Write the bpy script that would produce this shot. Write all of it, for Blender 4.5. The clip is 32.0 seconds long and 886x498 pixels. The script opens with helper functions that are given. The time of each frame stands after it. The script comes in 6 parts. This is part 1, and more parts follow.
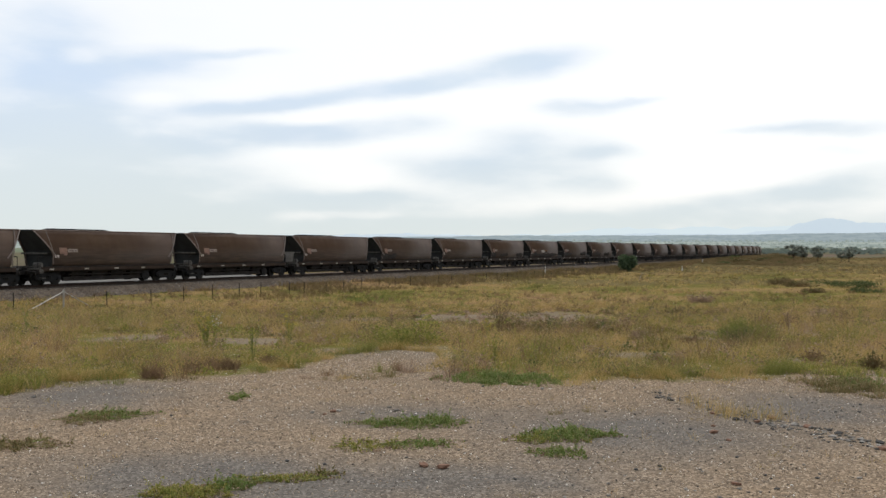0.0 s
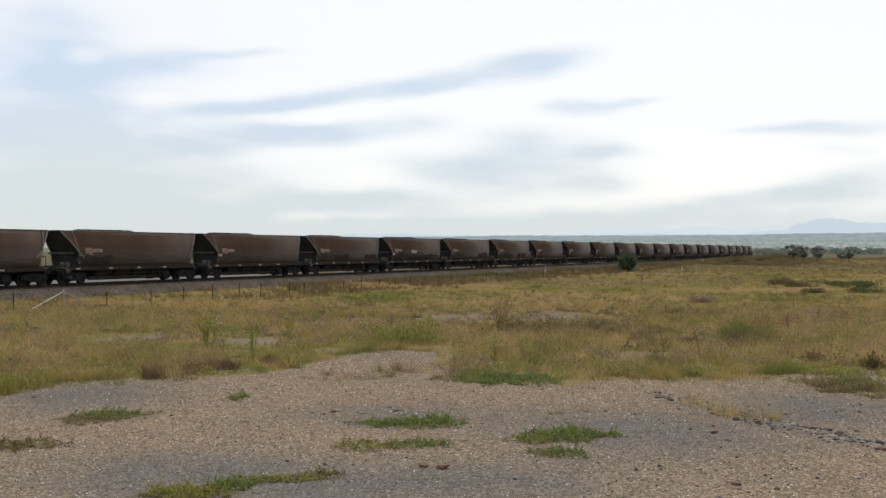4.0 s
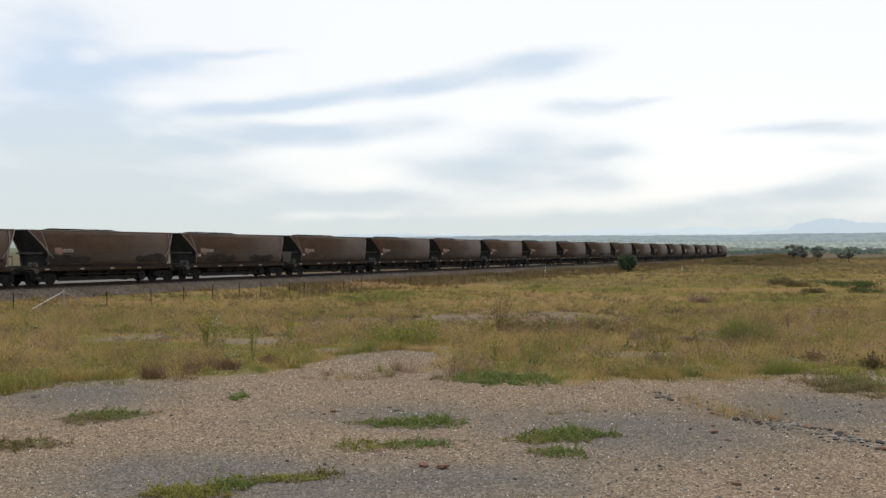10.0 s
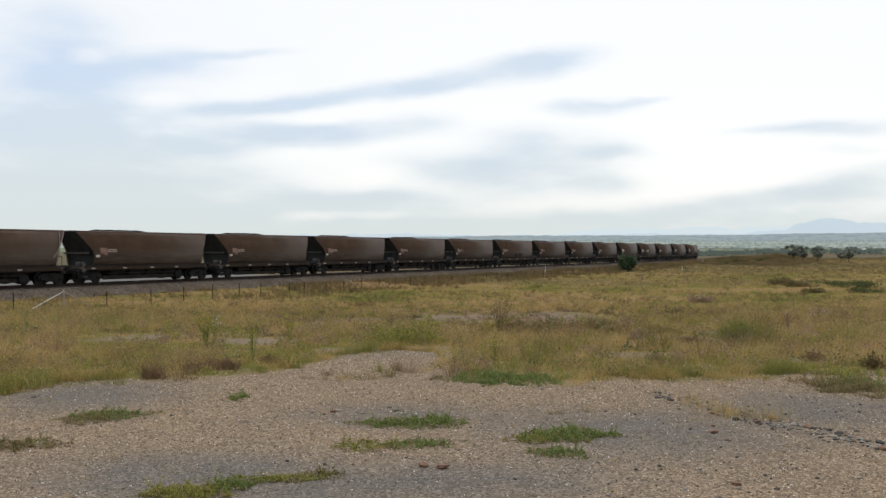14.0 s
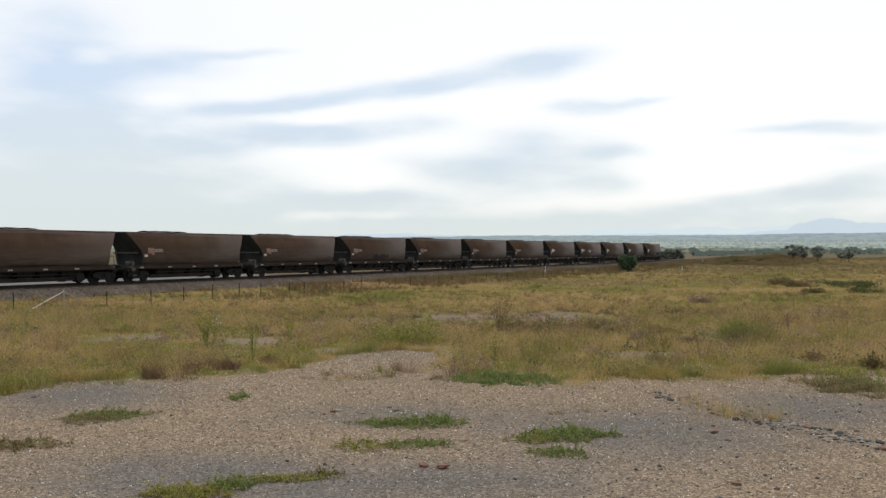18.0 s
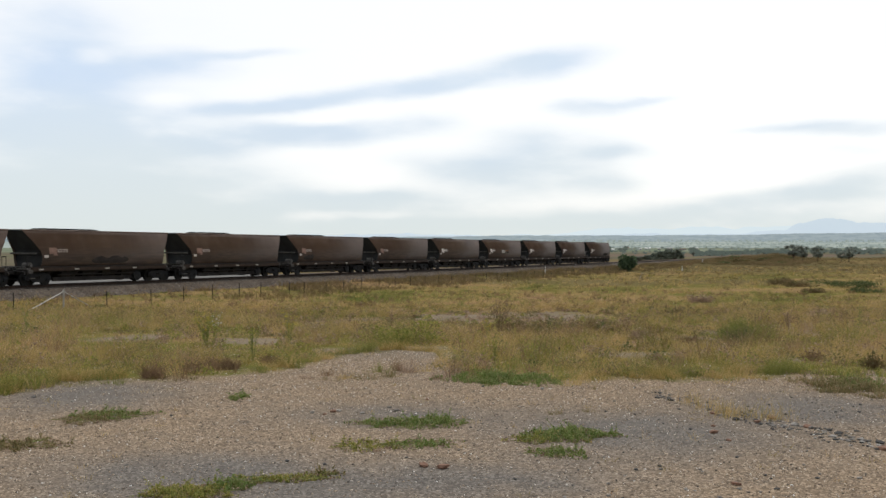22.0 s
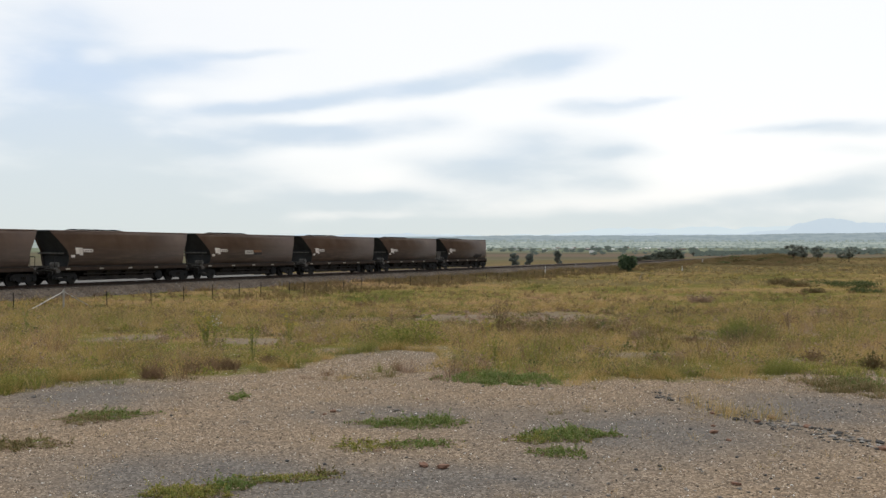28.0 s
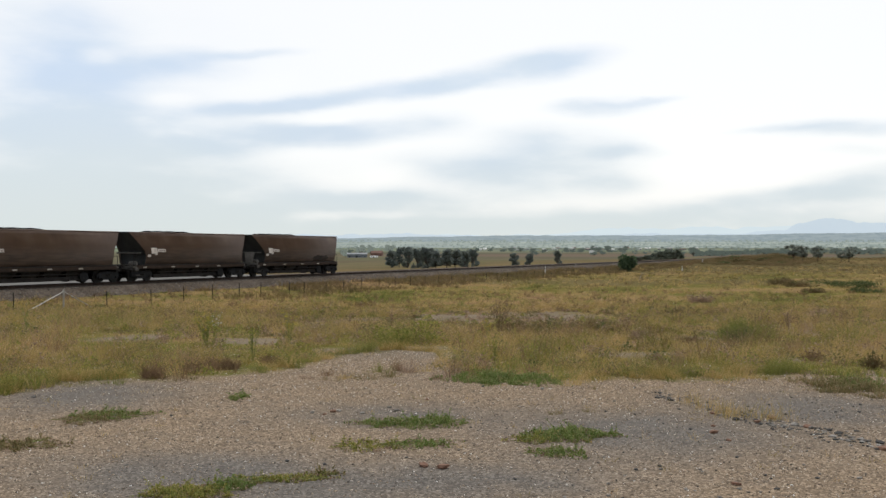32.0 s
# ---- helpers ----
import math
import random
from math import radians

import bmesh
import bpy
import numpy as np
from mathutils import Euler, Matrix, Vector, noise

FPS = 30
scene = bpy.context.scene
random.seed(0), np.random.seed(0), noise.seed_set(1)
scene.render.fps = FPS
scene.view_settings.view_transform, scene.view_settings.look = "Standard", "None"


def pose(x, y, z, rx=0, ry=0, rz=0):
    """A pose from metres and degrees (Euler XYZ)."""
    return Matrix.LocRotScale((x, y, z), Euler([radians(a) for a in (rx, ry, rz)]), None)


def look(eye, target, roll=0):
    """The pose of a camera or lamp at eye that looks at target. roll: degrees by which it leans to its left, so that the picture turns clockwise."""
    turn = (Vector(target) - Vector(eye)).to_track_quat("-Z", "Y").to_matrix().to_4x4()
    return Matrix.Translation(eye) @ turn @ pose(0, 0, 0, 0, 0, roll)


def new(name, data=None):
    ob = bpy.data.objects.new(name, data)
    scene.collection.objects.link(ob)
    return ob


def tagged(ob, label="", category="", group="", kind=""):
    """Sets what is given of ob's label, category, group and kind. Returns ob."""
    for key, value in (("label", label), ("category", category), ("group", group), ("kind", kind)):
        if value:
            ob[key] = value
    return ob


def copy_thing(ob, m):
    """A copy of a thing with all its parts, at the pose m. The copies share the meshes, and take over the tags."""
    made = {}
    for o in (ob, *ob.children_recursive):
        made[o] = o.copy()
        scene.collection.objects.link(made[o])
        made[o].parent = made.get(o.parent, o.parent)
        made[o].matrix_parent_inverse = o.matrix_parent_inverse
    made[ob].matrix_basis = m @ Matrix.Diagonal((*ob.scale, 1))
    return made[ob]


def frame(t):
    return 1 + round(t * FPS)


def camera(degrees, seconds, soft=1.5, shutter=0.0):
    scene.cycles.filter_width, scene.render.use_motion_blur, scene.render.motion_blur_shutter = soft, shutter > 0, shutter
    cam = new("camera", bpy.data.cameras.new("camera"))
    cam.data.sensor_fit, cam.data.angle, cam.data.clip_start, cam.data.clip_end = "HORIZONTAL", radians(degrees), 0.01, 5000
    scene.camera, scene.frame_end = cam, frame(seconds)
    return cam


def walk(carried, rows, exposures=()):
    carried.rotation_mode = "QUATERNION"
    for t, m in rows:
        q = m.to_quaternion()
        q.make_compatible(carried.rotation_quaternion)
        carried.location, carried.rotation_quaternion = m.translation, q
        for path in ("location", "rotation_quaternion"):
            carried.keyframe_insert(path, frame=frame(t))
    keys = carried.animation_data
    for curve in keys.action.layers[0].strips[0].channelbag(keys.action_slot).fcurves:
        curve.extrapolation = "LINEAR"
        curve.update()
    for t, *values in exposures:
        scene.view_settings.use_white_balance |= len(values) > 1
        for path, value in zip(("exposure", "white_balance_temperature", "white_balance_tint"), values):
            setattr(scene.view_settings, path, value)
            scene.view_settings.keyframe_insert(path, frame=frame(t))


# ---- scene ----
# A static camera on a tripod at the edge of a gravel yard, looking north.
cam = camera(48.0, 32.0, soft=1.5)
EYE = (0.0, 0.0, 1.7)
walk(cam, [(0.0, pose(*EYE, 90 - 0.553, 0, 0)), (32.0, pose(*EYE, 90 - 0.553, 0, 0))], exposures=[(0.0, 0.03), (1.5, 0.02), (3.0, -0.02), (7.0, -0.02), (12.0, -0.02), (18.0, 0.02), (22.0, 0.03), (25.0, 0.02), (28.0, -0.01), (32.0, -0.01)])

# ---------------------------------------------------------------- light
SUN_AZ, SUN_EL = 14.0, 48.0          # degrees right of the view, and up
world = bpy.data.worlds.new("sky")
scene.world = world
world.use_nodes = True
wn, wl = world.node_tree.nodes, world.node_tree.links
wn.clear()
w_out = wn.new("ShaderNodeOutputWorld")
w_sky = wn.new("ShaderNodeTexSky")
w_sky.sky_type = "NISHITA"
w_sky.sun_disc = False
w_sky.sun_elevation = radians(SUN_EL)
w_sky.sun_rotation = radians(SUN_AZ)
w_bg = wn.new("ShaderNodeBackground")
w_bg.inputs["Strength"].default_value = 0.1
wl.new(w_sky.outputs["Color"], w_bg.inputs["Color"])
w_cl = wn.new("ShaderNodeBackground")
w_cl.inputs["Color"].default_value = (1.0, 1.0, 1.0, 1)
w_cl.inputs["Strength"].default_value = 1.05
w_mix = wn.new("ShaderNodeMixShader")
w_mix.inputs["Fac"].default_value = 0.85
wl.new(w_bg.outputs[0], w_mix.inputs[1])
wl.new(w_cl.outputs[0], w_mix.inputs[2])
wl.new(w_mix.outputs[0], w_out.inputs["Surface"])

sun_data = bpy.data.lights.new("sun", "SUN")
sun_data.energy, sun_data.angle, sun_data.color = 1.5, radians(12), (1.0, 0.96, 0.9)
sun = new("sun", sun_data)
_el, _az = radians(SUN_EL), radians(SUN_AZ)
sun.matrix_world = look((math.sin(_az) * math.cos(_el) * 50, math.cos(_az) * math.cos(_el) * 50, math.sin(_el) * 50), (0, 0, 0))

# ---------------------------------------------------------------- materials


def mat_new(name):
    m = bpy.data.materials.new(name)
    m.use_nodes = True
    nt = m.node_tree
    nt.nodes.clear()
    out = nt.nodes.new("ShaderNodeOutputMaterial")
    bsdf = nt.nodes.new("ShaderNodeBsdfPrincipled")
    nt.links.new(bsdf.outputs[0], out.inputs["Surface"])
    return m, nt, bsdf


def ramp(nt, fac, stops):
    r = nt.nodes.new("ShaderNodeValToRGB")
    e = r.color_ramp.elements
    while len(e) < len(stops):
        e.new(0.5)
    for el, (p, c) in zip(e, stops):
        el.position, el.color = p, (*c, 1) if len(c) == 3 else c
    nt.links.new(fac, r.inputs["Fac"])
    return r.outputs["Color"]


def noise_tex(nt, scale, detail=4.0, rough=0.55, coord="Object", stretch=(1, 1, 1), warp=0.0):
    tc = nt.nodes.new("ShaderNodeTexCoord")
    mp = nt.nodes.new("ShaderNodeMapping")
    mp.inputs["Scale"].default_value = stretch
    nt.links.new(tc.outputs[coord], mp.inputs["Vector"])
    n = nt.nodes.new("ShaderNodeTexNoise")
    n.inputs["Scale"].default_value, n.inputs["Detail"].default_value, n.inputs["Roughness"].default_value = scale, detail, rough
    n.inputs["Distortion"].default_value = warp
    nt.links.new(mp.outputs[0], n.inputs["Vector"])
    return n.outputs["Fac"]


def mixc(nt, fac, a, b, mode="MIX"):
    m = nt.nodes.new("ShaderNodeMix")
    m.data_type, m.blend_type = "RGBA", mode
    for sock, v in ((m.inputs[0], fac), (m.inputs[6], a), (m.inputs[7], b)):
        if isinstance(v, (int, float)):
            sock.default_value = v
        elif isinstance(v, tuple):
            sock.default_value = (*v, 1)
        else:
            nt.links.new(v, sock)
    return m.outputs[2]


def bump(nt, bsdf, height, strength=0.3, distance=0.02):
    b = nt.nodes.new("ShaderNodeBump")
    b.inputs["Strength"].default_value, b.inputs["Distance"].default_value = strength, distance
    nt.links.new(height, b.inputs["Height"])
    nt.links.new(b.outputs[0], bsdf.inputs["Normal"])


def plain(name, c1, c2, scale=3.0, rough=0.8, metal=0.0, fine=30.0, b=0.2, dist=0.01):
    """A surface of two tones in large and fine variation with a slight relief."""
    m, nt, s = mat_new(name)
    big = noise_tex(nt, scale, 5)
    small = noise_tex(nt, fine, 3)
    f = mixc(nt, 0.35, big, small)
    nt.links.new(ramp(nt, f, [(0.32, c1), (0.68, c2)]), s.inputs["Base Color"])
    s.inputs["Roughness"].default_value, s.inputs["Metallic"].default_value = rough, metal
    s.inputs["Specular IOR Level"].default_value = 0.2
    bump(nt, s, small, b, dist)
    return m


def mathn(nt, op, a, b=0.0, c=None):
    n = nt.nodes.new("ShaderNodeMath")
    n.operation = op
    for i, v in enumerate((a, b) if c is None else (a, b, c)):
        if isinstance(v, (int, float)):
            n.inputs[i].default_value = v
        else:
            nt.links.new(v, n.inputs[i])
    return n.outputs[0]




def side_paint():
    """Brown streaked wagon paint that darkens towards the bottom of the sides."""
    m, nt, s = mat_new("wagon_brown_paint")
    tc = nt.nodes.new("ShaderNodeTexCoord")
    info = nt.nodes.new("ShaderNodeObjectInfo")
    sep = nt.nodes.new("ShaderNodeSeparateXYZ")
    nt.links.new(tc.outputs["Object"], sep.inputs[0])
    off = nt.nodes.new("ShaderNodeVectorMath")
    off.operation = "ADD"
    nt.links.new(tc.outputs["Object"], off.inputs[0])
    sc = nt.nodes.new("ShaderNodeVectorMath")
    sc.operation = "SCALE"
    sc.inputs[0].default_value = (31, 7, 13)
    nt.links.new(info.outputs["Random"], sc.inputs["Scale"])
    nt.links.new(sc.outputs[0], off.inputs[1])

    def tex(scale, stretch, detail=5.0):
        mp = nt.nodes.new("ShaderNodeMapping")
        mp.inputs["Scale"].default_value = stretch
        nt.links.new(off.outputs[0], mp.inputs["Vector"])
        n = nt.nodes.new("ShaderNodeTexNoise")
        n.inputs["Scale"].default_value, n.inputs["Detail"].default_value = scale, detail
        nt.links.new(mp.outputs[0], n.inputs["Vector"])
        return n.outputs["Fac"]
    streak = tex(1.6, (1, 0.2, 0.2))
    blot = tex(0.8, (0.6, 1, 1))
    c = ramp(nt, mixc(nt, 0.75, streak, blot), [(0.32, (0.082, 0.046, 0.031)), (0.5, (0.113, 0.067, 0.047)), (0.68, (0.158, 0.102, 0.074))])
    # darker towards the bottom, broken up by blotches
    low_dark = mathn(nt, "MULTIPLY_ADD", sep.outputs["Z"], -0.68, 2.16)
    low_dark = mathn(nt, "ADD", low_dark, mathn(nt, "MULTIPLY_ADD", blot, 0.9, -0.45))
    low_dark = mathn(nt, "MINIMUM", mathn(nt, "MAXIMUM", low_dark, 0.0), 0.85)
    c = mixc(nt, low_dark, c, ramp(nt, tex(3.0, (0.25, 1, 2.2)), [(0.4, (0.03, 0.02, 0.0155)), (0.66, (0.07, 0.046, 0.034))]))
    nt.links.new(c, s.inputs["Base Color"])
    s.inputs["Roughness"].default_value = 0.58
    s.inputs["Specular IOR Level"].default_value = 0.5
    bump(nt, s, tex(0.9, (1, 1, 1), 2), 0.25, 0.03)
    return m


M_SIDE = side_paint()
M_SILL = plain("wagon_sill_brown", (0.022, 0.0135, 0.0095), (0.048, 0.03, 0.021), 1.5, 0.7, 0.0, 9.0)
M_DARK = plain("coal_black_steel", (0.014, 0.0125, 0.0115), (0.036, 0.031, 0.028), 2.0, 0.85)
M_BOGIE = plain("oily_black_cast_steel", (0.008, 0.0085, 0.009), (0.022, 0.022, 0.023), 3.0, 0.8)
M_END = plain("dusty_black_end", (0.018, 0.019, 0.019), (0.054, 0.055, 0.054), 1.0, 0.85)
M_GRAFF = plain("painted_out_patch", (0.014, 0.013, 0.013), (0.05, 0.04, 0.036), 1.6, 0.8)
M_WHEEL = plain("worn_wheel_steel", (0.008, 0.008, 0.008), (0.024, 0.022, 0.02), 4.0, 0.6, 0.2)
M_COAL = plain("coal", (0.004, 0.004, 0.004), (0.012, 0.012, 0.0125), 4.0, 0.7, 0.0, 12.0, 0.9, 0.05)
M_LIGHT = plain("pale_grey_paint", (0.2, 0.185, 0.165), (0.36, 0.335, 0.30), 2.0, 0.6)
M_BRACE = plain("dusty_grey_brace", (0.16, 0.13, 0.115), (0.3, 0.25, 0.225), 2.0, 0.7)
M_LOGO = plain("white_logo_panel", (0.42, 0.36, 0.31), (0.74, 0.70, 0.64), 3.2, 0.7)
M_LOGO_TAN = plain("faded_tan_logo_panel", (0.15, 0.085, 0.065), (0.32, 0.2, 0.15), 4.2, 0.7)
M_WORNWHITE = plain("worn_white_lettering", (0.3, 0.25, 0.21), (0.7, 0.66, 0.6), 3.6, 0.7)
M_FADED = plain("dusty_faded_lettering", (0.13, 0.09, 0.07), (0.4, 0.34, 0.29), 5.0, 0.7)
M_ORANGE = plain("faded_orange_panel", (0.115, 0.05, 0.022), (0.19, 0.088, 0.036), 5.0, 0.7)
M_REFLECT = plain("white_reflector", (0.28, 0.25, 0.21), (0.48, 0.44, 0.38), 3.0, 0.4)
M_MARK = plain("dark_marking", (0.06, 0.045, 0.04), (0.10, 0.08, 0.07), 5.0, 0.7)
M_PLATFORM = plain("dusty_end_platform", (0.03, 0.028, 0.026), (0.17, 0.158, 0.142), 5.0, 0.8)
M_RAIL = plain("rusty_rail", (0.02, 0.013, 0.010), (0.05, 0.030, 0.020), 2.0, 0.6, 0.3)
M_SLEEPER = plain("weathered_sleeper", (0.07, 0.06, 0.05), (0.15, 0.13, 0.11), 2.0, 0.9)
M_ROAD = plain("pale_gravel_road", (0.095, 0.09, 0.083), (0.17, 0.162, 0.15), 1.2, 0.95, 0.0, 25.0, 0.4)
M_POST = plain("weathered_steel_post", (0.02, 0.018, 0.015), (0.06, 0.05, 0.042), 5.0, 0.7, 0.3)
M_WIRE = plain("dull_fence_wire", (0.06, 0.055, 0.05), (0.12, 0.11, 0.10), 5.0, 0.6, 0.5)
M_GALV = plain("galvanised_pipe", (0.26, 0.25, 0.23), (0.42, 0.41, 0.38), 5.0, 0.5, 0.3)
M_WHITE = plain("white_paint", (0.6, 0.6, 0.57), (0.8, 0.8, 0.78), 2.0, 0.6)
M_BARK = plain("grey_bark", (0.05, 0.042, 0.034), (0.12, 0.10, 0.085), 3.0, 0.9)
M_STEM = plain("dry_stem", (0.11, 0.075, 0.04), (0.2, 0.15, 0.085), 8.0, 0.85)
M_GSTEM = plain("green_stem", (0.14, 0.16, 0.045), (0.24, 0.25, 0.08), 8.0, 0.8)
M_SHED = plain("blue_grey_sheet_metal", (0.13, 0.145, 0.16), (0.19, 0.21, 0.225), 0.3, 0.5)
M_TILE = plain("red_brown_roof", (0.16, 0.09, 0.07), (0.24, 0.14, 0.11), 0.5, 0.8)
M_GLASSY = plain("dark_window", (0.02, 0.024, 0.03), (0.04, 0.045, 0.05), 1.0, 0.15)
M_BRICK = plain("broken_red_brick", (0.17, 0.09, 0.06), (0.28, 0.165, 0.115), 9.0, 0.9, 0.0, 60.0, 0.4)
M_CHUNK_PALE = plain("pale_broken_stone", (0.2, 0.185, 0.165), (0.4, 0.37, 0.33), 9.0, 0.9, 0.0, 60.0, 0.6)
M_DARKLUMP = plain("dark_asphalt_lump", (0.035, 0.034, 0.033), (0.11, 0.105, 0.098), 9.0, 0.9, 0.0, 60.0, 0.6)
M_CHUNK = plain("broken_asphalt", (0.085, 0.078, 0.07), (0.26, 0.235, 0.205), 9.0, 0.9, 0.0, 60.0, 0.6)


M_COAL.node_tree.nodes["Principled BSDF"].inputs["Specular IOR Level"].default_value = 0.0


def leaf_material(name, stops, patch=None, glow=0.3, rough=0.7, patch_scale=0.12):
    """Leaves and blades: each one its own tone, some light passing through."""
    m, nt, s = mat_new(name)
    geo = nt.nodes.new("ShaderNodeNewGeometry")
    c = ramp(nt, geo.outputs["Random Per Island"], stops)
    if patch:
        big = noise_tex(nt, patch_scale, 4, 0.6)
        f = ramp(nt, big, [(0.40, (0, 0, 0)), (0.58, (1, 1, 1))])
        c = mixc(nt, f, c, ramp(nt, geo.outputs["Random Per Island"], patch))
    nt.links.new(c, s.inputs["Base Color"])
    s.inputs["Roughness"].default_value = rough
    s.inputs["Specular IOR Level"].default_value = 0.12
    tr = nt.nodes.new("ShaderNodeBsdfTranslucent")
    nt.links.new(c, tr.inputs["Color"])
    mx = nt.nodes.new("ShaderNodeMixShader")
    mx.inputs["Fac"].default_value = glow
    nt.links.new(s.outputs[0], mx.inputs[1])
    nt.links.new(tr.outputs[0], mx.inputs[2])
    out = [n for n in nt.nodes if n.type == "OUTPUT_MATERIAL"][0]
    nt.links.new(mx.outputs[0], out.inputs["Surface"])
    return m


def stretch_noise(nt, scale, detail=4, lo=0.36, hi=0.64):
    n = noise_tex(nt, scale, detail, 0.6)
    v = mathn(nt, "MULTIPLY_ADD", n, 1 / (hi - lo), -lo / (hi - lo))
    return mathn(nt, "MINIMUM", mathn(nt, "MAXIMUM", v, 0.0), 1.0)


def grass_material(name, stops, glow=0.38):
    """Grass whose tone drifts by patch, by tuft and by blade."""
    m, nt, s = mat_new(name)
    geo = nt.nodes.new("ShaderNodeNewGeometry")
    tuft = nt.nodes.new("ShaderNodeAttribute")
    tuft.attribute_name = "tuft"
    f = mathn(nt, "MULTIPLY", stretch_noise(nt, 0.13, 5), 0.24)
    f = mathn(nt, "MULTIPLY_ADD", stretch_noise(nt, 0.8, 4, 0.40, 0.60), 0.17, f)
    f = mathn(nt, "MULTIPLY_ADD", tuft.outputs["Fac"], 0.44, f)
    f = mathn(nt, "MULTIPLY_ADD", geo.outputs["Random Per Island"], 0.15, f)
    c = ramp(nt, f, stops)
    nt.links.new(c, s.inputs["Base Color"])
    s.inputs["Roughness"].default_value = 0.8
    s.inputs["Specular IOR Level"].default_value = 0.1
    tr = nt.nodes.new("ShaderNodeBsdfTranslucent")
    nt.links.new(c, tr.inputs["Color"])
    mx = nt.nodes.new("ShaderNodeMixShader")
    mx.inputs["Fac"].default_value = glow
    nt.links.new(s.outputs[0], mx.inputs[1])
    nt.links.new(tr.outputs[0], mx.inputs[2])
    out = [n for n in nt.nodes if n.type == "OUTPUT_MATERIAL"][0]
    nt.links.new(mx.outputs[0], out.inputs["Surface"])
    return m


M_GRASS = grass_material("dry_tall_grass", [(0.08, (0.09, 0.105, 0.024)), (0.28, (0.225, 0.20, 0.052)), (0.48, (0.42, 0.305, 0.108)), (0.70, (0.59, 0.425, 0.2)), (0.92, (0.47, 0.29, 0.185))])
M_GREENGRASS = grass_material("green_weedy_grass", [(0.1, (0.095, 0.125, 0.034)), (0.5, (0.215, 0.225, 0.064)), (0.9, (0.38, 0.33, 0.11))])
M_BROWNGRASS = grass_material("brown_seeding_grass", [(0.1, (0.125, 0.088, 0.045)), (0.5, (0.25, 0.165, 0.095)), (0.9, (0.42, 0.28, 0.18))])
M_SCRUB = grass_material("dark_trackside_scrub", [(0.1, (0.10, 0.092, 0.04)), (0.5, (0.19, 0.14, 0.067)), (0.9, (0.30, 0.205, 0.115))])
M_SEED = leaf_material("pale_seed_head", [(0.0, (0.22, 0.15, 0.08)), (0.6, (0.40, 0.30, 0.17)), (1.0, (0.55, 0.46, 0.32))], None, 0.4)
M_DRYHEAD = leaf_material("brown_seed_head", [(0.0, (0.10, 0.07, 0.045)), (0.6, (0.22, 0.155, 0.10)), (1.0, (0.38, 0.29, 0.19))], None, 0.3)
M_WEED = leaf_material("green_weed", [(0.0, (0.10, 0.155, 0.04)), (0.5, (0.18, 0.25, 0.065)), (0.8, (0.27, 0.30, 0.10)), (1.0, (0.38, 0.32, 0.15))])
M_WEED_DULL = leaf_material("brown_green_weed", [(0.0, (0.13, 0.135, 0.048)), (0.5, (0.25, 0.205, 0.09)), (1.0, (0.38, 0.26, 0.15))])
M_WEED_YELLOW = leaf_material("yellow_green_weed", [(0.0, (0.16, 0.185, 0.04)), (0.6, (0.33, 0.32, 0.08)), (1.0, (0.48, 0.38, 0.13))])
M_DRYLEAF = leaf_material("dead_brown_weed", [(0.0, (0.19, 0.13, 0.09)), (0.6, (0.36, 0.25, 0.175)), (1.0, (0.50, 0.38, 0.28))])
M_SHRUB = leaf_material("dark_shrub_leaf", [(0.0, (0.06, 0.085, 0.035)), (0.6, (0.105, 0.13, 0.05)), (1.0, (0.18, 0.18, 0.075))], None, 0.4)
# eucalypt, plain and hedge leaf colours are lightened to stand in for haze
M_TREELEAF = leaf_material("eucalypt_leaf", [(0.0, (0.12, 0.145, 0.138)), (0.6, (0.16, 0.185, 0.168)), (1.0, (0.205, 0.23, 0.2))], None, 0.4)
M_MIDTREE = leaf_material("hazy_tree_leaf", [(0.0, (0.13, 0.15, 0.128)), (0.6, (0.2, 0.22, 0.185)), (1.0, (0.28, 0.30, 0.25))], None, 0.5)
M_HEDGE = leaf_material("dark_hedge_leaf", [(0.0, (0.11, 0.132, 0.11)), (0.6, (0.175, 0.2, 0.155)), (1.0, (0.25, 0.275, 0.215))], None, 0.5)
M_BUSH = leaf_material("green_bush_leaf", [(0.0, (0.055, 0.085, 0.045)), (0.6, (0.09, 0.13, 0.068)), (1.0, (0.14, 0.18, 0.095))], None, 0.45)
M_PETAL = leaf_material("yellow_petal", [(0.0, (0.34, 0.27, 0.04)), (1.0, (0.52, 0.42, 0.09))])
M_WHITEPETAL = leaf_material("white_thistle_down", [(0.0, (0.5, 0.47, 0.42)), (1.0, (0.75, 0.72, 0.66))])


def pebble_material():
    m, nt, s = mat_new("yard_gravel_stones")
    geo = nt.nodes.new("ShaderNodeNewGeometry")
    c = ramp(nt, geo.outputs["Random Per Island"], [(0.0, (0.075, 0.066, 0.06)), (0.16, (0.165, 0.135, 0.108)), (0.45, (0.315, 0.235, 0.163)), (0.68, (0.47, 0.355, 0.245)), (0.88, (0.66, 0.545, 0.41)), (1.0, (0.95, 0.92, 0.86))])
    nt.links.new(c, s.inputs["Base Color"])
    s.inputs["Roughness"].default_value = 0.9
    s.inputs["Specular IOR Level"].default_value = 0.15
    return m


M_PEBBLE = pebble_material()
M_BSTONE = leaf_material("ballast_stone", [(0.0, (0.06, 0.05, 0.042)), (0.6, (0.13, 0.112, 0.098)), (1.0, (0.22, 0.2, 0.18))], None, 0.0)


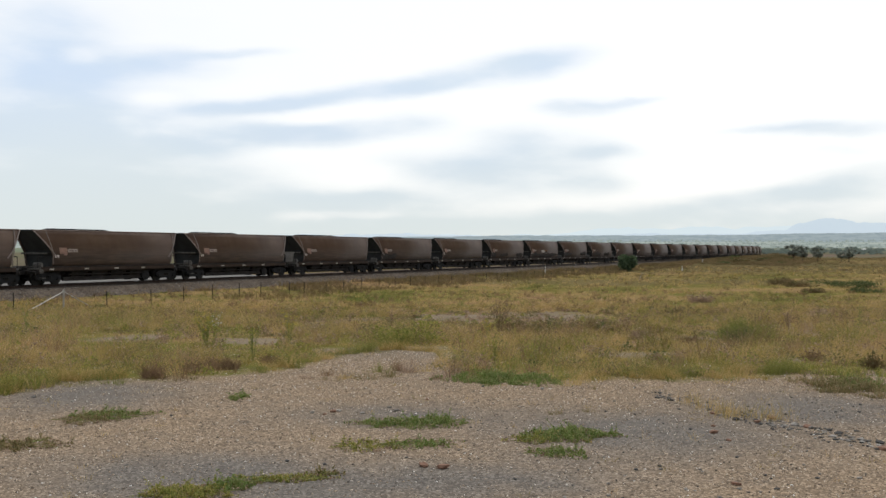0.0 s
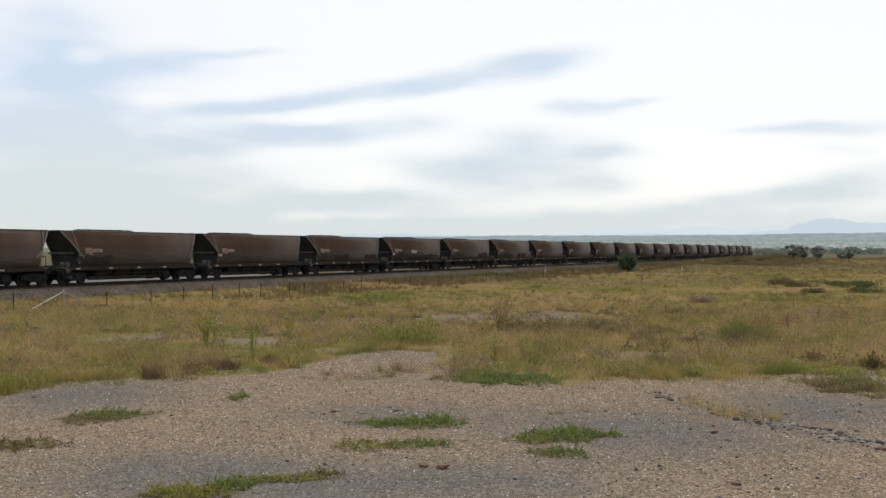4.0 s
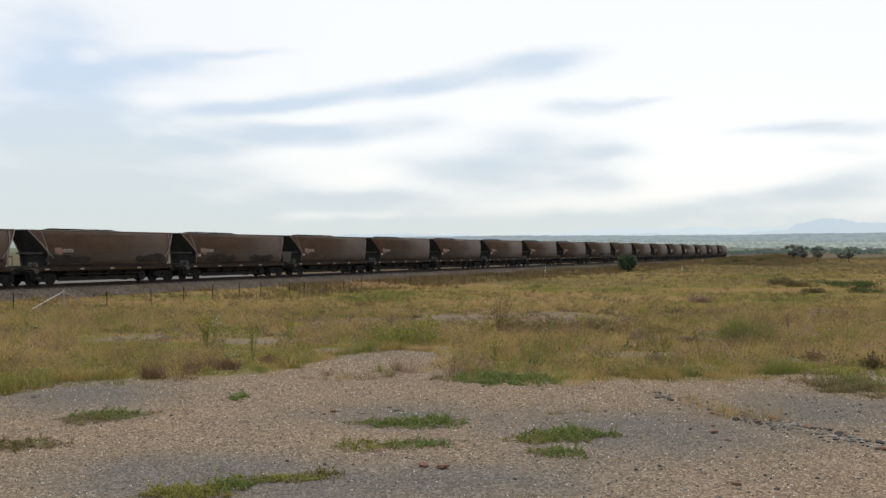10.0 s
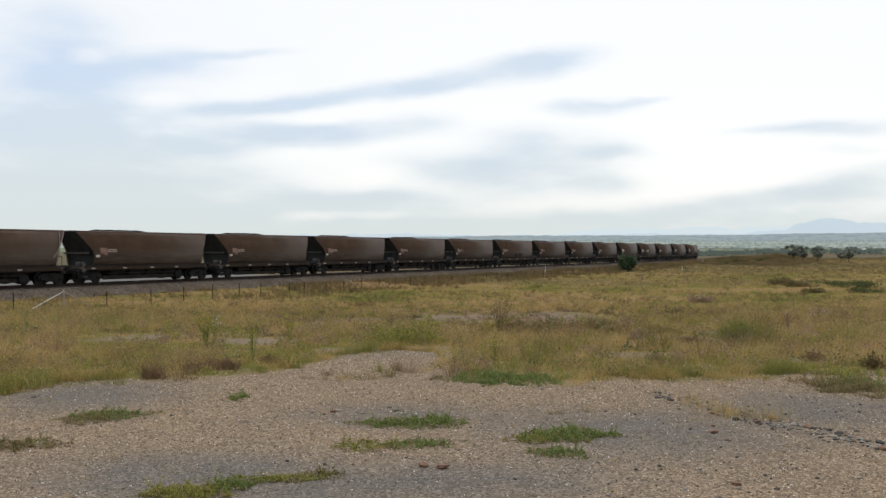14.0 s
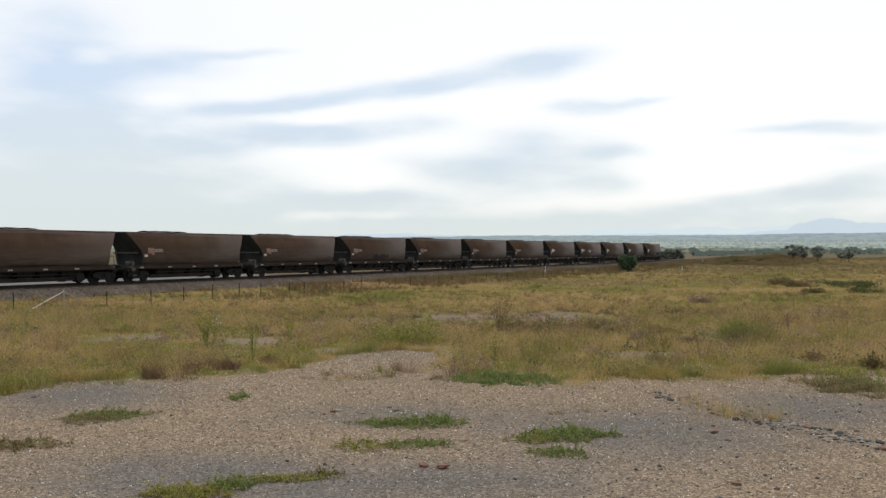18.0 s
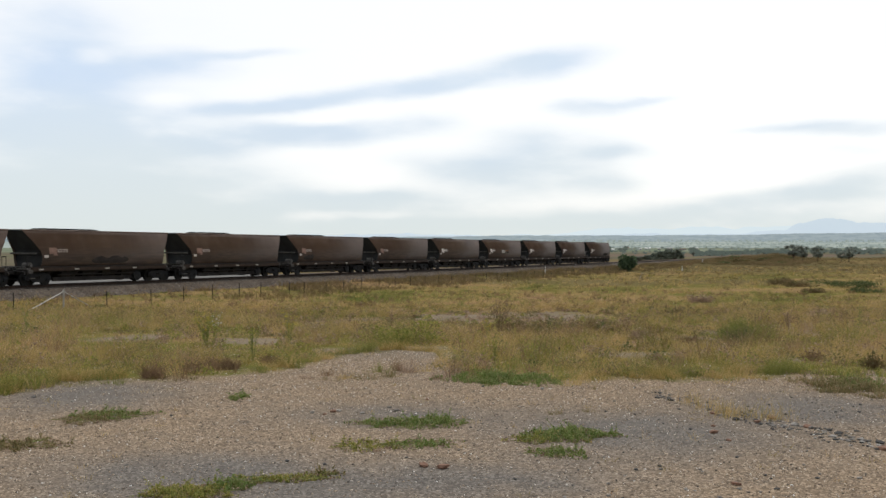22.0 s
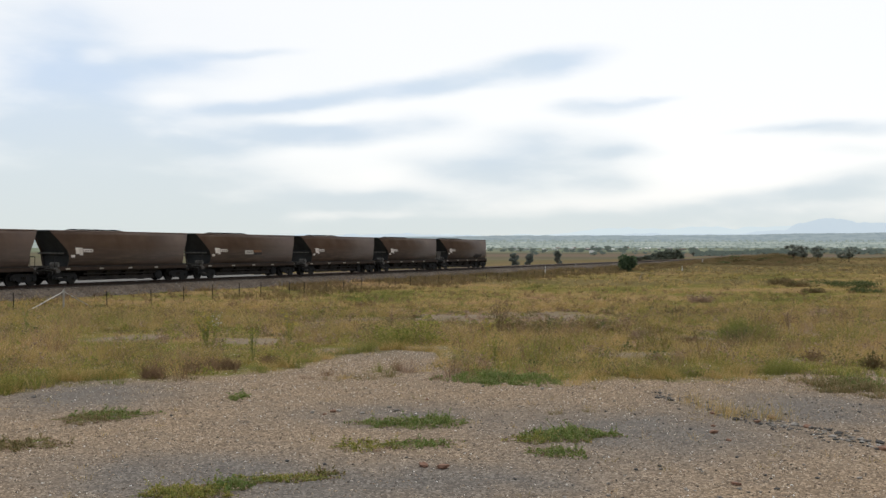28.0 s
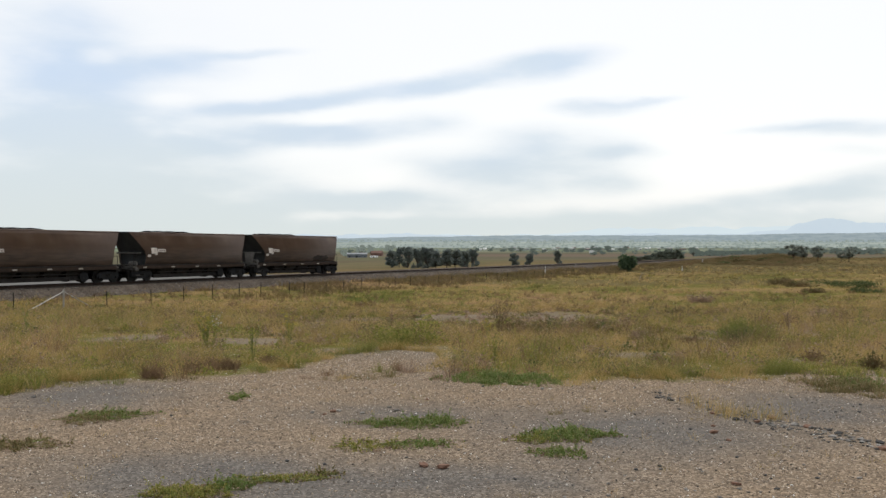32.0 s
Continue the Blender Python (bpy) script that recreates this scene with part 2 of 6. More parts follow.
def ballast_material():
    m, nt, s = mat_new("grey_ballast")
    tc = nt.nodes.new("ShaderNodeTexCoord")
    vor = nt.nodes.new("ShaderNodeTexVoronoi")
    vor.inputs["Scale"].default_value = 9
    nt.links.new(tc.outputs["Object"], vor.inputs["Vector"])
    big = noise_tex(nt, 0.5, 5)
    c = mixc(nt, 0.6, ramp(nt, vor.outputs["Color"], [(0.1, (0.055, 0.043, 0.033)), (0.6, (0.148, 0.12, 0.094)), (0.95, (0.29, 0.245, 0.20))]), ramp(nt, big, [(0.35, (0.075, 0.057, 0.043)), (0.65, (0.165, 0.135, 0.11))]))
    nt.links.new(c, s.inputs["Base Color"])
    s.inputs["Roughness"].default_value = 1.0
    s.inputs["Specular IOR Level"].default_value = 0.0
    bump(nt, s, vor.outputs["Distance"], 1.0, 0.05)
    return m


M_BALLAST = ballast_material()


def spot(nt, vec, x, y, sx, sy, turn=0.0, z=0.0, sz=1e4):
    """1 at a place falling to 0 at an ellipse round it."""
    mp = nt.nodes.new("ShaderNodeMapping")
    mp.vector_type = "TEXTURE"
    mp.inputs["Location"].default_value = (x, y, z)
    mp.inputs["Rotation"].default_value = (0, 0, radians(turn))
    mp.inputs["Scale"].default_value = (sx, sy, sz)
    nt.links.new(vec, mp.inputs["Vector"])
    g = nt.nodes.new("ShaderNodeTexGradient")
    g.gradient_type = "SPHERICAL"
    nt.links.new(mp.outputs[0], g.inputs["Vector"])
    return g.outputs["Fac"]


def warped(nt, scale, amount):
    """Object coordinates, shaken by noise."""
    tc = nt.nodes.new("ShaderNodeTexCoord")
    n = nt.nodes.new("ShaderNodeTexNoise")
    n.inputs["Scale"].default_value, n.inputs["Detail"].default_value = scale, 4
    nt.links.new(tc.outputs["Object"], n.inputs["Vector"])
    ma = nt.nodes.new("ShaderNodeVectorMath")
    ma.operation = "MULTIPLY_ADD"
    ma.inputs[1].default_value = (amount,) * 3
    nt.links.new(n.outputs["Color"], ma.inputs[0])
    nt.links.new(tc.outputs["Object"], ma.inputs[2])
    sb = nt.nodes.new("ShaderNodeVectorMath")
    sb.operation = "SUBTRACT"
    sb.inputs[1].default_value = (amount / 2,) * 3
    nt.links.new(ma.outputs[0], sb.inputs[0])
    return sb.outputs[0]


# bare places in the paddock: x, y, half width, half depth
SCRUBBY = [(84, 215, 42, 22, (0.13, 0.105, 0.05)), (48, 190, 60, 22, (0.13, 0.105, 0.05)), (20, 118, 30, 8, (0.15, 0.12, 0.055)), (300, 1560, 330, 120, (0.165, 0.128, 0.098)), (90, 318, 40, 16, (0.085, 0.072, 0.035)), (70, 262, 22, 30, (0.12, 0.1, 0.05)), (60, 330, 45, 8, (0.15, 0.105, 0.065))]
BARE = [(-0.92, 17.18, 1.07, 1.27), (-0.65, 17.73, 0.60, 0.80), (4.20, 50.56, 4.31, 9.32), (-3.15, 41.42, 2.82, 2.97), (-6.45, 20.48, 0.93, 1.07), (-3.63, 19.73, 0.78, 0.92), (5.36, 21.88, 0.62, 0.77), (14.39, 32.62, 0.74, 6.10), (3.18, 16.63, 0.57, 0.57), (-3.60, 9.68, 0.25, 0.10), (-4.27, 12.13, 0.41, 0.17), (-4.1, 30.0, 0.6, 5.0), (0.6, 45.0, 2.0, 8.0), (5.2, 44.0, 3.0, 9.0), (5.7, 15.5, 0.35, 0.45), (6.5, 24.5, 0.25, 1.6)]
# short grass in front of them: bearing from and to, distance from and to
SHORT = [(-0.03, 0.17, 26.5, 58), (-0.15, -0.12, 24, 37), (-0.24, -0.165, 16.6, 25), (-0.36, -0.25, 17, 22.5), (0.23, 0.28, 18, 23), (0.25, 0.272, 21, 28), (0.405, 0.46, 23, 40), (-0.045, 0.015, 14, 18.5)]


def ground_material():
    m, nt, s = mat_new("dry_pasture_and_gravel")
    vec = warped(nt, 0.55, 2.2)
    tc = nt.nodes.new("ShaderNodeTexCoord")
    # the yard: compacted gravel with worn asphalt patches
    grain = nt.nodes.new("ShaderNodeTexVoronoi")
    grain.inputs["Scale"].default_value = 62
    nt.links.new(tc.outputs["Object"], grain.inputs["Vector"])
    g_col = ramp(nt, grain.outputs["Color"], [(0.12, (0.075, 0.058, 0.044)), (0.4, (0.19, 0.142, 0.098)), (0.7, (0.34, 0.25, 0.167)), (0.95, (0.58, 0.465, 0.34))])
    tan_at = nt.nodes.new("ShaderNodeAttribute")
    tan_at.attribute_name = "tan"
    tan_f = mathn(nt, "ADD", tan_at.outputs["Fac"], mathn(nt, "MULTIPLY_ADD", noise_tex(nt, 1.4, 5, 0.65), 0.8, -0.4))
    tan_f = mathn(nt, "MINIMUM", mathn(nt, "MAXIMUM", tan_f, 0.0), 1.0)
    grey = mixc(nt, 0.45, ramp(nt, grain.outputs["Color"], [(0.15, (0.06, 0.053, 0.047)), (0.6, (0.172, 0.153, 0.134)), (0.97, (0.4, 0.36, 0.315))]), (0.15, 0.134, 0.117))
    warm = mixc(nt, 0.22, g_col, (0.275, 0.205, 0.142))
    yard = mixc(nt, tan_f, grey, warm)
    yard = mixc(nt, ramp(nt, noise_tex(nt, 4.5, 4), [(0.56, (0, 0, 0)), (0.74, (0.45, 0.45, 0.45))]), yard, (0.10, 0.09, 0.08))
    # soil and thatch between the grass
    tone = mathn(nt, "MULTIPLY", stretch_noise(nt, 0.035, 4), 0.3)
    tone = mathn(nt, "MULTIPLY_ADD", stretch_noise(nt, 0.13, 5), 0.4, tone)
    tone = mathn(nt, "MULTIPLY_ADD", stretch_noise(nt, 0.9, 5), 0.3, tone)
    field = ramp(nt, tone, [(0.12, (0.085, 0.095, 0.026)), (0.35, (0.155, 0.14, 0.042)), (0.55, (0.235, 0.17, 0.07)), (0.75, (0.28, 0.185, 0.09)), (0.95, (0.19, 0.115, 0.07))])
    # far paddocks in broad bands, colours muted to stand in for haze
    fields = nt.nodes.new("ShaderNodeTexVoronoi")
    fields.inputs["Scale"].default_value = 0.0062
    nt.links.new(warped(nt, 0.01, 40.0), fields.inputs["Vector"])
    far = ramp(nt, fields.outputs["Color"], [(0.1, (0.13, 0.11, 0.076)), (0.35, (0.11, 0.115, 0.07)), (0.5, (0.145, 0.12, 0.086)), (0.65, (0.13, 0.128, 0.075)), (0.9, (0.175, 0.155, 0.105))])
    far = mixc(nt, mathn(nt, "MULTIPLY", stretch_noise(nt, 0.02, 6), 0.7), far, (0.15, 0.14, 0.085))
    worn = ramp(nt, noise_tex(nt, 0.012, 5, 0.65, stretch=(0.35, 1, 1)), [(0.46, (0, 0, 0)), (0.62, (0.8, 0.8, 0.8))])
    far = mixc(nt, worn, far, (0.125, 0.1, 0.078))
    sep = nt.nodes.new("ShaderNodeSeparateXYZ")
    nt.links.new(tc.outputs["Object"], sep.inputs[0])
    # irrigated green paddocks on the valley floor, greyed to carry haze
    green = ramp(nt, fields.outputs["Color"], [(0.1, (0.14, 0.165, 0.12)), (0.4, (0.175, 0.205, 0.135)), (0.6, (0.155, 0.165, 0.13)), (0.85, (0.22, 0.235, 0.17))])
    valley = mathn(nt, "MULTIPLY_ADD", sep.outputs["Y"], 1 / 500.0, -1750 / 500.0)
    valley = mathn(nt, "ADD", valley, mathn(nt, "MULTIPLY_ADD", noise_tex(nt, 0.006, 4), 1.2, -0.6))
    far = mixc(nt, mathn(nt, "MINIMUM", mathn(nt, "MAXIMUM", valley, 0.0), 1.0), far, green)
    farf = mathn(nt, "MULTIPLY_ADD", sep.outputs["Y"], 1 / 500.0, -380 / 500.0)
    farf = mathn(nt, "MINIMUM", mathn(nt, "MAXIMUM", farf, 0.0), 1.0)
    midf = mathn(nt, "MINIMUM", mathn(nt, "MAXIMUM", mathn(nt, "MULTIPLY_ADD", sep.outputs["Y"], 1 / 120.0, -1.0), 0.0), 0.65)
    field = mixc(nt, midf, field, ramp(nt, stretch_noise(nt, 0.05, 5), [(0.2, (0.115, 0.10, 0.045)), (0.8, (0.205, 0.14, 0.07))]))
    field = mixc(nt, farf, field, far)
    for x, y, hw, hd, tint in SCRUBBY:
        f = mathn(nt, "MINIMUM", mathn(nt, "MULTIPLY", spot(nt, warped(nt, 0.06, 14.0), x, y, hw * 1.5, hd * 1.5), 2.6), 0.9)
        field = mixc(nt, f, field, tint)
    sepw = nt.nodes.new("ShaderNodeSeparateXYZ")
    nt.links.new(vec, sepw.inputs[0])
    at = nt.nodes.new("ShaderNodeAttribute")
    at.attribute_name = "yard"
    edge = mathn(nt, "ADD", at.outputs["Fac"], mathn(nt, "MULTIPLY_ADD", noise_tex(nt, 3.0, 5, 0.65), 1.6, -0.8))
    edge = mathn(nt, "MINIMUM", mathn(nt, "MAXIMUM", mathn(nt, "MULTIPLY_ADD", edge, 2.0, -0.5), 0.0), 1.0)
    bare = None
    for x, y, hw, hd in BARE:
        f = mathn(nt, "MULTIPLY", spot(nt, vec, x, y, hw * 1.3, hd * 1.6), 3.0)
        bare = f if bare is None else mathn(nt, "MAXIMUM", bare, f)
    bare = mathn(nt, "MINIMUM", mathn(nt, "MULTIPLY", bare, mathn(nt, "MULTIPLY_ADD", noise_tex(nt, 1.6, 5, 0.65), 1.6, 0.1)), 0.9)
    stony = nt.nodes.new("ShaderNodeAttribute")
    stony.attribute_name = "stony"
    field = mixc(nt, mathn(nt, "MULTIPLY", stony.outputs["Fac"], 0.85), field, ramp(nt, noise_tex(nt, 0.6, 5), [(0.35, (0.21, 0.2, 0.185)), (0.65, (0.31, 0.295, 0.275))]))
    c = mixc(nt, edge, field, yard)
    c = mixc(nt, bare, c, mixc(nt, 0.75, g_col, (0.205, 0.168, 0.128)))
    nt.links.new(c, s.inputs["Base Color"])
    s.inputs["Roughness"].default_value = 1.0
    s.inputs["Specular IOR Level"].default_value = 0.0
    h = mathn(nt, "ADD", mathn(nt, "MULTIPLY", grain.outputs["Distance"], 0.6), noise_tex(nt, 7, 5))
    bump(nt, s, h, 0.35, 0.012)
    return m


M_GROUND = ground_material()

# ---------------------------------------------------------------- helpers for meshes


def mesh_of(name, verts, faces, materials, smooth=False):
    me = bpy.data.meshes.new(name)
    me.from_pydata([tuple(v) for v in verts], [], faces)
    for m in materials:
        me.materials.append(m)
    if smooth:
        me.polygons.foreach_set("use_smooth", [True] * len(me.polygons))
    me.update()
    return me


def part(name, bm, material, parent, label="", at=None, smooth=False):
    """Links a bmesh (or a mesh) as one mesh object under parent."""
    if isinstance(bm, bmesh.types.BMesh):
        me = bpy.data.meshes.new(name)
        bm.to_mesh(me)
        bm.free()
        me.materials.append(material)
        if smooth:
            me.polygons.foreach_set("use_smooth", [True] * len(me.polygons))
    else:
        me = bm
        if not me.materials:
            me.materials.append(material)
    ob = new(name, me)
    ob.parent = parent
    if at is not None:
        ob.matrix_basis = at
    return tagged(ob, label)


def box(bm, x0, x1, y0, y1, z0, z1, bev=0.0):
    made = bmesh.ops.create_cube(bm, size=1.0, matrix=Matrix.LocRotScale(((x0 + x1) / 2, (y0 + y1) / 2, (z0 + z1) / 2), None, (x1 - x0, y1 - y0, z1 - z0)))
    if bev:
        vs = set(made["verts"])
        bmesh.ops.bevel(bm, geom=[e for e in bm.edges if e.verts[0] in vs and e.verts[1] in vs], offset=bev, segments=1, affect="EDGES")
    return bm


def rod(bm, a, b, r, seg=8, r2=None):
    a, b = Vector(a), Vector(b)
    m = Matrix.Translation((a + b) / 2) @ (b - a).to_track_quat("Z", "Y").to_matrix().to_4x4()
    bmesh.ops.create_cone(bm, cap_ends=True, segments=seg, radius1=r, radius2=r if r2 is None else r2, depth=(b - a).length, matrix=m)
    return bm


def bms():
    return bmesh.new()


# ---------------------------------------------------------------- the lie of the land
HEAD = radians(25.92)                       # the track's heading, east of the view
UX, UY = math.sin(HEAD), math.cos(HEAD)     # along the track, away
NX, NY = -UY, UX                            # across it, away from the camera
TX, TY = -64.0, 0.57                        # the track's centre line passes here
BEND_A, BEND_R = 336.0, 1350.0              # where it begins to curve left, and its radius


def rail_z(a):
    return -0.817 - 0.009706 * a


def bend(a):
    return np.clip(a - BEND_A, 0.0, 420.0) ** 2 / (2 * BEND_R)


def track_point(a, off=0.0, up=0.0):
    """A point a metres along the track, off metres across it to the far side, up metres over the rails."""
    v = off + float(bend(a))
    return (TX + a * UX + v * NX, TY + a * UY + v * NY, rail_z(a) + up)


def track_turn(a):
    return math.degrees(math.atan2(UY, UX)) + math.degrees(max(a - BEND_A, 0.0) / BEND_R)


D_KEYS = (-50, 0, 11, 20, 30, 45, 60, 80, 100, 150, 200, 300, 400, 560, 800, 1300, 2000, 9000)
Z_KEYS = (0, 0, 0, -0.35, -0.9, -1.9, -2.75, -3.0, -3.15, -3.7, -4.05, -4.5, -5.8, -8.8, -15, -23, -24, -24)


def smoothstep(e0, e1, x):
    t = np.clip((x - e0) / (e1 - e0), 0, 1)
    return t * t * (3 - 2 * t)


def land(x, y):
    """The ground's height, for arrays."""
    x, y = np.asarray(x, float), np.asarray(y, float)
    z = sum(np.interp(y * k, D_KEYS, Z_KEYS) for k in (0.9, 0.95, 1.0, 1.05, 1.1)) / 5
    a = (x - TX) * UX + (y - TY) * UY
    v = (x - TX) * NX + (y - TY) * NY
    vb = v - bend(a)
    near = smoothstep(-13, -3.6, vb) * (1 - smoothstep(540, 780, a))
    bed = rail_z(np.clip(a, -400, 700)) - 0.85
    far = bed - 0.3 - np.maximum(vb - 6, 0) * 0.04
    far = -24.0 + 3.0 * np.logaddexp(0.0, np.clip((far + 24.0) / 3.0, -60, 60))
    z = z * (1 - near) + np.where(vb > 5, bed + (far - bed) * smoothstep(5, 9, vb), bed) * near
    # the bank beside the cutting at the far end
    z = z + 1.15 * np.exp(-((x - 110) / 8) ** 2 - ((y - 330) / 14) ** 2) + 0.9 * np.exp(-((vb + 10) / 5) ** 2) * smoothstep(215, 290, a) * (1 - smoothstep(345, 375, a))
    # small unevenness
    z = z + smoothstep(12, 30, np.hypot(x, y)) * (0.06 * np.sin(x * 0.9 + 1.3 * np.sin(y * 0.5)) * np.sin(y * 0.7 + 0.8) + 0.08 * np.sin(x * 0.31 + y * 0.17)) * (1 - near)
    return z


def graded(edges):
    out = []
    for lo, hi, step in edges:
        out += list(np.arange(lo, hi - step * 0.5, step))
    return np.array(out + [edges[-1][1]])


EDGE_U = [(p - 784) / 1761.0 for p in (-100, 0, 60, 110, 260, 400, 520, 560, 640, 720, 770, 800, 980, 1100, 1250, 1400, 1568, 1700)]
EDGE_Y = (11.0, 11.2, 11.6, 12.3, 12.4, 13.0, 14.0, 15.2, 16.8, 17.5, 17.0, 12.6, 12.1, 12.7, 12.4, 13.2, 14.0, 14.0)
# worn grey asphalt showing through the gravel: x, y, half width, half depth
WORN = [(-1.87, 7.23, 1.07, 0.60), (-3.94, 10.93, 0.93, 0.92), (-0.86, 6.73, 0.99, 0.40), (1.73, 8.78, 1.20, 0.90), (0.30, 7.03, 0.88, 0.38), (3.80, 10.03, 0.97, 0.87), (-0.46, 9.63, 0.93, 0.43)]


def yard_at(x, y):
    """1 in the gravel yard, 0 in the paddock."""
    y1 = np.maximum(y, 0.5)
    return np.clip(0.5 - (y - np.interp(x / y1, EDGE_U, EDGE_Y)) / 1.4, 0, 1)


def tan_at(x, y):
    """1 where tan gravel lies thick, 0 where grey asphalt shows."""
    f = np.full(np.shape(x), 0.95)
    for cx, cy, hw, hd in WORN:
        f = f - 1.15 * np.exp(-((x - cx) / hw) ** 2 - ((y - cy) / (hd * 1.2)) ** 2)
    return np.clip(f, 0, 1)


def build_ground():
    av = graded([(-9000, -3000, 1000), (-3000, -600, 200), (-600, -100, 25), (-100, -20, 4), (-20, 0, 1), (0, 40, 0.5), (40, 110, 1.0), (110, 420, 3), (420, 1000, 8), (1000, 3000, 40), (3000, 9000, 500)])
    vv = graded([(-9000, -3000, 1000), (-3000, -600, 120), (-600, -160, 20), (-160, -75, 2.5), (-75, -36, 0.5), (-36, -14, 0.8), (-14, 12, 0.6), (12, 60, 3), (60, 500, 8), (500, 3000, 50), (3000, 9000, 500)])
    A, V = np.meshgrid(av, vv, indexing="ij")
    VB = V + bend(np.minimum(A, 600)) * np.exp(-(V / 60.0) ** 2)
    X, Y = TX + A * UX + VB * NX, TY + A * UY + VB * NY
    Z = land(X, Y)
    na, nv = A.shape
    idx = np.arange(na * nv).reshape(na, nv)
    faces = np.stack([idx[:-1, :-1], idx[1:, :-1], idx[1:, 1:], idx[:-1, 1:]], -1).reshape(-1, 4)
    me = mesh_of("ground", np.stack([X, Y, Z], -1).reshape(-1, 3), faces.tolist(), [M_GROUND], True)
    for name, values in (("yard", yard_at(X, Y)), ("tan", tan_at(X, Y)), ("stony", smoothstep(2, 3.5, V) * (1 - smoothstep(110, 260, V)) * (1 - smoothstep(110, 240, A)))):
        me.attributes.new(name, "FLOAT", "POINT").data.foreach_set("value", np.ascontiguousarray(values, np.float32).ravel())
    return tagged(new("ground", me), "dry grassy paddock falling from a gravel yard to a plain", "ground", kind="structure")


build_ground()


def sweep(profile, a0, a1, step):
    """A bar with this profile (off, up) along the track."""
    n = max(2, int((a1 - a0) / step) + 1)
    verts, faces, k = [], [], len(profile)
    for i in range(n):
        a = a0 + (a1 - a0) * i / (n - 1)
        verts += [track_point(a, o, u) for o, u in profile]
        if i:
            b = (i - 1) * k
            faces += [(b + j, b + (j + 1) % k, b + k + (j + 1) % k, b + k + j) for j in range(k)]
    return verts, faces


def build_track():
    v, f = sweep([(-4.1, -1.4), (-3.3, -0.78), (-1.85, -0.2), (1.85, -0.2), (3.1, -0.55), (20.0, -0.75), (21.5, -2.6)], -80, 560, 2.0)
    tagged(new("ballast_bed", mesh_of("ballast_bed", v, f, [M_BALLAST])), "grey crushed stone ballast under the railway track", "ballast", kind="structure")
    v, f = sweep([(8.0, -0.95), (9.0, -0.66), (15.0, -0.6), (21.0, -0.57), (22.0, -0.95)], -80, 128, 3.0)
    tagged(new("service_road", mesh_of("service_road", v, f, [M_ROAD])), "pale grey gravel service road beside the track", "road", kind="structure")
    track = tagged(new("railway_track"), "single railway track of rusty rails on weathered sleepers", "railway track", kind="structure")
    for s in (-1, 1):
        c = s * 0.7525
        prof = [(c - 0.07, -0.16), (c + 0.07, -0.16), (c + 0.07, -0.145), (c + 0.012, -0.12), (c + 0.012, -0.045), (c + 0.036, -0.035), (c + 0.036, 0), (c - 0.036, 0), (c - 0.036, -0.035), (c - 0.012, -0.045), (c - 0.012, -0.12), (c - 0.07, -0.145)]
        v, f = sweep(prof, -80, 560, 4.0)
        part("rail", mesh_of("rail", v, f, [M_RAIL]), M_RAIL, track)
    # sleepers: the nearest as parts, the far ones joined
    me = bpy.data.meshes.new("sleeper")
    b = box(bms(), -0.115, 0.115, -1.25, 1.25, -0.32, -0.155, 0.015)
    b.to_mesh(me)
    b.free()
    me.materials.append(M_SLEEPER)
    far_v, far_f = [], []
    cube = [(x, y, z) for x in (-0.115, 0.115) for y in (-1.25, 1.25) for z in (-0.32, -0.155)]
    quads = [(0, 1, 3, 2), (4, 6, 7, 5), (0, 4, 5, 1), (2, 3, 7, 6), (1, 5, 7, 3), (0, 2, 6, 4)]
    for i in range(640):
        a = 40 + i * 0.66
        m = pose(*track_point(a), 0, 0.556, track_turn(a))
        if i < 300:
            part("sleeper", me, M_SLEEPER, track, at=m)
        else:
            k = len(far_v)
            far_v += [m @ Vector(p) for p in cube]
            far_f += [tuple(k + j for j in q) for q in quads]
    tagged(part("far_sleepers", mesh_of("far_sleepers", far_v, far_f, [M_SLEEPER]), M_SLEEPER, track), kind="stuff")
    # loose stones on the shoulder of the ballast
    rng = np.random.default_rng(5)
    n = 9000
    a = 45 + 190 * rng.random(n) ** 1.6
    off = -1.5 - 1.9 * rng.random(n)
    up = np.interp(off, (-3.4, -3.3, -1.85, 0), (-0.84, -0.78, -0.2, -0.2))
    pts = np.stack([TX + a * UX + off * NX, TY + a * UY + off * NY, -0.817 - 0.009706 * a + up], 1)
    tagged(stones("ballast_stones", pts, 0.03 + 0.05 * rng.random(n), M_BSTONE, rng), "loose crushed ballast stones along the track", "ballast", kind="stuff")


def stones(name, pts, size, material, rng):
    """Many small uneven stones, one mesh."""
    base = np.array([(1, 0, 0), (-1, 0, 0), (0, 1, 0), (0, -1, 0), (0, 0, 0.8), (0, 0, -0.6)], float)
    tri = np.array([(0, 2, 4), (2, 1, 4), (1, 3, 4), (3, 0, 4), (2, 0, 5), (1, 2, 5), (3, 1, 5), (0, 3, 5)])
    n = len(pts)
    v = base[None] * (0.6 + 0.8 * rng.random((n, 6, 1))) * size[:, None, None]
    ang = rng.random(n) * 6.283
    c, s = np.cos(ang)[:, None], np.sin(ang)[:, None]
    x, y = v[..., 0] * c - v[..., 1] * s, v[..., 0] * s + v[..., 1] * c
    v = np.stack([x, y, v[..., 2] * 0.75], -1) + pts[:, None, :]
    f = tri[None] + (np.arange(n) * 6)[:, None, None]
    return new(name, tri_mesh(name, v.reshape(-1, 3), f.reshape(-1, 3), material))


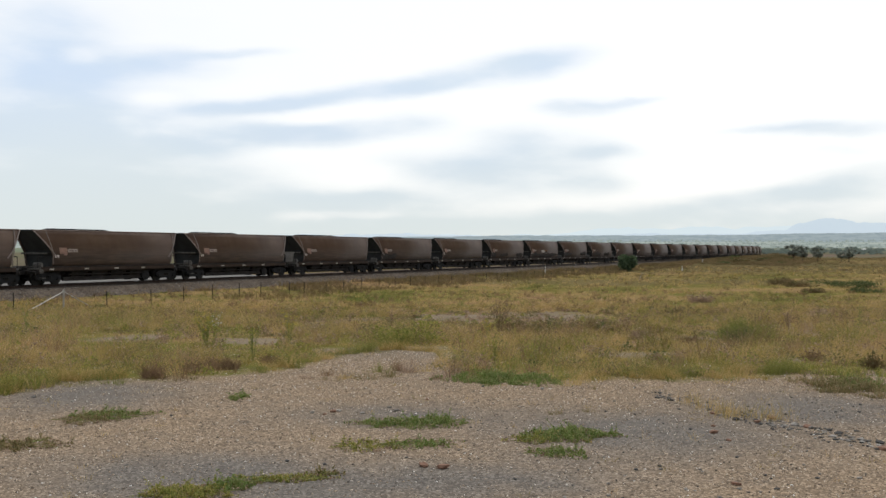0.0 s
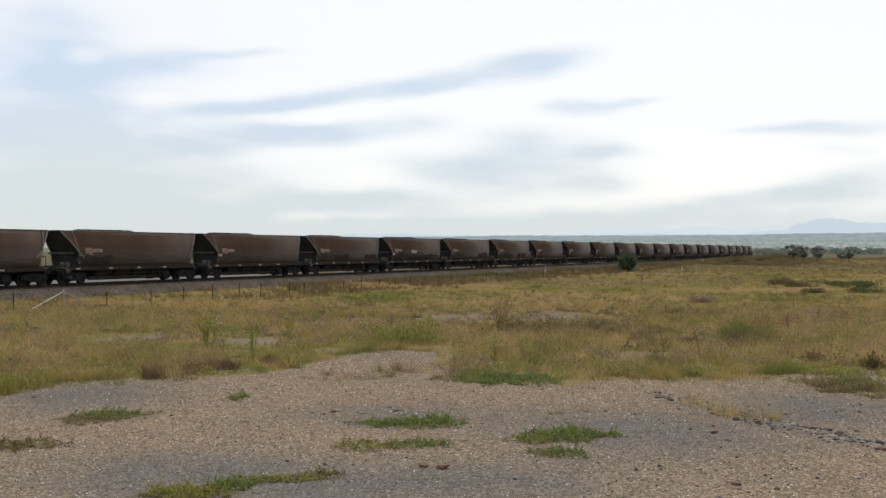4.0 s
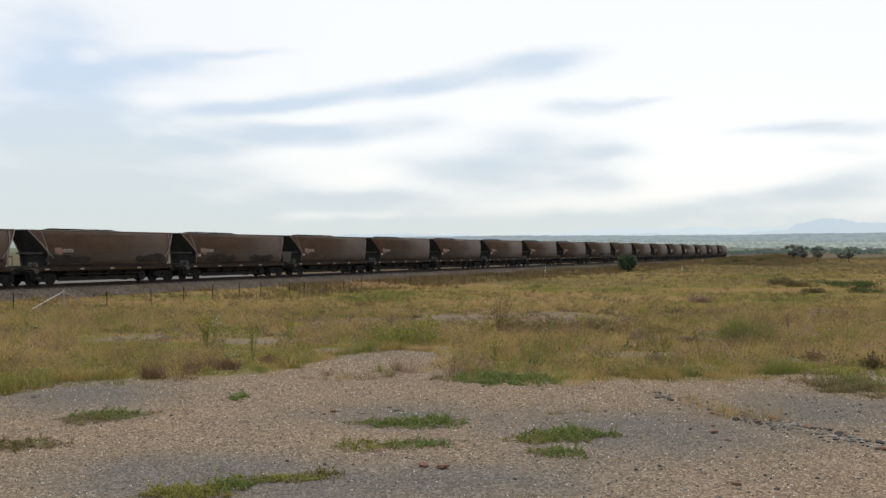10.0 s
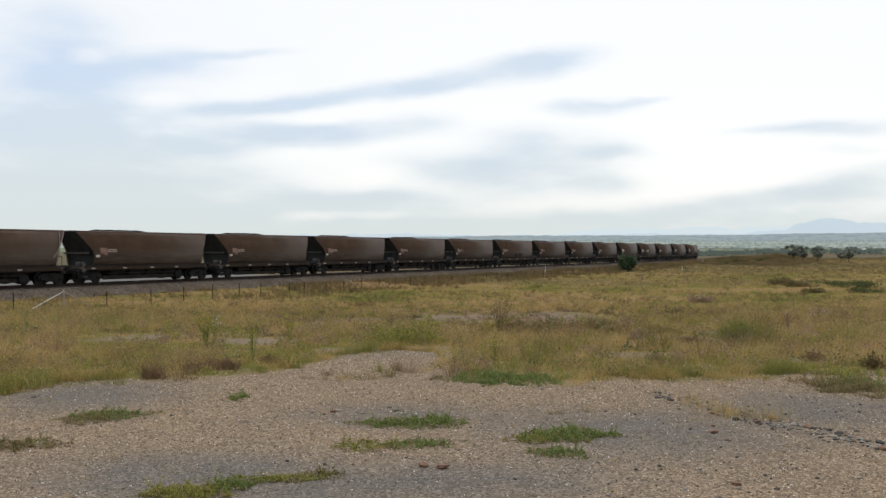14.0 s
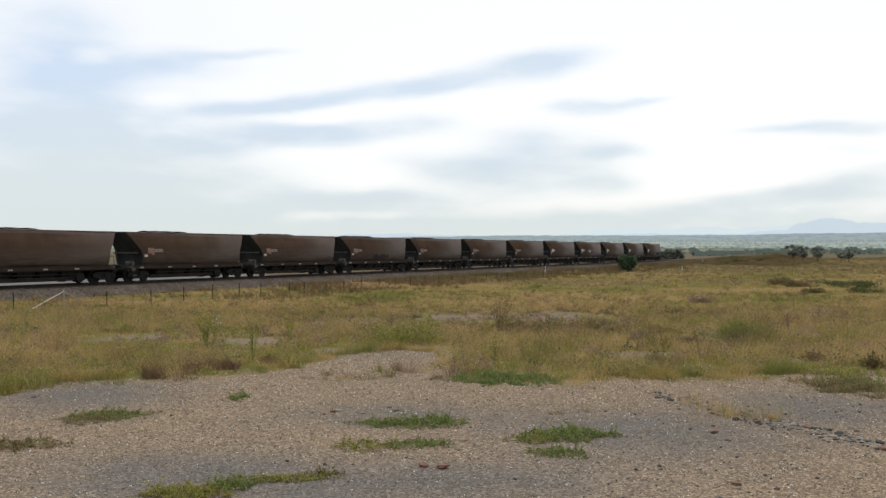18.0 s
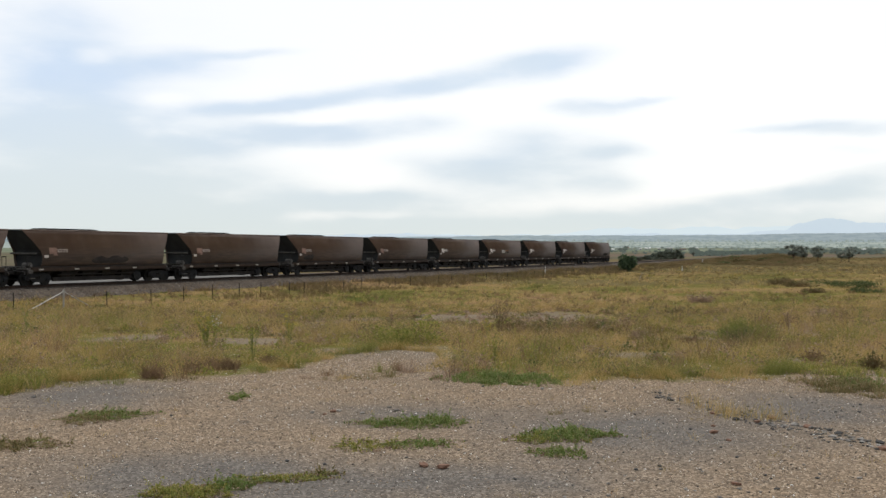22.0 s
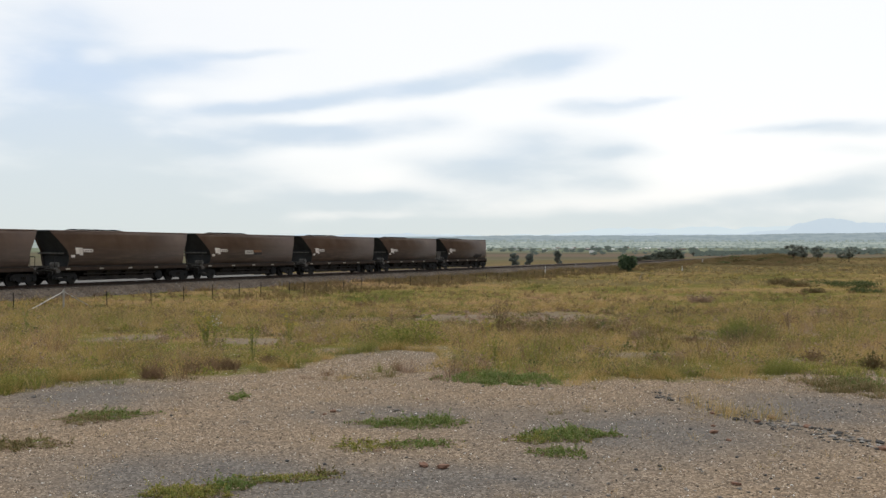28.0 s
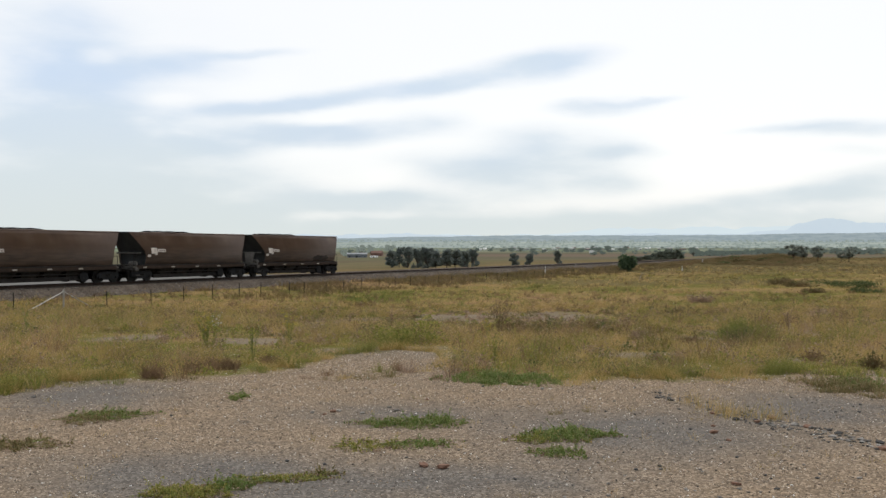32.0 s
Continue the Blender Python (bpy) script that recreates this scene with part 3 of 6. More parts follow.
def tri_mesh(name, verts, tris, material, smooth=False):
    me = bpy.data.meshes.new(name)
    verts, tris = np.ascontiguousarray(verts, np.float32), np.ascontiguousarray(tris, np.int32)
    me.vertices.add(len(verts))
    me.vertices.foreach_set("co", verts.ravel())
    me.loops.add(tris.size)
    me.loops.foreach_set("vertex_index", tris.ravel())
    me.polygons.add(len(tris))
    me.polygons.foreach_set("loop_start", np.arange(0, tris.size, 3, dtype=np.int32))
    if smooth:
        me.polygons.foreach_set("use_smooth", np.ones(len(tris), bool))
    me.materials.append(material)
    me.update(calc_edges=True)
    return me


build_track()

# ---------------------------------------------------------------- the coal train
PITCH = 16.0
PROFILE = [(1.32, 1.26), (1.5, 1.36), (1.8, 1.44), (2.1, 1.46), (2.5, 1.41), (2.9, 1.31), (3.3, 1.17), (3.65, 1.02), (3.95, 0.88)]
INSET = [1.35, 1.35, 1.35, 1.33, 1.20, 0.87, 0.54, 0.25, 0.0]
HALF = 7.27


LONGER, STEEPER = 0.35, 0.84     # the far end reaches further out and slopes in less


def end_x(s, ins):
    return HALF + LONGER - ins * STEEPER if s > 0 else -(HALF - ins)


def width_at(z):
    return float(np.interp(z, [p[0] for p in PROFILE], [p[1] for p in PROFILE]))


def side_strip(pts, half, s, proud=0.02, thick=0.03):
    """A bar laid on the curved side through points (x, z)."""
    b = bms()
    for (x0, z0), (x1, z1) in zip(pts, pts[1:]):
        rod(b, (x0, s * (width_at(z0) + proud), z0), (x1, s * (width_at(z1) + proud), z1), half, 6)
    return b


def side_plate(x0, x1, z0, z1, s, proud=0.006):
    """A thin plate that follows the curved side."""
    v, f = [], []
    zs = [z0 + (z1 - z0) * i / 3 for i in range(4)]
    for z in zs:
        w = width_at(z)
        v += [(x0, s * (w + proud), z), (x1, s * (w + proud), z), (x0, s * (w - 0.01), z), (x1, s * (w - 0.01), z)]
    for i in range(3):
        a, b = 4 * i, 4 * i + 4
        f += [(a, a + 1, b + 1, b), (a + 2, b + 2, b + 3, a + 3), (a, b, b + 2, a + 2), (a + 1, a + 3, b + 3, b + 1)]
    f += [(0, 2, 3, 1), (12, 13, 15, 14)]
    return f, v


def plate(name, w, x0, x1, z0, z1, s, mat, label="", proud=0.006):
    f, v = side_plate(x0, x1, z0, z1, s, proud)
    return part(name, mesh_of(name, v, f, [mat]), mat, w, label)


def sprayed_patch(x0, x1, z0, z1, seed):
    """A patch of dark paint with a ragged rim, following the near side."""
    r = random.Random(seed)
    n = max(8, int((x1 - x0) / 0.22))
    v, f = [], []
    hi, lo = z1, z0
    for i in range(n + 1):
        t = i / n
        x = x0 + (x1 - x0) * t
        end = min(1.0, min(t, 1 - t) * 7 + 0.25)
        mid = (z0 + z1) / 2
        hi = min(z1 + 0.14, max(mid + 0.18, hi + r.uniform(-0.13, 0.13)))
        lo = min(mid - 0.2, max(z0 - 0.04, lo + r.uniform(-0.07, 0.07)))
        for k in range(8):
            z = mid + (lo + (hi - lo) * k / 7 - mid) * end
            v.append((x + r.uniform(-0.03, 0.03), -(width_at(z) + 0.014), z))
    for i in range(n):
        for k in range(7):
            a = 8 * i + k
            f.append((a, a + 8, a + 9, a + 1))
    return mesh_of("painted_patch", v, f, [M_GRAFF])


def coal_heap(seed, start, stop):
    """A low uneven heap along the hopper."""
    rng = random.Random(seed)
    nx, ny = 45, 9
    v, f = [], []
    for i in range(nx):
        x = -6.95 + 14.2 * i / (nx - 1)
        lift = min(1.0, max(0.0, (x - start) / 1.1)) * min(1.0, max(0.0, (stop - x) / 3.2)) ** 0.8
        for j in range(ny):
            y = -1.0 + 2.0 * j / (ny - 1)
            crown = 1 - abs(y) ** 2.2 * 0.55
            v.append((x, y * 0.84, 3.68 + (0.42 * lift * crown) + rng.uniform(-0.018, 0.018) * lift))
    for i in range(nx - 1):
        for j in range(ny - 1):
            a = i * ny + j
            f.append((a, a + ny, a + ny + 1, a + 1))
    return mesh_of("coal_load", v, f, [M_COAL])


def bogie(w, c):
    b = bms()
    box(b, c - 0.22, c + 0.22, -1.0, 1.0, 0.42, 0.82, 0.03)
    bog = part("bogie", b, M_BOGIE, w)
    for s in (-1, 1):
        b = bms()
        y0, y1 = s * 1.0 - 0.08, s * 1.0 + 0.08
        prof = [(-1.15, 0.40), (-1.15, 0.66), (-0.75, 0.86), (0.75, 0.86), (1.15, 0.66), (1.15, 0.40), (0.72, 0.42), (0.45, 0.24), (-0.45, 0.24), (-0.72, 0.42)]
        lo = [b.verts.new((c + x, y0, z)) for x, z in prof]
        hi = [b.verts.new((c + x, y1, z)) for x, z in prof]
        b.faces.new(lo)
        b.faces.new(hi[::-1])
        for i in range(len(prof)):
            j = (i + 1) % len(prof)
            b.faces.new((lo[j], lo[i], hi[i], hi[j]))
        bmesh.ops.recalc_face_normals(b, faces=b.faces)
        part("side_frame", b, M_BOGIE, bog)
        for k in (-0.16, 0.0, 0.16):
            part("coil_spring", rod(bms(), (c + k, s * 1.0, 0.3), (c + k, s * 1.09, 0.66), 0.07, 8), M_WHEEL, bog)
    for dx in (-0.88, 0.88):
        part("axle", rod(bms(), (c + dx, -1.05, 0.46), (c + dx, 1.05, 0.46), 0.08, 10), M_WHEEL, bog)
        for s in (-1, 1):
            b = bms()
            rod(b, (c + dx, s * 0.69, 0.46), (c + dx, s * 0.81, 0.46), 0.46, 24)
            rod(b, (c + dx, s * 0.66, 0.46), (c + dx, s * 0.69, 0.46), 0.485, 24)
            rod(b, (c + dx, s * 0.81, 0.46), (c + dx, s * 0.86, 0.46), 0.16, 14)
            part("wheel", b, M_WHEEL, bog)
            part("axle_box", box(bms(), c + dx - 0.13, c + dx + 0.13, s * 1.03 - 0.12, s * 1.03 + 0.12, 0.34, 0.6, 0.03), M_BOGIE, bog)


def wagon(braced, grey_end, mid_plate, patches, tone, faded):
    w = new("coal_wagon")
    words = "brown loaded coal hopper wagon" + (" with pale crossed braces" if braced else " with plain curved sides")
    tagged(w, words + " on track", "hopper wagon", "wagons of the coal train")
    n = len(PROFILE)
    for s in (-1, 1):
        v, f = [], []
        for (z, hw), ins in zip(PROFILE, INSET):
            e0, e1 = end_x(-1, ins), end_x(1, ins)
            v += [(e0, s * hw, z), (e1, s * hw, z), (e0, s * (hw - 0.05), z), (e1, s * (hw - 0.05), z)]
        for i in range(n - 1):
            a, b = 4 * i, 4 * i + 4
            f += [(a, a + 1, b + 1, b), (a + 2, b + 2, b + 3, a + 3), (a, b, b + 2, a + 2), (a + 1, a + 3, b + 3, b + 1)]
        f += [(0, 2, 3, 1), (4 * n - 4, 4 * n - 3, 4 * n - 1, 4 * n - 2)]
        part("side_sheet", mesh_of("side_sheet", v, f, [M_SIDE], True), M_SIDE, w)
        part("top_rail", box(bms(), -HALF, HALF + LONGER, s * 0.89 - 0.05, s * 0.89 + 0.05, 3.9, 3.98, 0.02), M_SIDE, w)
        part("side_sill", box(bms(), -6.9, 6.9, s * 1.33 - 0.06, s * 1.33 + 0.07, 1.02, 1.3, 0.015), M_SILL, w)
        part("sill_ledge", box(bms(), -6.55, 6.55, s * 1.37 - 0.04, s * 1.37 + 0.07, 1.28, 1.36, 0.01), M_DARK, w)
        for x in (-6.0, -2.7, 0.33, 3.25):
            part("reflector", box(bms(), x - 0.2, x + 0.2, s * 1.40 - 0.02, s * 1.40 + 0.012, 1.09, 1.19), M_REFLECT, w, "white reflector strip")
    for s in (-1, 1):
        v, f = [], []
        for (z, hw), ins in zip(PROFILE, INSET):
            e = end_x(s, ins) - s * (0.05 + 0.12 * (1 - max(0, z - 2.2) / 1.75))
            v += [(e, -hw + 0.05, z), (e, hw - 0.05, z), (e - s * 0.05, -hw + 0.05, z), (e - s * 0.05, hw - 0.05, z)]
        for i in range(n - 1):
            a, b = 4 * i, 4 * i + 4
            f += [(a, a + 1, b + 1, b), (a + 2, b + 2, b + 3, a + 3), (a, b, b + 2, a + 2), (a + 1, a + 3, b + 3, b + 1)]
        part("slope_sheet", mesh_of("slope_sheet", v, f, [M_END]), M_END, w)
        part("end_rail", box(bms(), end_x(s, 0) - s * 0.04 - 0.06, end_x(s, 0) - s * 0.04 + 0.06, -0.86, 0.86, 3.86, 3.98, 0.02), M_END, w)
        x = s * 7.2
        part("end_platform", box(bms(), min(x, s * 6.2), max(x, s * 6.2), -1.3, 1.3, 1.12, 1.24, 0.02), M_PLATFORM, w, "dusty steel end platform")
        part("cross_beam", box(bms(), s * 6.35 - 0.05, s * 6.35 + 0.05, -1.28, 1.28, 2.22, 2.34, 0.02), M_PLATFORM, w, "dusty grey cross beam")
        for y in (-1.24, 1.24):
            part("ladder_rail", rod(rod(bms(), (s * 7.12, y, 1.2), (s * 7.12, y, 2.05), 0.022, 6), (s * 7.12, y, 2.05), (s * 6.75, y, 2.05), 0.022, 6), M_DARK, w)
        part("grab_rail", rod(rod(bms(), (s * 7.16, -1.2, 1.34), (s * 7.16, 1.2, 1.34), 0.03, 6), (s * 7.16, -0.2, 1.24), (s * 7.16, -0.2, 1.34), 0.03, 6), M_PLATFORM, w)
        part("uncoupling_lever", rod(rod(bms(), (s * 7.3, -1.25, 1.0), (s * 7.3, -0.1, 1.08), 0.022, 6), (s * 7.3, -1.25, 1.0), (s * 7.36, -1.28, 0.78), 0.022, 6), M_PLATFORM, w)
        b = rod(bms(), (s * 5.95, -1.25, 2.3), (s * 5.95, 1.25, 2.3), 0.04, 6)
        part("handrail", b, M_DARK, w)
        b = bms()
        box(b, min(s * 7.2, s * 7.75), max(s * 7.2, s * 7.75), -0.12, 0.12, 0.82, 1.04, 0.02)
        box(b, min(s * 7.7, s * 7.92), max(s * 7.7, s * 7.92), -0.17, 0.17, 0.78, 1.08, 0.04)
        part("coupler", b, M_DARK, w)
        part("air_hose", rod(rod(bms(), (s * 7.3, 0.5, 1.0), (s * 7.6, 0.45, 0.6), 0.03, 6), (s * 7.6, 0.45, 0.6), (s * 7.9, 0.4, 0.62), 0.03, 6), M_DARK, w)
        part("end_beam", box(bms(), s * 7.05 - 0.08, s * 7.05 + 0.08, -1.3, 1.3, 0.8, 1.14, 0.02), M_DARK, w)
    load = random.Random(tone * 7 + len(patches) * 5 + braced)
    part("coal_load", coal_heap(load.randrange(99), load.uniform(-6.7, -5.6), load.uniform(2.2, 5.0)), M_COAL, w, "heaped black coal")
    part("centre_sill", box(bms(), -7.2, 7.2, -0.3, 0.3, 0.75, 1.25), M_DARK, w)
    part("brake_cylinder", rod(rod(bms(), (-6.7, -1.1, 1.44), (-6.7, -0.45, 1.44), 0.2, 14), (-6.7, -1.18, 1.44), (-6.7, -1.1, 1.44), 0.12, 12), M_PLATFORM, w, "dusty brake cylinder")
    part("brake_wheel", rod(rod(bms(), (-6.85, -1.36, 1.06), (-6.85, -1.30, 1.06), 0.22, 18), (-6.85, -1.40, 1.06), (-6.85, -1.36, 1.06), 0.1, 12), M_PLATFORM, w, "dusty grey hand brake wheel")
    part("step", box(bms(), -6.9, -6.5, -1.38, -1.2, 0.5, 0.55), M_PLATFORM, w)
    part("air_tank", rod(bms(), (6.6, -0.8, 1.42), (6.6, 0.6, 1.42), 0.16, 14), M_DARK, w)
    for c in (-6.0, 6.3):
        bogie(w, c)
    for k in (-3.0, -1.0, 1.0, 3.0):
        b = bms()
        made = bmesh.ops.create_cone(b, cap_ends=True, segments=4, radius1=0.75, radius2=1.42, depth=0.95, matrix=Matrix.Translation((k, 0, 0.83)) @ Matrix.Diagonal((1, 1.28, 1, 1)) @ Matrix.Rotation(radians(45), 4, "Z"))
        chute = part("discharge_chute", b, M_DARK, w)
        part("chute_gate", box(bms(), k - 0.55, k + 0.55, -1.0, 1.0, 0.27, 0.37, 0.02), M_DARK, chute)
    for s in (-1, 1):
        part("gate_beam", box(bms(), -4.5, 4.5, s * 0.85 - 0.06, s * 0.85 + 0.06, 0.25, 0.55, 0.02), M_DARK, w)
    for s in (-1, 1):
        part("air_reservoir", rod(rod(bms(), (3.85, s * 0.55, 0.52), (3.85, s * 1.12, 0.52), 0.4, 18), (3.85, s * 1.12, 0.52), (3.85, s * 1.17, 0.52), 0.33, 18, 0.2), M_BOGIE, w)
    part("gate_shaft", rod(bms(), (-4.2, -1.05, 0.72), (4.2, -1.05, 0.72), 0.05, 8), M_DARK, w)
    part("air_pipe", rod(bms(), (-5.2, -1.15, 0.98), (5.2, -1.15, 0.98), 0.035, 8), M_DARK, w)
    # lettering panels: plain shapes
    m_logo = M_LOGO_TAN if faded else M_LOGO
    logo = plate("logo_panel", w, -5.3, -4.6, 2.24, 2.7, -1, m_logo, "faded tan logo panel" if faded else "white logo panel")
    f, v = side_plate(-4.95, -4.62, 2.14, 2.22, -1, 0.012)
    part("marking", mesh_of("marking", v, f, [m_logo]), m_logo, logo)
    num = plate("number_panel", w, -4.56, -3.6, 2.36, 2.6, -1, M_FADED if faded else M_WORNWHITE, "white panel with unreadable marks")
    for x in (-4.38, -4.13, -3.88):
        f, v = side_plate(x, x + 0.14, 2.43, 2.51, -1, 0.012)
        part("marking", mesh_of("marking", v, f, [M_MARK]), M_MARK, num)
    plate("small_plate", w, -5.78, -5.4, 1.98, 2.16, -1, M_LOGO, "small white plate")
    if mid_plate:
        pl = plate("centre_plate", w, -1.05, 0.2, 2.16, 2.5, -1, M_REFLECT, "white plate with unreadable marks")
        f, v = side_plate(-0.85, 0.05, 2.3, 2.38, -1, 0.012)
        part("marking", mesh_of("marking", v, f, [M_MARK]), M_MARK, pl)
        plate("orange_plate", w, 0.22, 1.5, 2.32, 2.52, -1, M_ORANGE, "faded orange plate")
        plate("dark_plate", w, 0.22, 1.5, 2.1, 2.31, -1, M_GRAFF, "dark plate under the orange one")
    for x0, x1, z0, z1 in patches:
        part("painted_patch", sprayed_patch(x0, x1, z0, z1, int(abs(x0) * 10 + z1 * 100)), M_GRAFF, w, "dark painted-out patch")
    if braced:
        for s in (-1, 1):
            for e in (-1, 1):
                part("edge_brace", side_strip([(end_x(e, 0.03), 3.92), (end_x(e, 0.55), 3.3), (end_x(e, 0.89), 2.9), (end_x(e, 1.3), 2.4), (end_x(e, 1.8), 1.95)], 0.045, s), M_BRACE, w, "pale diagonal end brace")
                part("cross_brace", side_strip([(end_x(e, i), z) for i, z in (((0.65, 3.9), (0.8, 3.3), (0.95, 2.9), (1.15, 2.3), (1.3, 1.5)) if e > 0 else ((1.13, 3.9), (1.19, 3.3), (1.24, 2.9), (1.34, 2.3), (1.4, 1.5)))], 0.035, s), M_BRACE, w)
    if grey_end:
        b = bms()
        vs = [b.verts.new(p) for p in ((-7.0, -0.75, 1.3), (-7.0, 0.05, 1.3), (-6.9, 0.25, 2.35), (-6.9, -0.95, 2.35))]
        b.faces.new(vs)
        made = bmesh.ops.solidify(b, geom=b.faces[:], thickness=0.05)
        part("end_hopper_plate", b, M_LIGHT, w, "pale grey plate on the end")
    return w


def wagon_pose(a):
    x, y, z = track_point(a)
    return pose(x, y, z, 0, 0.556, track_turn(a))


TAIL_KEYS = (28.742, 28.026, 27.313, 26.603, 25.896, 25.191, 24.49, 23.792, 23.097, 22.405, 21.715, 21.029, 20.346, 19.666, 18.989, 18.315, 17.644, 16.976, 16.311, 15.65, 14.991, 14.336, 13.683, 13.034, 12.388, 11.745, 11.105, 10.469, 9.836, 9.205, 8.578, 7.955, 7.334)
WAGONS = 27


def tail_at(t):
    i = min(int(t), 31)
    return PITCH * (TAIL_KEYS[i] + (TAIL_KEYS[i + 1] - TAIL_KEYS[i]) * (t - i))


PATCHES = {15: [(-4.6, -0.5, 1.5, 2.05), (1.5, 5.2, 1.5, 2.1)], 16: [(-6.2, -2.0, 1.5, 2.1), (2.8, 6.2, 1.5, 2.15)],
           17: [(-6.3, 6.2, 1.45, 2.1)], 18: [(-6.2, -4.2, 1.5, 2.1), (-3.0, 0.3, 1.55, 2.05), (3.6, 6.3, 1.5, 2.1)],
           20: [(-6.2, -2.5, 1.45, 2.15)], 8: [(-1.3, 2.5, 1.55, 1.95)], 0: [(2.2, 5.0, 1.5, 1.9)], 6: [(-5.0, -3.2, 1.5, 2.0)]}
train, models = [], {}
for k in range(WAGONS):
    key = (k >= 14, k in (0, 14, 21), k in (3, 17), k in PATCHES and k, k in (11, 18), k >= 5)
    if key in models:
        train.append(copy_thing(models[key], Matrix()))
    else:
        models[key] = wagon(k >= 14, k in (0, 14, 21), k in (3, 17), PATCHES.get(k, []), k % 2, k >= 5)
        train.append(models[key])

# ---------------------------------------------------------------- sky: a thin drifting cloud layer before the bright overcast
def sky_dir(az, el):
    a, e = radians(az), radians(el)
    return (math.sin(a) * math.cos(e), math.cos(a) * math.cos(e), math.sin(e))


# blue-grey streaks and banks: azimuth, elevation, half width, half height (degrees), tilt, weight
STREAKS = [(4.74, 9.82, 4.20, 0.78, 8, 0.8), (0.20, 9.16, 4.22, 0.65, 10, 0.75), (-4.35, 8.41, 4.52, 0.55, 7, 0.7), (-9.16, 7.69, 4.12, 0.49, 6, 0.6), (-13.23, 7.12, 3.39, 0.52, 6, 0.5), (7.95, 7.50, 3.03, 0.46, 2, 0.75), (10.49, 7.76, 2.20, 0.23, 4, 0.4), (-22.07, 11.28, 4.74, 1.79, 0, 0.5), (-20.94, 9.16, 4.82, 1.14, 0, 0.65), (-15.97, 9.67, 3.91, 0.78, 3, 0.6), (-11.68, 10.37, 3.43, 0.29, 4, 0.4), (-23.18, 6.67, 5.49, 1.95, 0, 0.65), (-19.22, 6.24, 6.66, 1.62, 0, 0.6), (-12.61, 5.44, 4.02, 0.84, 4, 0.75), (-7.25, 5.92, 4.48, 0.72, 4, 0.7), (-2.08, 6.54, 2.92, 0.72, 5, 0.5), (-9.79, 6.35, 4.73, 0.58, 3, 0.35)]
LOW_BANKS = [(-17.5, 1.6, 11.0, 2.0, 0, 0.6), (5.39, 5.62, 5.15, 0.91, -3, 0.45), (4.74, 3.95, 6.13, 1.50, 3, 0.7), (0.52, 4.35, 4.87, 0.98, 0, 0.45), (9.22, 5.00, 2.85, 0.42, -4, 0.35), (8.59, 3.18, 2.86, 0.58, 0, 0.4), (-19.80, 3.49, 9.49, 2.27, 0, 0.7), (-22.35, 1.32, 8.34, 1.62, 0, 0.5), (21.28, 5.92, 4.23, 0.46, -1, 0.6), (17.23, 5.95, 2.37, 0.26, 0, 0.3), (21.57, 4.71, 2.25, 0.33, 0, 0.3), (22.40, 2.77, 5.28, 1.10, 6, 0.6), (17.82, 2.29, 5.30, 0.65, 5, 0.55), (14.82, 1.45, 9.11, 0.78, 0, 0.5), (0.00, 0.72, 48.75, 0.91, 0, 0.75), (-4.67, 2.24, 8.39, 0.81, 0, 0.6)]
VEIL = [(-21.23, 5.26, 14.12, 8.12, 0, 0.16), (-11.37, 0.77, 26.55, 3.09, 0, 0.34)]
# bright breaks between them
BREAKS = [(-19.94, 9.90, 1.29, 0.46, 0, 0.4), (-16.12, 7.74, 1.95, 0.42, 4, 0.75), (-7.25, 6.97, 3.52, 0.42, 2, 0.95), (-4.67, 3.63, 1.78, 0.72, 15, 0.6), (-12.30, 2.51, 2.79, 0.58, 0, 0.4), (-11.05, 8.68, 3.76, 0.65, 10, 0.7), (-7.73, 5.02, 1.91, 0.29, 2, 0.5), (14.21, 3.90, 4.58, 0.84, -4, 0.6), (19.28, 4.23, 3.76, 0.58, 6, 0.6), (3.12, 8.04, 3.56, 0.58, 4, 0.5), (-5.96, 1.42, 6.43, 0.29, 0, 0.35)]


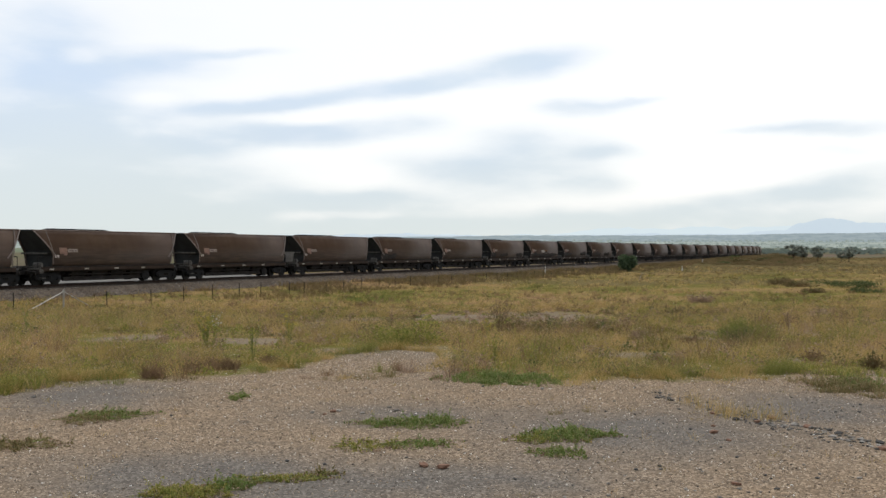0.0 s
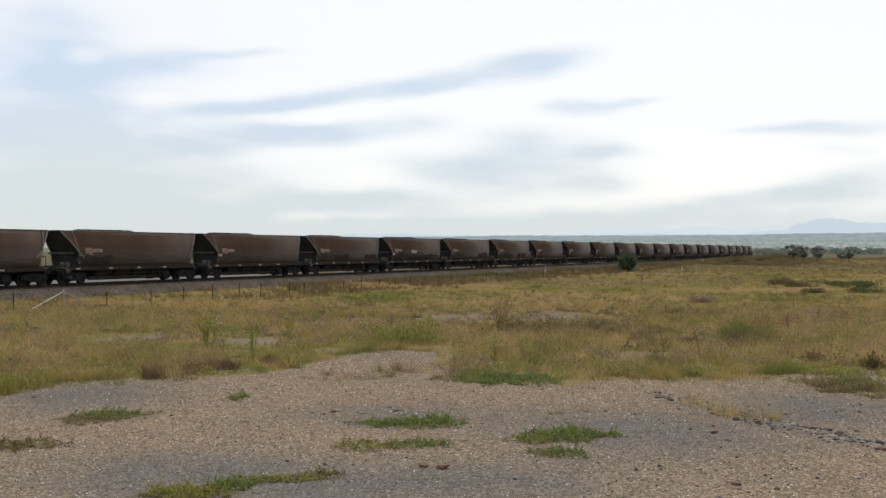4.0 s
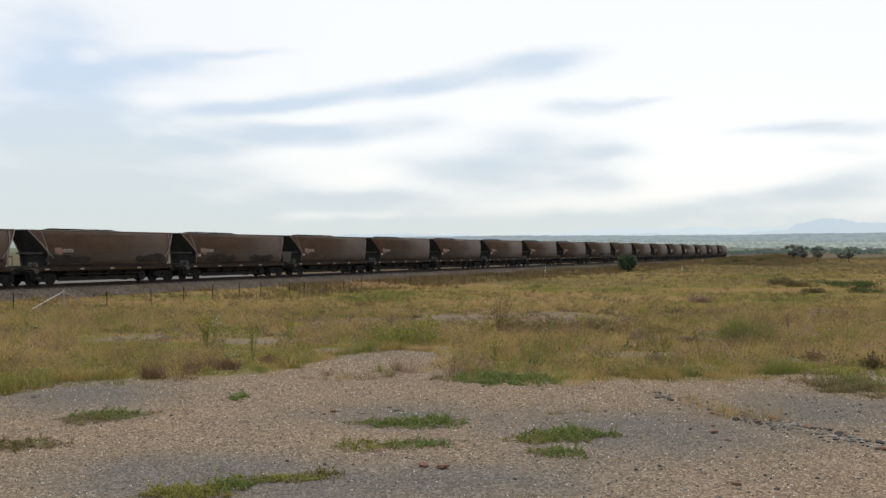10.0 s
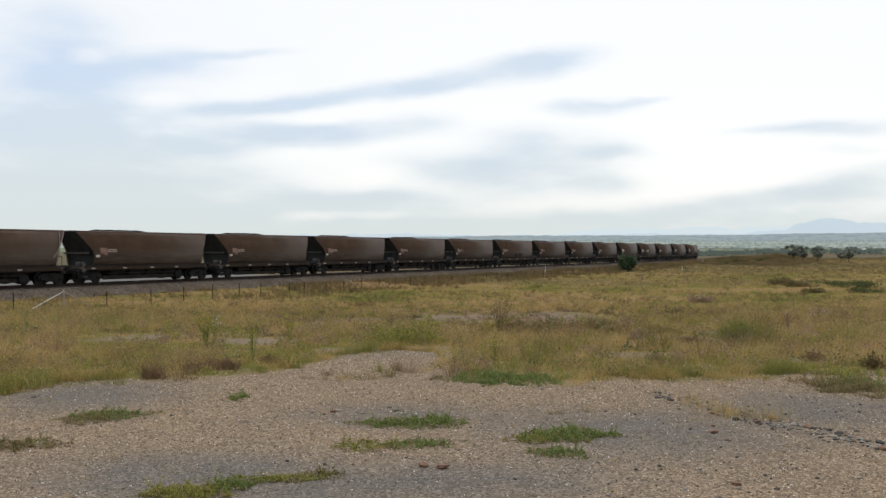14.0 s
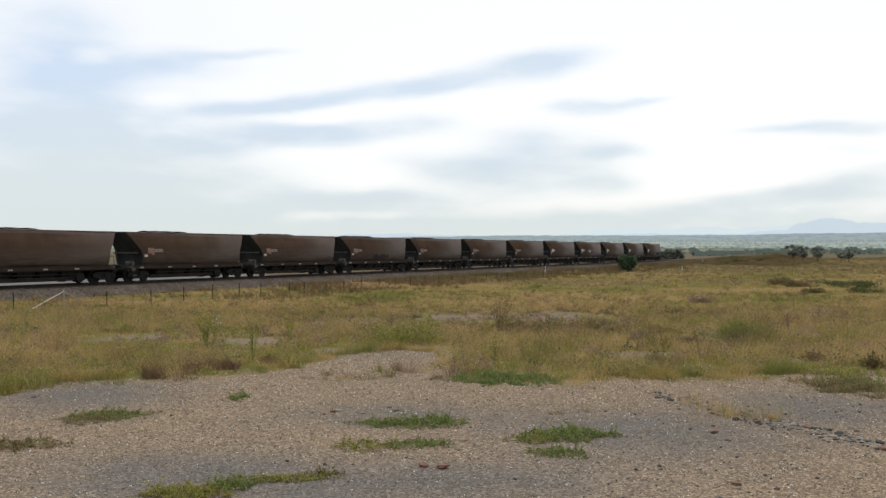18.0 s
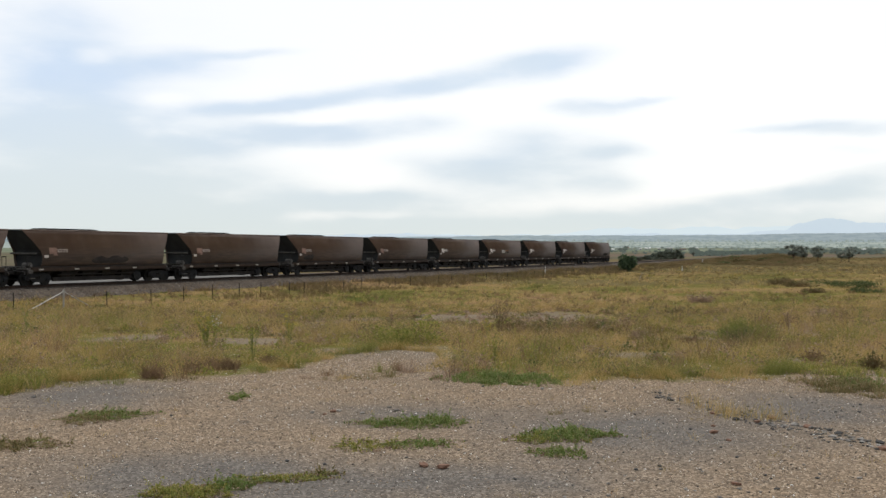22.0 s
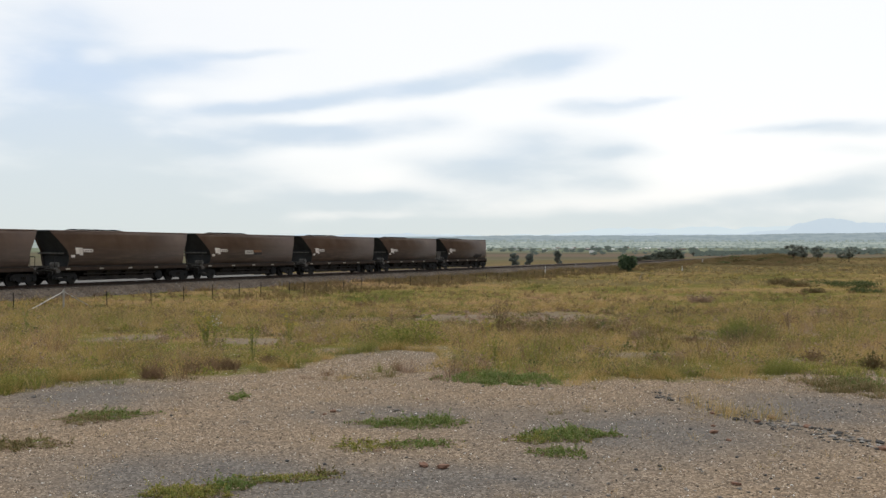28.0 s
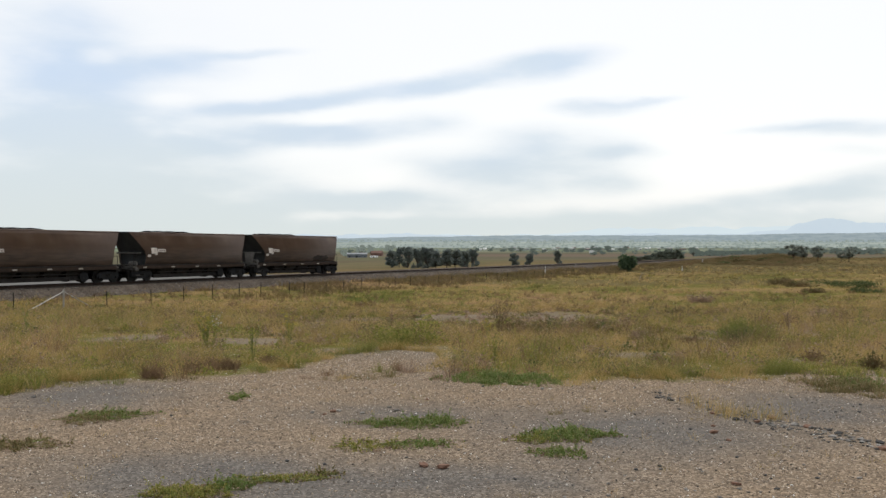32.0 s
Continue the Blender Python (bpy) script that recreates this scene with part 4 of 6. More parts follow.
def cloud_material():
    m = bpy.data.materials.new("thin_cloud")
    m.use_nodes = True
    nt = m.node_tree
    nt.nodes.clear()
    out = nt.nodes.new("ShaderNodeOutputMaterial")
    tc = nt.nodes.new("ShaderNodeTexCoord")
    nrm = nt.nodes.new("ShaderNodeVectorMath")
    nrm.operation = "NORMALIZE"
    nt.links.new(tc.outputs["Object"], nrm.inputs[0])

    def cloud_noise(scale, stretch, detail=5.0):
        mp = nt.nodes.new("ShaderNodeMapping")
        mp.inputs["Scale"].default_value = stretch
        nt.links.new(nrm.outputs[0], mp.inputs["Vector"])
        n = nt.nodes.new("ShaderNodeTexNoise")
        n.inputs["Scale"].default_value, n.inputs["Detail"].default_value = scale, detail
        nt.links.new(mp.outputs[0], n.inputs["Vector"])
        return n
    shake = cloud_noise(12, (1, 1, 2.5), 5)
    ma = nt.nodes.new("ShaderNodeVectorMath")
    ma.operation = "MULTIPLY_ADD"
    ma.inputs[1].default_value = (0.034, 0.034, 0.014)
    nt.links.new(shake.outputs["Color"], ma.inputs[0])
    sb = nt.nodes.new("ShaderNodeVectorMath")
    sb.operation = "SUBTRACT"
    sb.inputs[1].default_value = (0.017, 0.017, 0.007)
    nt.links.new(nrm.outputs[0], sb.inputs[0])
    nt.links.new(sb.outputs[0], ma.inputs[2])
    total, clear = None, None
    for az, el, w, h, tilt, weight in STREAKS + LOW_BANKS + VEIL + BREAKS:
        mp = nt.nodes.new("ShaderNodeMapping")
        mp.vector_type = "TEXTURE"
        mp.inputs["Location"].default_value = sky_dir(az, el)
        mp.inputs["Rotation"].default_value = (0, radians(-tilt), radians(-az))
        mp.inputs["Scale"].default_value = (math.tan(radians(w)) * 1.25, 0.8, math.tan(radians(h)) * 1.5)
        nt.links.new(ma.outputs[0], mp.inputs["Vector"])
        g = nt.nodes.new("ShaderNodeTexGradient")
        g.gradient_type = "SPHERICAL"
        nt.links.new(mp.outputs[0], g.inputs["Vector"])
        f = mathn(nt, "SMOOTH_MIN", mathn(nt, "MULTIPLY", mathn(nt, "POWER", g.outputs["Fac"], 1.5), 1.6), 1.0, 0.4)
        f = mathn(nt, "MULTIPLY", f, weight * 1.15)
        if (az, el, w, h, tilt, weight) in BREAKS:
            clear = f if clear is None else mathn(nt, "MAXIMUM", clear, f)
            continue
        total = f if total is None else mathn(nt, "ADD", total, f)
    total = mathn(nt, "MULTIPLY", total, mathn(nt, "SUBTRACT", 1.0, mathn(nt, "MINIMUM", clear, 1.0)))
    # the same kind of cloud goes on all round
    sep = nt.nodes.new("ShaderNodeSeparateXYZ")
    nt.links.new(nrm.outputs[0], sep.inputs[0])
    away = mathn(nt, "MULTIPLY_ADD", sep.outputs["Y"], -1.6, 1.1)
    away = mathn(nt, "MINIMUM", mathn(nt, "MAXIMUM", away, 0.0), 1.0)
    rest = ramp(nt, cloud_noise(2.2, (1, 1, 3.5)).outputs["Fac"], [(0.35, (0.2, 0.2, 0.2)), (0.65, (0.9, 0.9, 0.9))])
    total = mathn(nt, "ADD", total, mathn(nt, "MULTIPLY", rest, away))
    fine = mathn(nt, "MULTIPLY_ADD", cloud_noise(11, (1, 1, 3.4), 6).outputs["Fac"], 1.9, 0.02)
    dens = mathn(nt, "SMOOTH_MIN", mathn(nt, "MULTIPLY", total, fine), 0.95, 0.45)
    em = nt.nodes.new("ShaderNodeEmission")
    tint = ramp(nt, cloud_noise(3, (1, 1, 3)).outputs["Fac"], [(0.35, (0.60, 0.728, 0.91)), (0.65, (0.665, 0.77, 0.88))])
    # dimmer away from the sun
    dim = mathn(nt, "MINIMUM", mathn(nt, "MAXIMUM", mathn(nt, "MULTIPLY_ADD", sep.outputs["Y"], -1.2, 0.45), 0.0), 1.0)
    tint = mixc(nt, dim, tint, (0.40, 0.45, 0.52))
    low = ramp(nt, sep.outputs["Z"], [(0.0, (1, 1, 1)), (0.15, (0, 0, 0))])
    nt.links.new(mixc(nt, mathn(nt, "MULTIPLY", low, mathn(nt, "SUBTRACT", 1.0, dim)), tint, (0.70, 0.762, 0.75)), em.inputs["Color"])
    em.inputs["Strength"].default_value = 1.0
    tr = nt.nodes.new("ShaderNodeBsdfTransparent")
    mx = nt.nodes.new("ShaderNodeMixShader")
    nt.links.new(dens, mx.inputs["Fac"])
    nt.links.new(tr.outputs[0], mx.inputs[1])
    nt.links.new(em.outputs[0], mx.inputs[2])
    nt.links.new(mx.outputs[0], out.inputs["Surface"])
    m.cycles.emission_sampling = "NONE"
    return m


def build_clouds():
    R, nu, nv = 4925.0, 72, 23
    v, f = [], []
    for j in range(nv + 1):
        el = -2.0 + 92.0 * j / nv
        for i in range(nu):
            x, y, z = sky_dir(360 * i / nu, el)
            r = R / max(abs(x) / 1.6, abs(y), abs(z))
            v.append((r * x, r * y, r * z))
    for j in range(nv):
        for i in range(nu):
            f.append((j * nu + i, (j + 1) * nu + i, (j + 1) * nu + (i + 1) % nu, j * nu + (i + 1) % nu))
    ob = new("cloud_layer", mesh_of("cloud_layer", v, f, [cloud_material()], True))
    return tagged(ob, "thin blue-grey cloud drifting over a bright sky", "clouds", kind="structure")


cloud_layer = build_clouds()

# ---------------------------------------------------------------- far hills and the far side of the valley


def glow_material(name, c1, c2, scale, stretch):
    """A plain distant backdrop: haze painted as its own glow, over a near-black lit base."""
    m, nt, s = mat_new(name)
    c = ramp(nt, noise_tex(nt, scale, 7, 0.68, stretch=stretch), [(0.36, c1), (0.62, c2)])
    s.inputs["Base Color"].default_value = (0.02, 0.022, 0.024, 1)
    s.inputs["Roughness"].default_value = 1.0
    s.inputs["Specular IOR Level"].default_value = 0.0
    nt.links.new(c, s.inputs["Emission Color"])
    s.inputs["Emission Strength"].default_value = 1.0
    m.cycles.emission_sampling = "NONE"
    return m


def hill_strip(name, y0, y1, x0, x1, crest, base, material, label, step=25.0, steps_y=8):
    """A range of hills from y0 back to y1; crest(x) is its height."""
    xs = np.arange(x0, x1 + step, step)
    v, f = [], []
    for j in range(steps_y + 1):
        t = j / steps_y
        y = y0 + (y1 - y0) * t
        for x in xs:
            v.append((float(x), y, base + (crest(float(x)) - base) * (t * t * (3 - 2 * t))))
    n = len(xs)
    for x in xs:
        v.append((float(x), y1 + 60.0, base))
    for j in range(steps_y + 1):
        for i in range(n - 1):
            a = j * n + i
            f.append((a, a + 1, a + n + 1, a + n))
    return tagged(new(name, mesh_of(name, v, f, [material], True)), label, "hills", kind="structure")


def wob(x, s, k):
    return noise.noise(Vector((x / s, k, 0.3)))


def up(dpix, dist):
    return 1.7 + dpix / 1761.0 * dist


# the haze over these hills is put into their glow colours
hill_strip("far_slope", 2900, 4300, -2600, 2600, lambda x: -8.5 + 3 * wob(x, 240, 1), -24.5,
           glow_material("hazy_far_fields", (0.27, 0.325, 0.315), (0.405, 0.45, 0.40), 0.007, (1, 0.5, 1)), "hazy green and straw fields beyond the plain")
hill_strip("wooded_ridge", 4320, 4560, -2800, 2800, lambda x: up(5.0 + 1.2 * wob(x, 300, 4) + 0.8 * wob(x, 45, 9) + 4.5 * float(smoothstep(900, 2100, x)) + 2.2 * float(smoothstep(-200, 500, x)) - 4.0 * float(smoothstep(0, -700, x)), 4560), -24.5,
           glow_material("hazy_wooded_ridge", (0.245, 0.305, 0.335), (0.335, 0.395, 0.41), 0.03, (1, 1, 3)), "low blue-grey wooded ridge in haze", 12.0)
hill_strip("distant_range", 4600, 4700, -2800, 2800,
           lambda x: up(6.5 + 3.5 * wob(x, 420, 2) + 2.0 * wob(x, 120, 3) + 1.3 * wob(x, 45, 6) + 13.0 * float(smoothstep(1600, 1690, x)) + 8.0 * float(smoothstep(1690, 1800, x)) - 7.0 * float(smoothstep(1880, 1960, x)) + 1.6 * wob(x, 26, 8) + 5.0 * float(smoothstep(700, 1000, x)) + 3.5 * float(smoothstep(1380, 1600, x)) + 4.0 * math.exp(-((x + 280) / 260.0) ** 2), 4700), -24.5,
           glow_material("hazy_mountain", (0.565, 0.66, 0.74), (0.595, 0.69, 0.76), 0.002, (1, 1, 1)), "pale blue mountain range fading into haze", 18.0)

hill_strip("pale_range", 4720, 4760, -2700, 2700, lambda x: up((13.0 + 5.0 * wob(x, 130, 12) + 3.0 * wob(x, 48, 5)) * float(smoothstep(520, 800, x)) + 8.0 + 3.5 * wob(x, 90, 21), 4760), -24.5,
           glow_material("hazier_mountain", (0.655, 0.755, 0.80), (0.675, 0.77, 0.81), 0.002, (1, 1, 1)), "very pale hazy mountains behind the range", 16.0)

# ---------------------------------------------------------------- plants


def stuffed(*args):
    return tagged(part(*args), kind="stuff")


def leaf_cloud(name, centres, sizes, material, rng, flat=0.0, long=1.6):
    """Many diamond leaves at the centres, turned at random; flat pulls them level."""
    n = len(centres)
    a = rng.normal(size=(n, 3))
    a[:, 2] *= 1 - flat
    a /= np.linalg.norm(a, axis=1)[:, None]
    b = np.cross(a, rng.normal(size=(n, 3)) + np.array([0, 0, 3.0 * flat]))
    b /= np.linalg.norm(b, axis=1)[:, None] + 1e-9
    a, b = a * sizes[:, None] * long, b * sizes[:, None]
    fold = np.cross(a, b) / (sizes[:, None] + 1e-9) * 0.25
    v = np.stack([centres - a, centres + b + fold, centres + a, centres - b + fold], 1)
    k = (np.arange(n) * 4)[:, None]
    f = np.concatenate([k + np.array([[0, 1, 2]]), k + np.array([[0, 2, 3]])], 0)
    return tri_mesh(name, v.reshape(-1, 3), f, material)


def tree_model(seed, spread, leaves, lobes, trunk_h, open_crown=0.6):
    """A gum tree one metre high, as trunk mesh and crown mesh."""
    rng = np.random.default_rng(seed)
    b = bms()
    lean = rng.uniform(-0.04, 0.04, 2)
    top = Vector((lean[0], lean[1], trunk_h))
    rod(b, (0, 0, -0.02), top, 0.032, 8, 0.02)
    pts, rad = [], []
    for i in range(lobes):
        ang = 6.283 * i / lobes + rng.uniform(-0.4, 0.4)
        r = spread * rng.uniform(0.25, 1.0)
        z = rng.uniform(trunk_h + 0.08, 0.9)
        tip = Vector((math.cos(ang) * r, math.sin(ang) * r, z))
        mid = top.lerp(tip, 0.55) + Vector((0, 0, -0.04))
        rod(b, top, mid, 0.017, 6, 0.012)
        rod(b, mid, tip, 0.012, 5, 0.005)
        pts.append(tip)
        rad.append(rng.uniform(0.10, 0.2) * (0.8 + spread))
    pts.append(Vector((0, 0, 0.85)))
    rad.append(0.15 * (0.8 + spread))
    cs = []
    for p, r in zip(pts, rad):
        n = int(leaves / len(pts))
        d = rng.normal(size=(n, 3))
        d /= np.linalg.norm(d, axis=1)[:, None]
        d *= r * rng.random((n, 1)) ** open_crown * np.array([1, 1, 0.75])
        cs.append(np.array(p) + d)
    cs = np.concatenate(cs)
    cs[:, 2] = np.minimum(cs[:, 2], 1.0)
    trunk = bpy.data.meshes.new("trunk")
    b.to_mesh(trunk)
    b.free()
    trunk.materials.append(M_BARK)
    return trunk, cs, rng


TREE_SHAPES = [tree_model(1, 0.30, 1300, 10, 0.14), tree_model(2, 0.36, 1300, 11, 0.16), tree_model(3, 0.26, 1200, 9, 0.10), tree_model(4, 0.38, 1300, 16, 0.22, 0.75), tree_model(5, 0.30, 1900, 16, 0.03, 0.5), tree_model(6, 0.36, 1900, 18, 0.02, 0.5), tree_model(7, 0.42, 800, 12, 0.24, 0.8), tree_model(8, 0.38, 760, 10, 0.28, 0.85)]
TREE_MESHES = {}


def tree(x, y, w, h, shape, material, label, group, turn=0.0):
    """A tree of width w and height h on the land at x, y."""
    trunk, cs, rng = TREE_SHAPES[shape]
    key = (shape, material.name)
    if key not in TREE_MESHES:
        TREE_MESHES[key] = leaf_cloud("crown", cs, rng.uniform(0.02, 0.042, len(cs)), material, rng)
    t = new("tree")
    z = float(land(x, y))
    t.matrix_basis = pose(x, y, z, 0, 0, turn)
    wide = w / (2 * (0.19 + (0.30, 0.36, 0.26, 0.45, 0.32, 0.36, 0.38, 0.34)[shape]))
    for nm, me in (("trunk", trunk), ("crown", TREE_MESHES[key])):
        o = part(nm, me, material, t)
        o.scale = (wide, wide, h)
    return tagged(t, label, "tree", group)


# distant trees glow: haze painted into emission, paler the farther off
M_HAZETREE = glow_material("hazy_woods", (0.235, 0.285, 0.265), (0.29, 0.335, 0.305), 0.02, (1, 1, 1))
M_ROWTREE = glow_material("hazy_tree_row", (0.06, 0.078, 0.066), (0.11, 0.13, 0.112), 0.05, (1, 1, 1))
M_FARBELT = glow_material("hazy_far_woods", (0.135, 0.165, 0.145), (0.195, 0.225, 0.195), 0.03, (1, 1, 1))

_r = random.Random(3)
GUM = "dark green gum tree with a ragged crown in the paddock"
for x, y, w, h in [(-31.82, 608.86, 8.99, 11.76), (-27.35, 617.36, 8.41, 12.62), (-20.46, 580.87, 7.26, 11.55), (-12.41, 507.88, 7.50, 10.67), (-7.72, 485.39, 8.27, 10.20), (-3.14, 461.39, 6.81, 9.17), (1.48, 434.40, 6.91, 8.63), (5.70, 456.40, 8.29, 9.33), (10.32, 477.89, 7.06, 9.23), (15.06, 500.39, 6.25, 8.53), (-6.76, 595.37, 11.50, 9.47), (4.44, 557.88, 10.77, 8.24)]:
    tree(x, y, w * 1.25, h * _r.uniform(0.88, 1.06), _r.choice((0, 2, 4, 5)), M_TREELEAF, GUM, "gum trees beyond the track", _r.uniform(0, 360))
for x, y, w, h in [(31.41, 438.91, 6.48, 5.98), (34.80, 400.42, 4.78, 5.00), (43.10, 373.77, 4.25, 5.52)]:
    tree(x, y, w, h, _r.choice((4, 5)), M_TREELEAF, "small bushy dark green tree beside the track", "small trees by the track", _r.uniform(0, 360))
for x, y, w, h in [(98.06, 278.45, 5.69, 4.59), (96.47, 267.05, 4.55, 4.40), (99.74, 265.25, 4.82, 4.07), (110.22, 275.25, 4.06, 2.81), (106.52, 261.20, 5.04, 3.71)]:
    tree(x, y, w, h, _r.choice((6, 7)), M_MIDTREE, "spreading grey-green gum tree with a bare lower trunk", "gum trees on the paddock edge", _r.uniform(0, 360))
HEDGE = "dense dark green trees in a row beyond the track"
for x, y, w, h in [(91.97, 481.92, 6.02, 1.92), (92.09, 465.92, 6.35, 2.12), (92.05, 448.92, 6.12, 2.80), (100.09, 472.42, 6.44, 3.49), (99.85, 455.43, 6.72, 4.14), (99.45, 439.93, 6.50, 5.00), (98.84, 424.43, 6.27, 4.58), (107.33, 449.93, 4.60, 3.07)]:
    tree(x, y, w * 1.3, h * 1.1, _r.choice((4, 5)), M_HEDGE, HEDGE, "hedge of trees", _r.uniform(0, 360))
ROW = "hazy dark tree in a row across the plain"
for px0, px1, n, dist in ((1228, 1284, 9, 1500), (1290, 1384, 15, 1650), (1384, 1470, 9, 1800), (1478, 1560, 12, 1700), (1000, 1110, 8, 2000), (850, 960, 7, 2100)):
    for i in range(n):
        y = dist + _r.uniform(-25, 25)
        x = (px0 + (px1 - px0) * (i + _r.uniform(-0.3, 0.3)) / (n - 1) - 784) / 1761.0 * y
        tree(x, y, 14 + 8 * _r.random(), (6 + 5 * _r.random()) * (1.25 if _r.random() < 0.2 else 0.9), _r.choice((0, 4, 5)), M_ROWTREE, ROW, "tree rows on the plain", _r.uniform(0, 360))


def slope_z(x, y):
    t = min(1.0, max(0.0, (y - 2900) / 1400))
    return -24.5 + 18.5 * t * t * (3 - 2 * t)


def tree_belt(x0, x1, y, slant, high, seed, gap=11.0):
    """A far belt of woods: one mesh of ragged crowns."""
    rng = np.random.default_rng(seed)
    n = max(3, int((x1 - x0) / gap))
    cs, ss = [], []
    for i in range(n):
        if rng.random() < 0.2:
            continue
        cx = x0 + (x1 - x0) * i / n + rng.normal() * 3
        cy = y + slant * (cx - x0) + rng.normal() * 5
        h = high * 0.66 * rng.uniform(0.45, 1.15)
        z = float(land(cx, cy)) if y < 2900 else slope_z(cx, cy)
        for k in range(3):
            m = 26
            d = rng.normal(size=(m, 3))
            d /= np.linalg.norm(d, axis=1)[:, None]
            c = np.array([cx + rng.normal() * h * 0.3, cy, z + h * rng.uniform(0.4, 0.72)])
            cs.append(c + d * rng.random((m, 1)) ** 0.5 * np.array([h * 0.75, h * 0.5, h * 0.36]))
            ss.append(rng.uniform(0.06, 0.13, m) * h)
        cs.append(np.array([[cx, cy, z + h * 0.15]] * 4) + rng.normal(size=(4, 3)) * 0.4)
        ss.append(np.full(4, 0.12 * h))
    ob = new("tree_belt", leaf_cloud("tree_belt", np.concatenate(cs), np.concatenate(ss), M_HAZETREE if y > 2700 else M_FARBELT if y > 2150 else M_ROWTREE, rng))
    return tagged(ob, "hazy belt of trees across the plain", "woods", kind="stuff")


NEAR_BELTS = [(420, 1150, 2900, 0.05, 11), (900, 1500, 2500, 0.02, 11), (560, 1010, 2250, 0.0, 11), (60, 520, 2600, -0.05, 10), (-420, 60, 2450, 0.0, 10), (230, 420, 1900, 0.1, 9),
                                        (620, 860, 1950, 0.0, 11), (860, 1100, 1980, 0.05, 12), (-260, 60, 1850, 0.1, 9), (150, 480, 2200, 0.05, 9), (-500, -60, 2850, 0.0, 11), (300, 520, 1650, -0.1, 8), (-330, -120, 1500, 0.0, 9), (1050, 1500, 2850, 0.0, 11)]
FAR_BELTS = [
                                        (-700, 300, 3050, 0.02, 12), (200, 900, 3150, 0.0, 12), (800, 1600, 3100, 0.03, 13), (-500, 200, 3350, 0.0, 12), (100, 1300, 3450, 0.02, 12), (1000, 1800, 3400, 0.0, 13), (-800, -100, 3700, 0.02, 12), (0, 700, 3750, 0.0, 12), (600, 1800, 3800, 0.01, 12), (-700, 1900, 4100, 0.0, 12)]
for i, (x0, x1, y, sl, h) in enumerate(NEAR_BELTS + FAR_BELTS):
    tree_belt(x0, x1, y, sl, h, 700 + i)
FAR = "hazy grey-green tree far off on the plain"
for i in range(70):
    y = _r.uniform(1500, 2900)
    x = _r.uniform(-0.14, 0.46) * y
    if _r.random() < 0.7:
        x, y = x + 10 * _r.random(), 1600 + 260 * round((y - 1600) / 260)
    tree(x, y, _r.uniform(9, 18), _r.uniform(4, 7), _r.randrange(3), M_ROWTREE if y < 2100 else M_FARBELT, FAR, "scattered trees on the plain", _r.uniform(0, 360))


def splayed_clump(x, y, w, h, n, material, name, label, seed, group, width, seeds=None):
    """A fan of thin dry stalks rising from one root."""
    rng = np.random.default_rng(seed)
    t = new(name)
    t.matrix_basis = pose(x, y, float(land(x, y)))
    a, q = rng.random(n) * 6.283, rng.random(n) ** 0.6
    foot = min(0.46, max(0.16, 0.5 - 0.36 * h / w))
    ln = h * rng.uniform(0.35, 1.05, n) * (1.0 - 0.6 * q * q) * (0.7 + 0.5 * np.sin(a * 3 + seed) * q)
    root = np.stack([np.cos(a) * q * w * foot, np.sin(a) * q * w * foot, np.full(n, -0.01)], 1)
    out = np.stack([np.cos(a), np.sin(a), 0 * a], 1) * (q * w * (0.58 - foot))[:, None]
    mid = root + out * 0.5 + np.array([0, 0, 1]) * (ln * 0.62)[:, None] + rng.normal(size=(n, 3)) * 0.02 * h
    tip = root + out + np.array([0, 0, 1]) * ln[:, None] + rng.normal(size=(n, 3)) * 0.05 * h
    b = rng.random(n) * 6.283
    side = np.stack([np.cos(b), np.sin(b), 0 * b], 1) * (width * rng.uniform(0.5, 1.3, n))[:, None]
    v = np.stack([root - side, root + side, mid - side * 0.8, mid + side * 0.8, tip], 1)
    k = (np.arange(n) * 5)[:, None]
    f = np.concatenate([k + np.array([[0, 1, 3]]), k + np.array([[0, 3, 2]]), k + np.array([[2, 3, 4]])], 0)
    me = tri_mesh("stalk_fan", v.reshape(-1, 3), f, material)
    me.attributes.new("tuft", "FLOAT", "POINT").data.foreach_set("value", np.repeat(0.35 + 0.5 * rng.random(n), 5).astype(np.float32))
    stuffed("stalk_fan", me, material, t)
    c = tip[rng.random(n) < 0.5] + rng.normal(size=(1, 3)) * 0.004
    stuffed("seed_head", leaf_cloud("seed_head", c, rng.uniform(0.6, 1.5, len(c)) * width * 1.6, seeds or material, rng, 0, 2.0), seeds or material, t)
    return tagged(t, label, "weed", group)


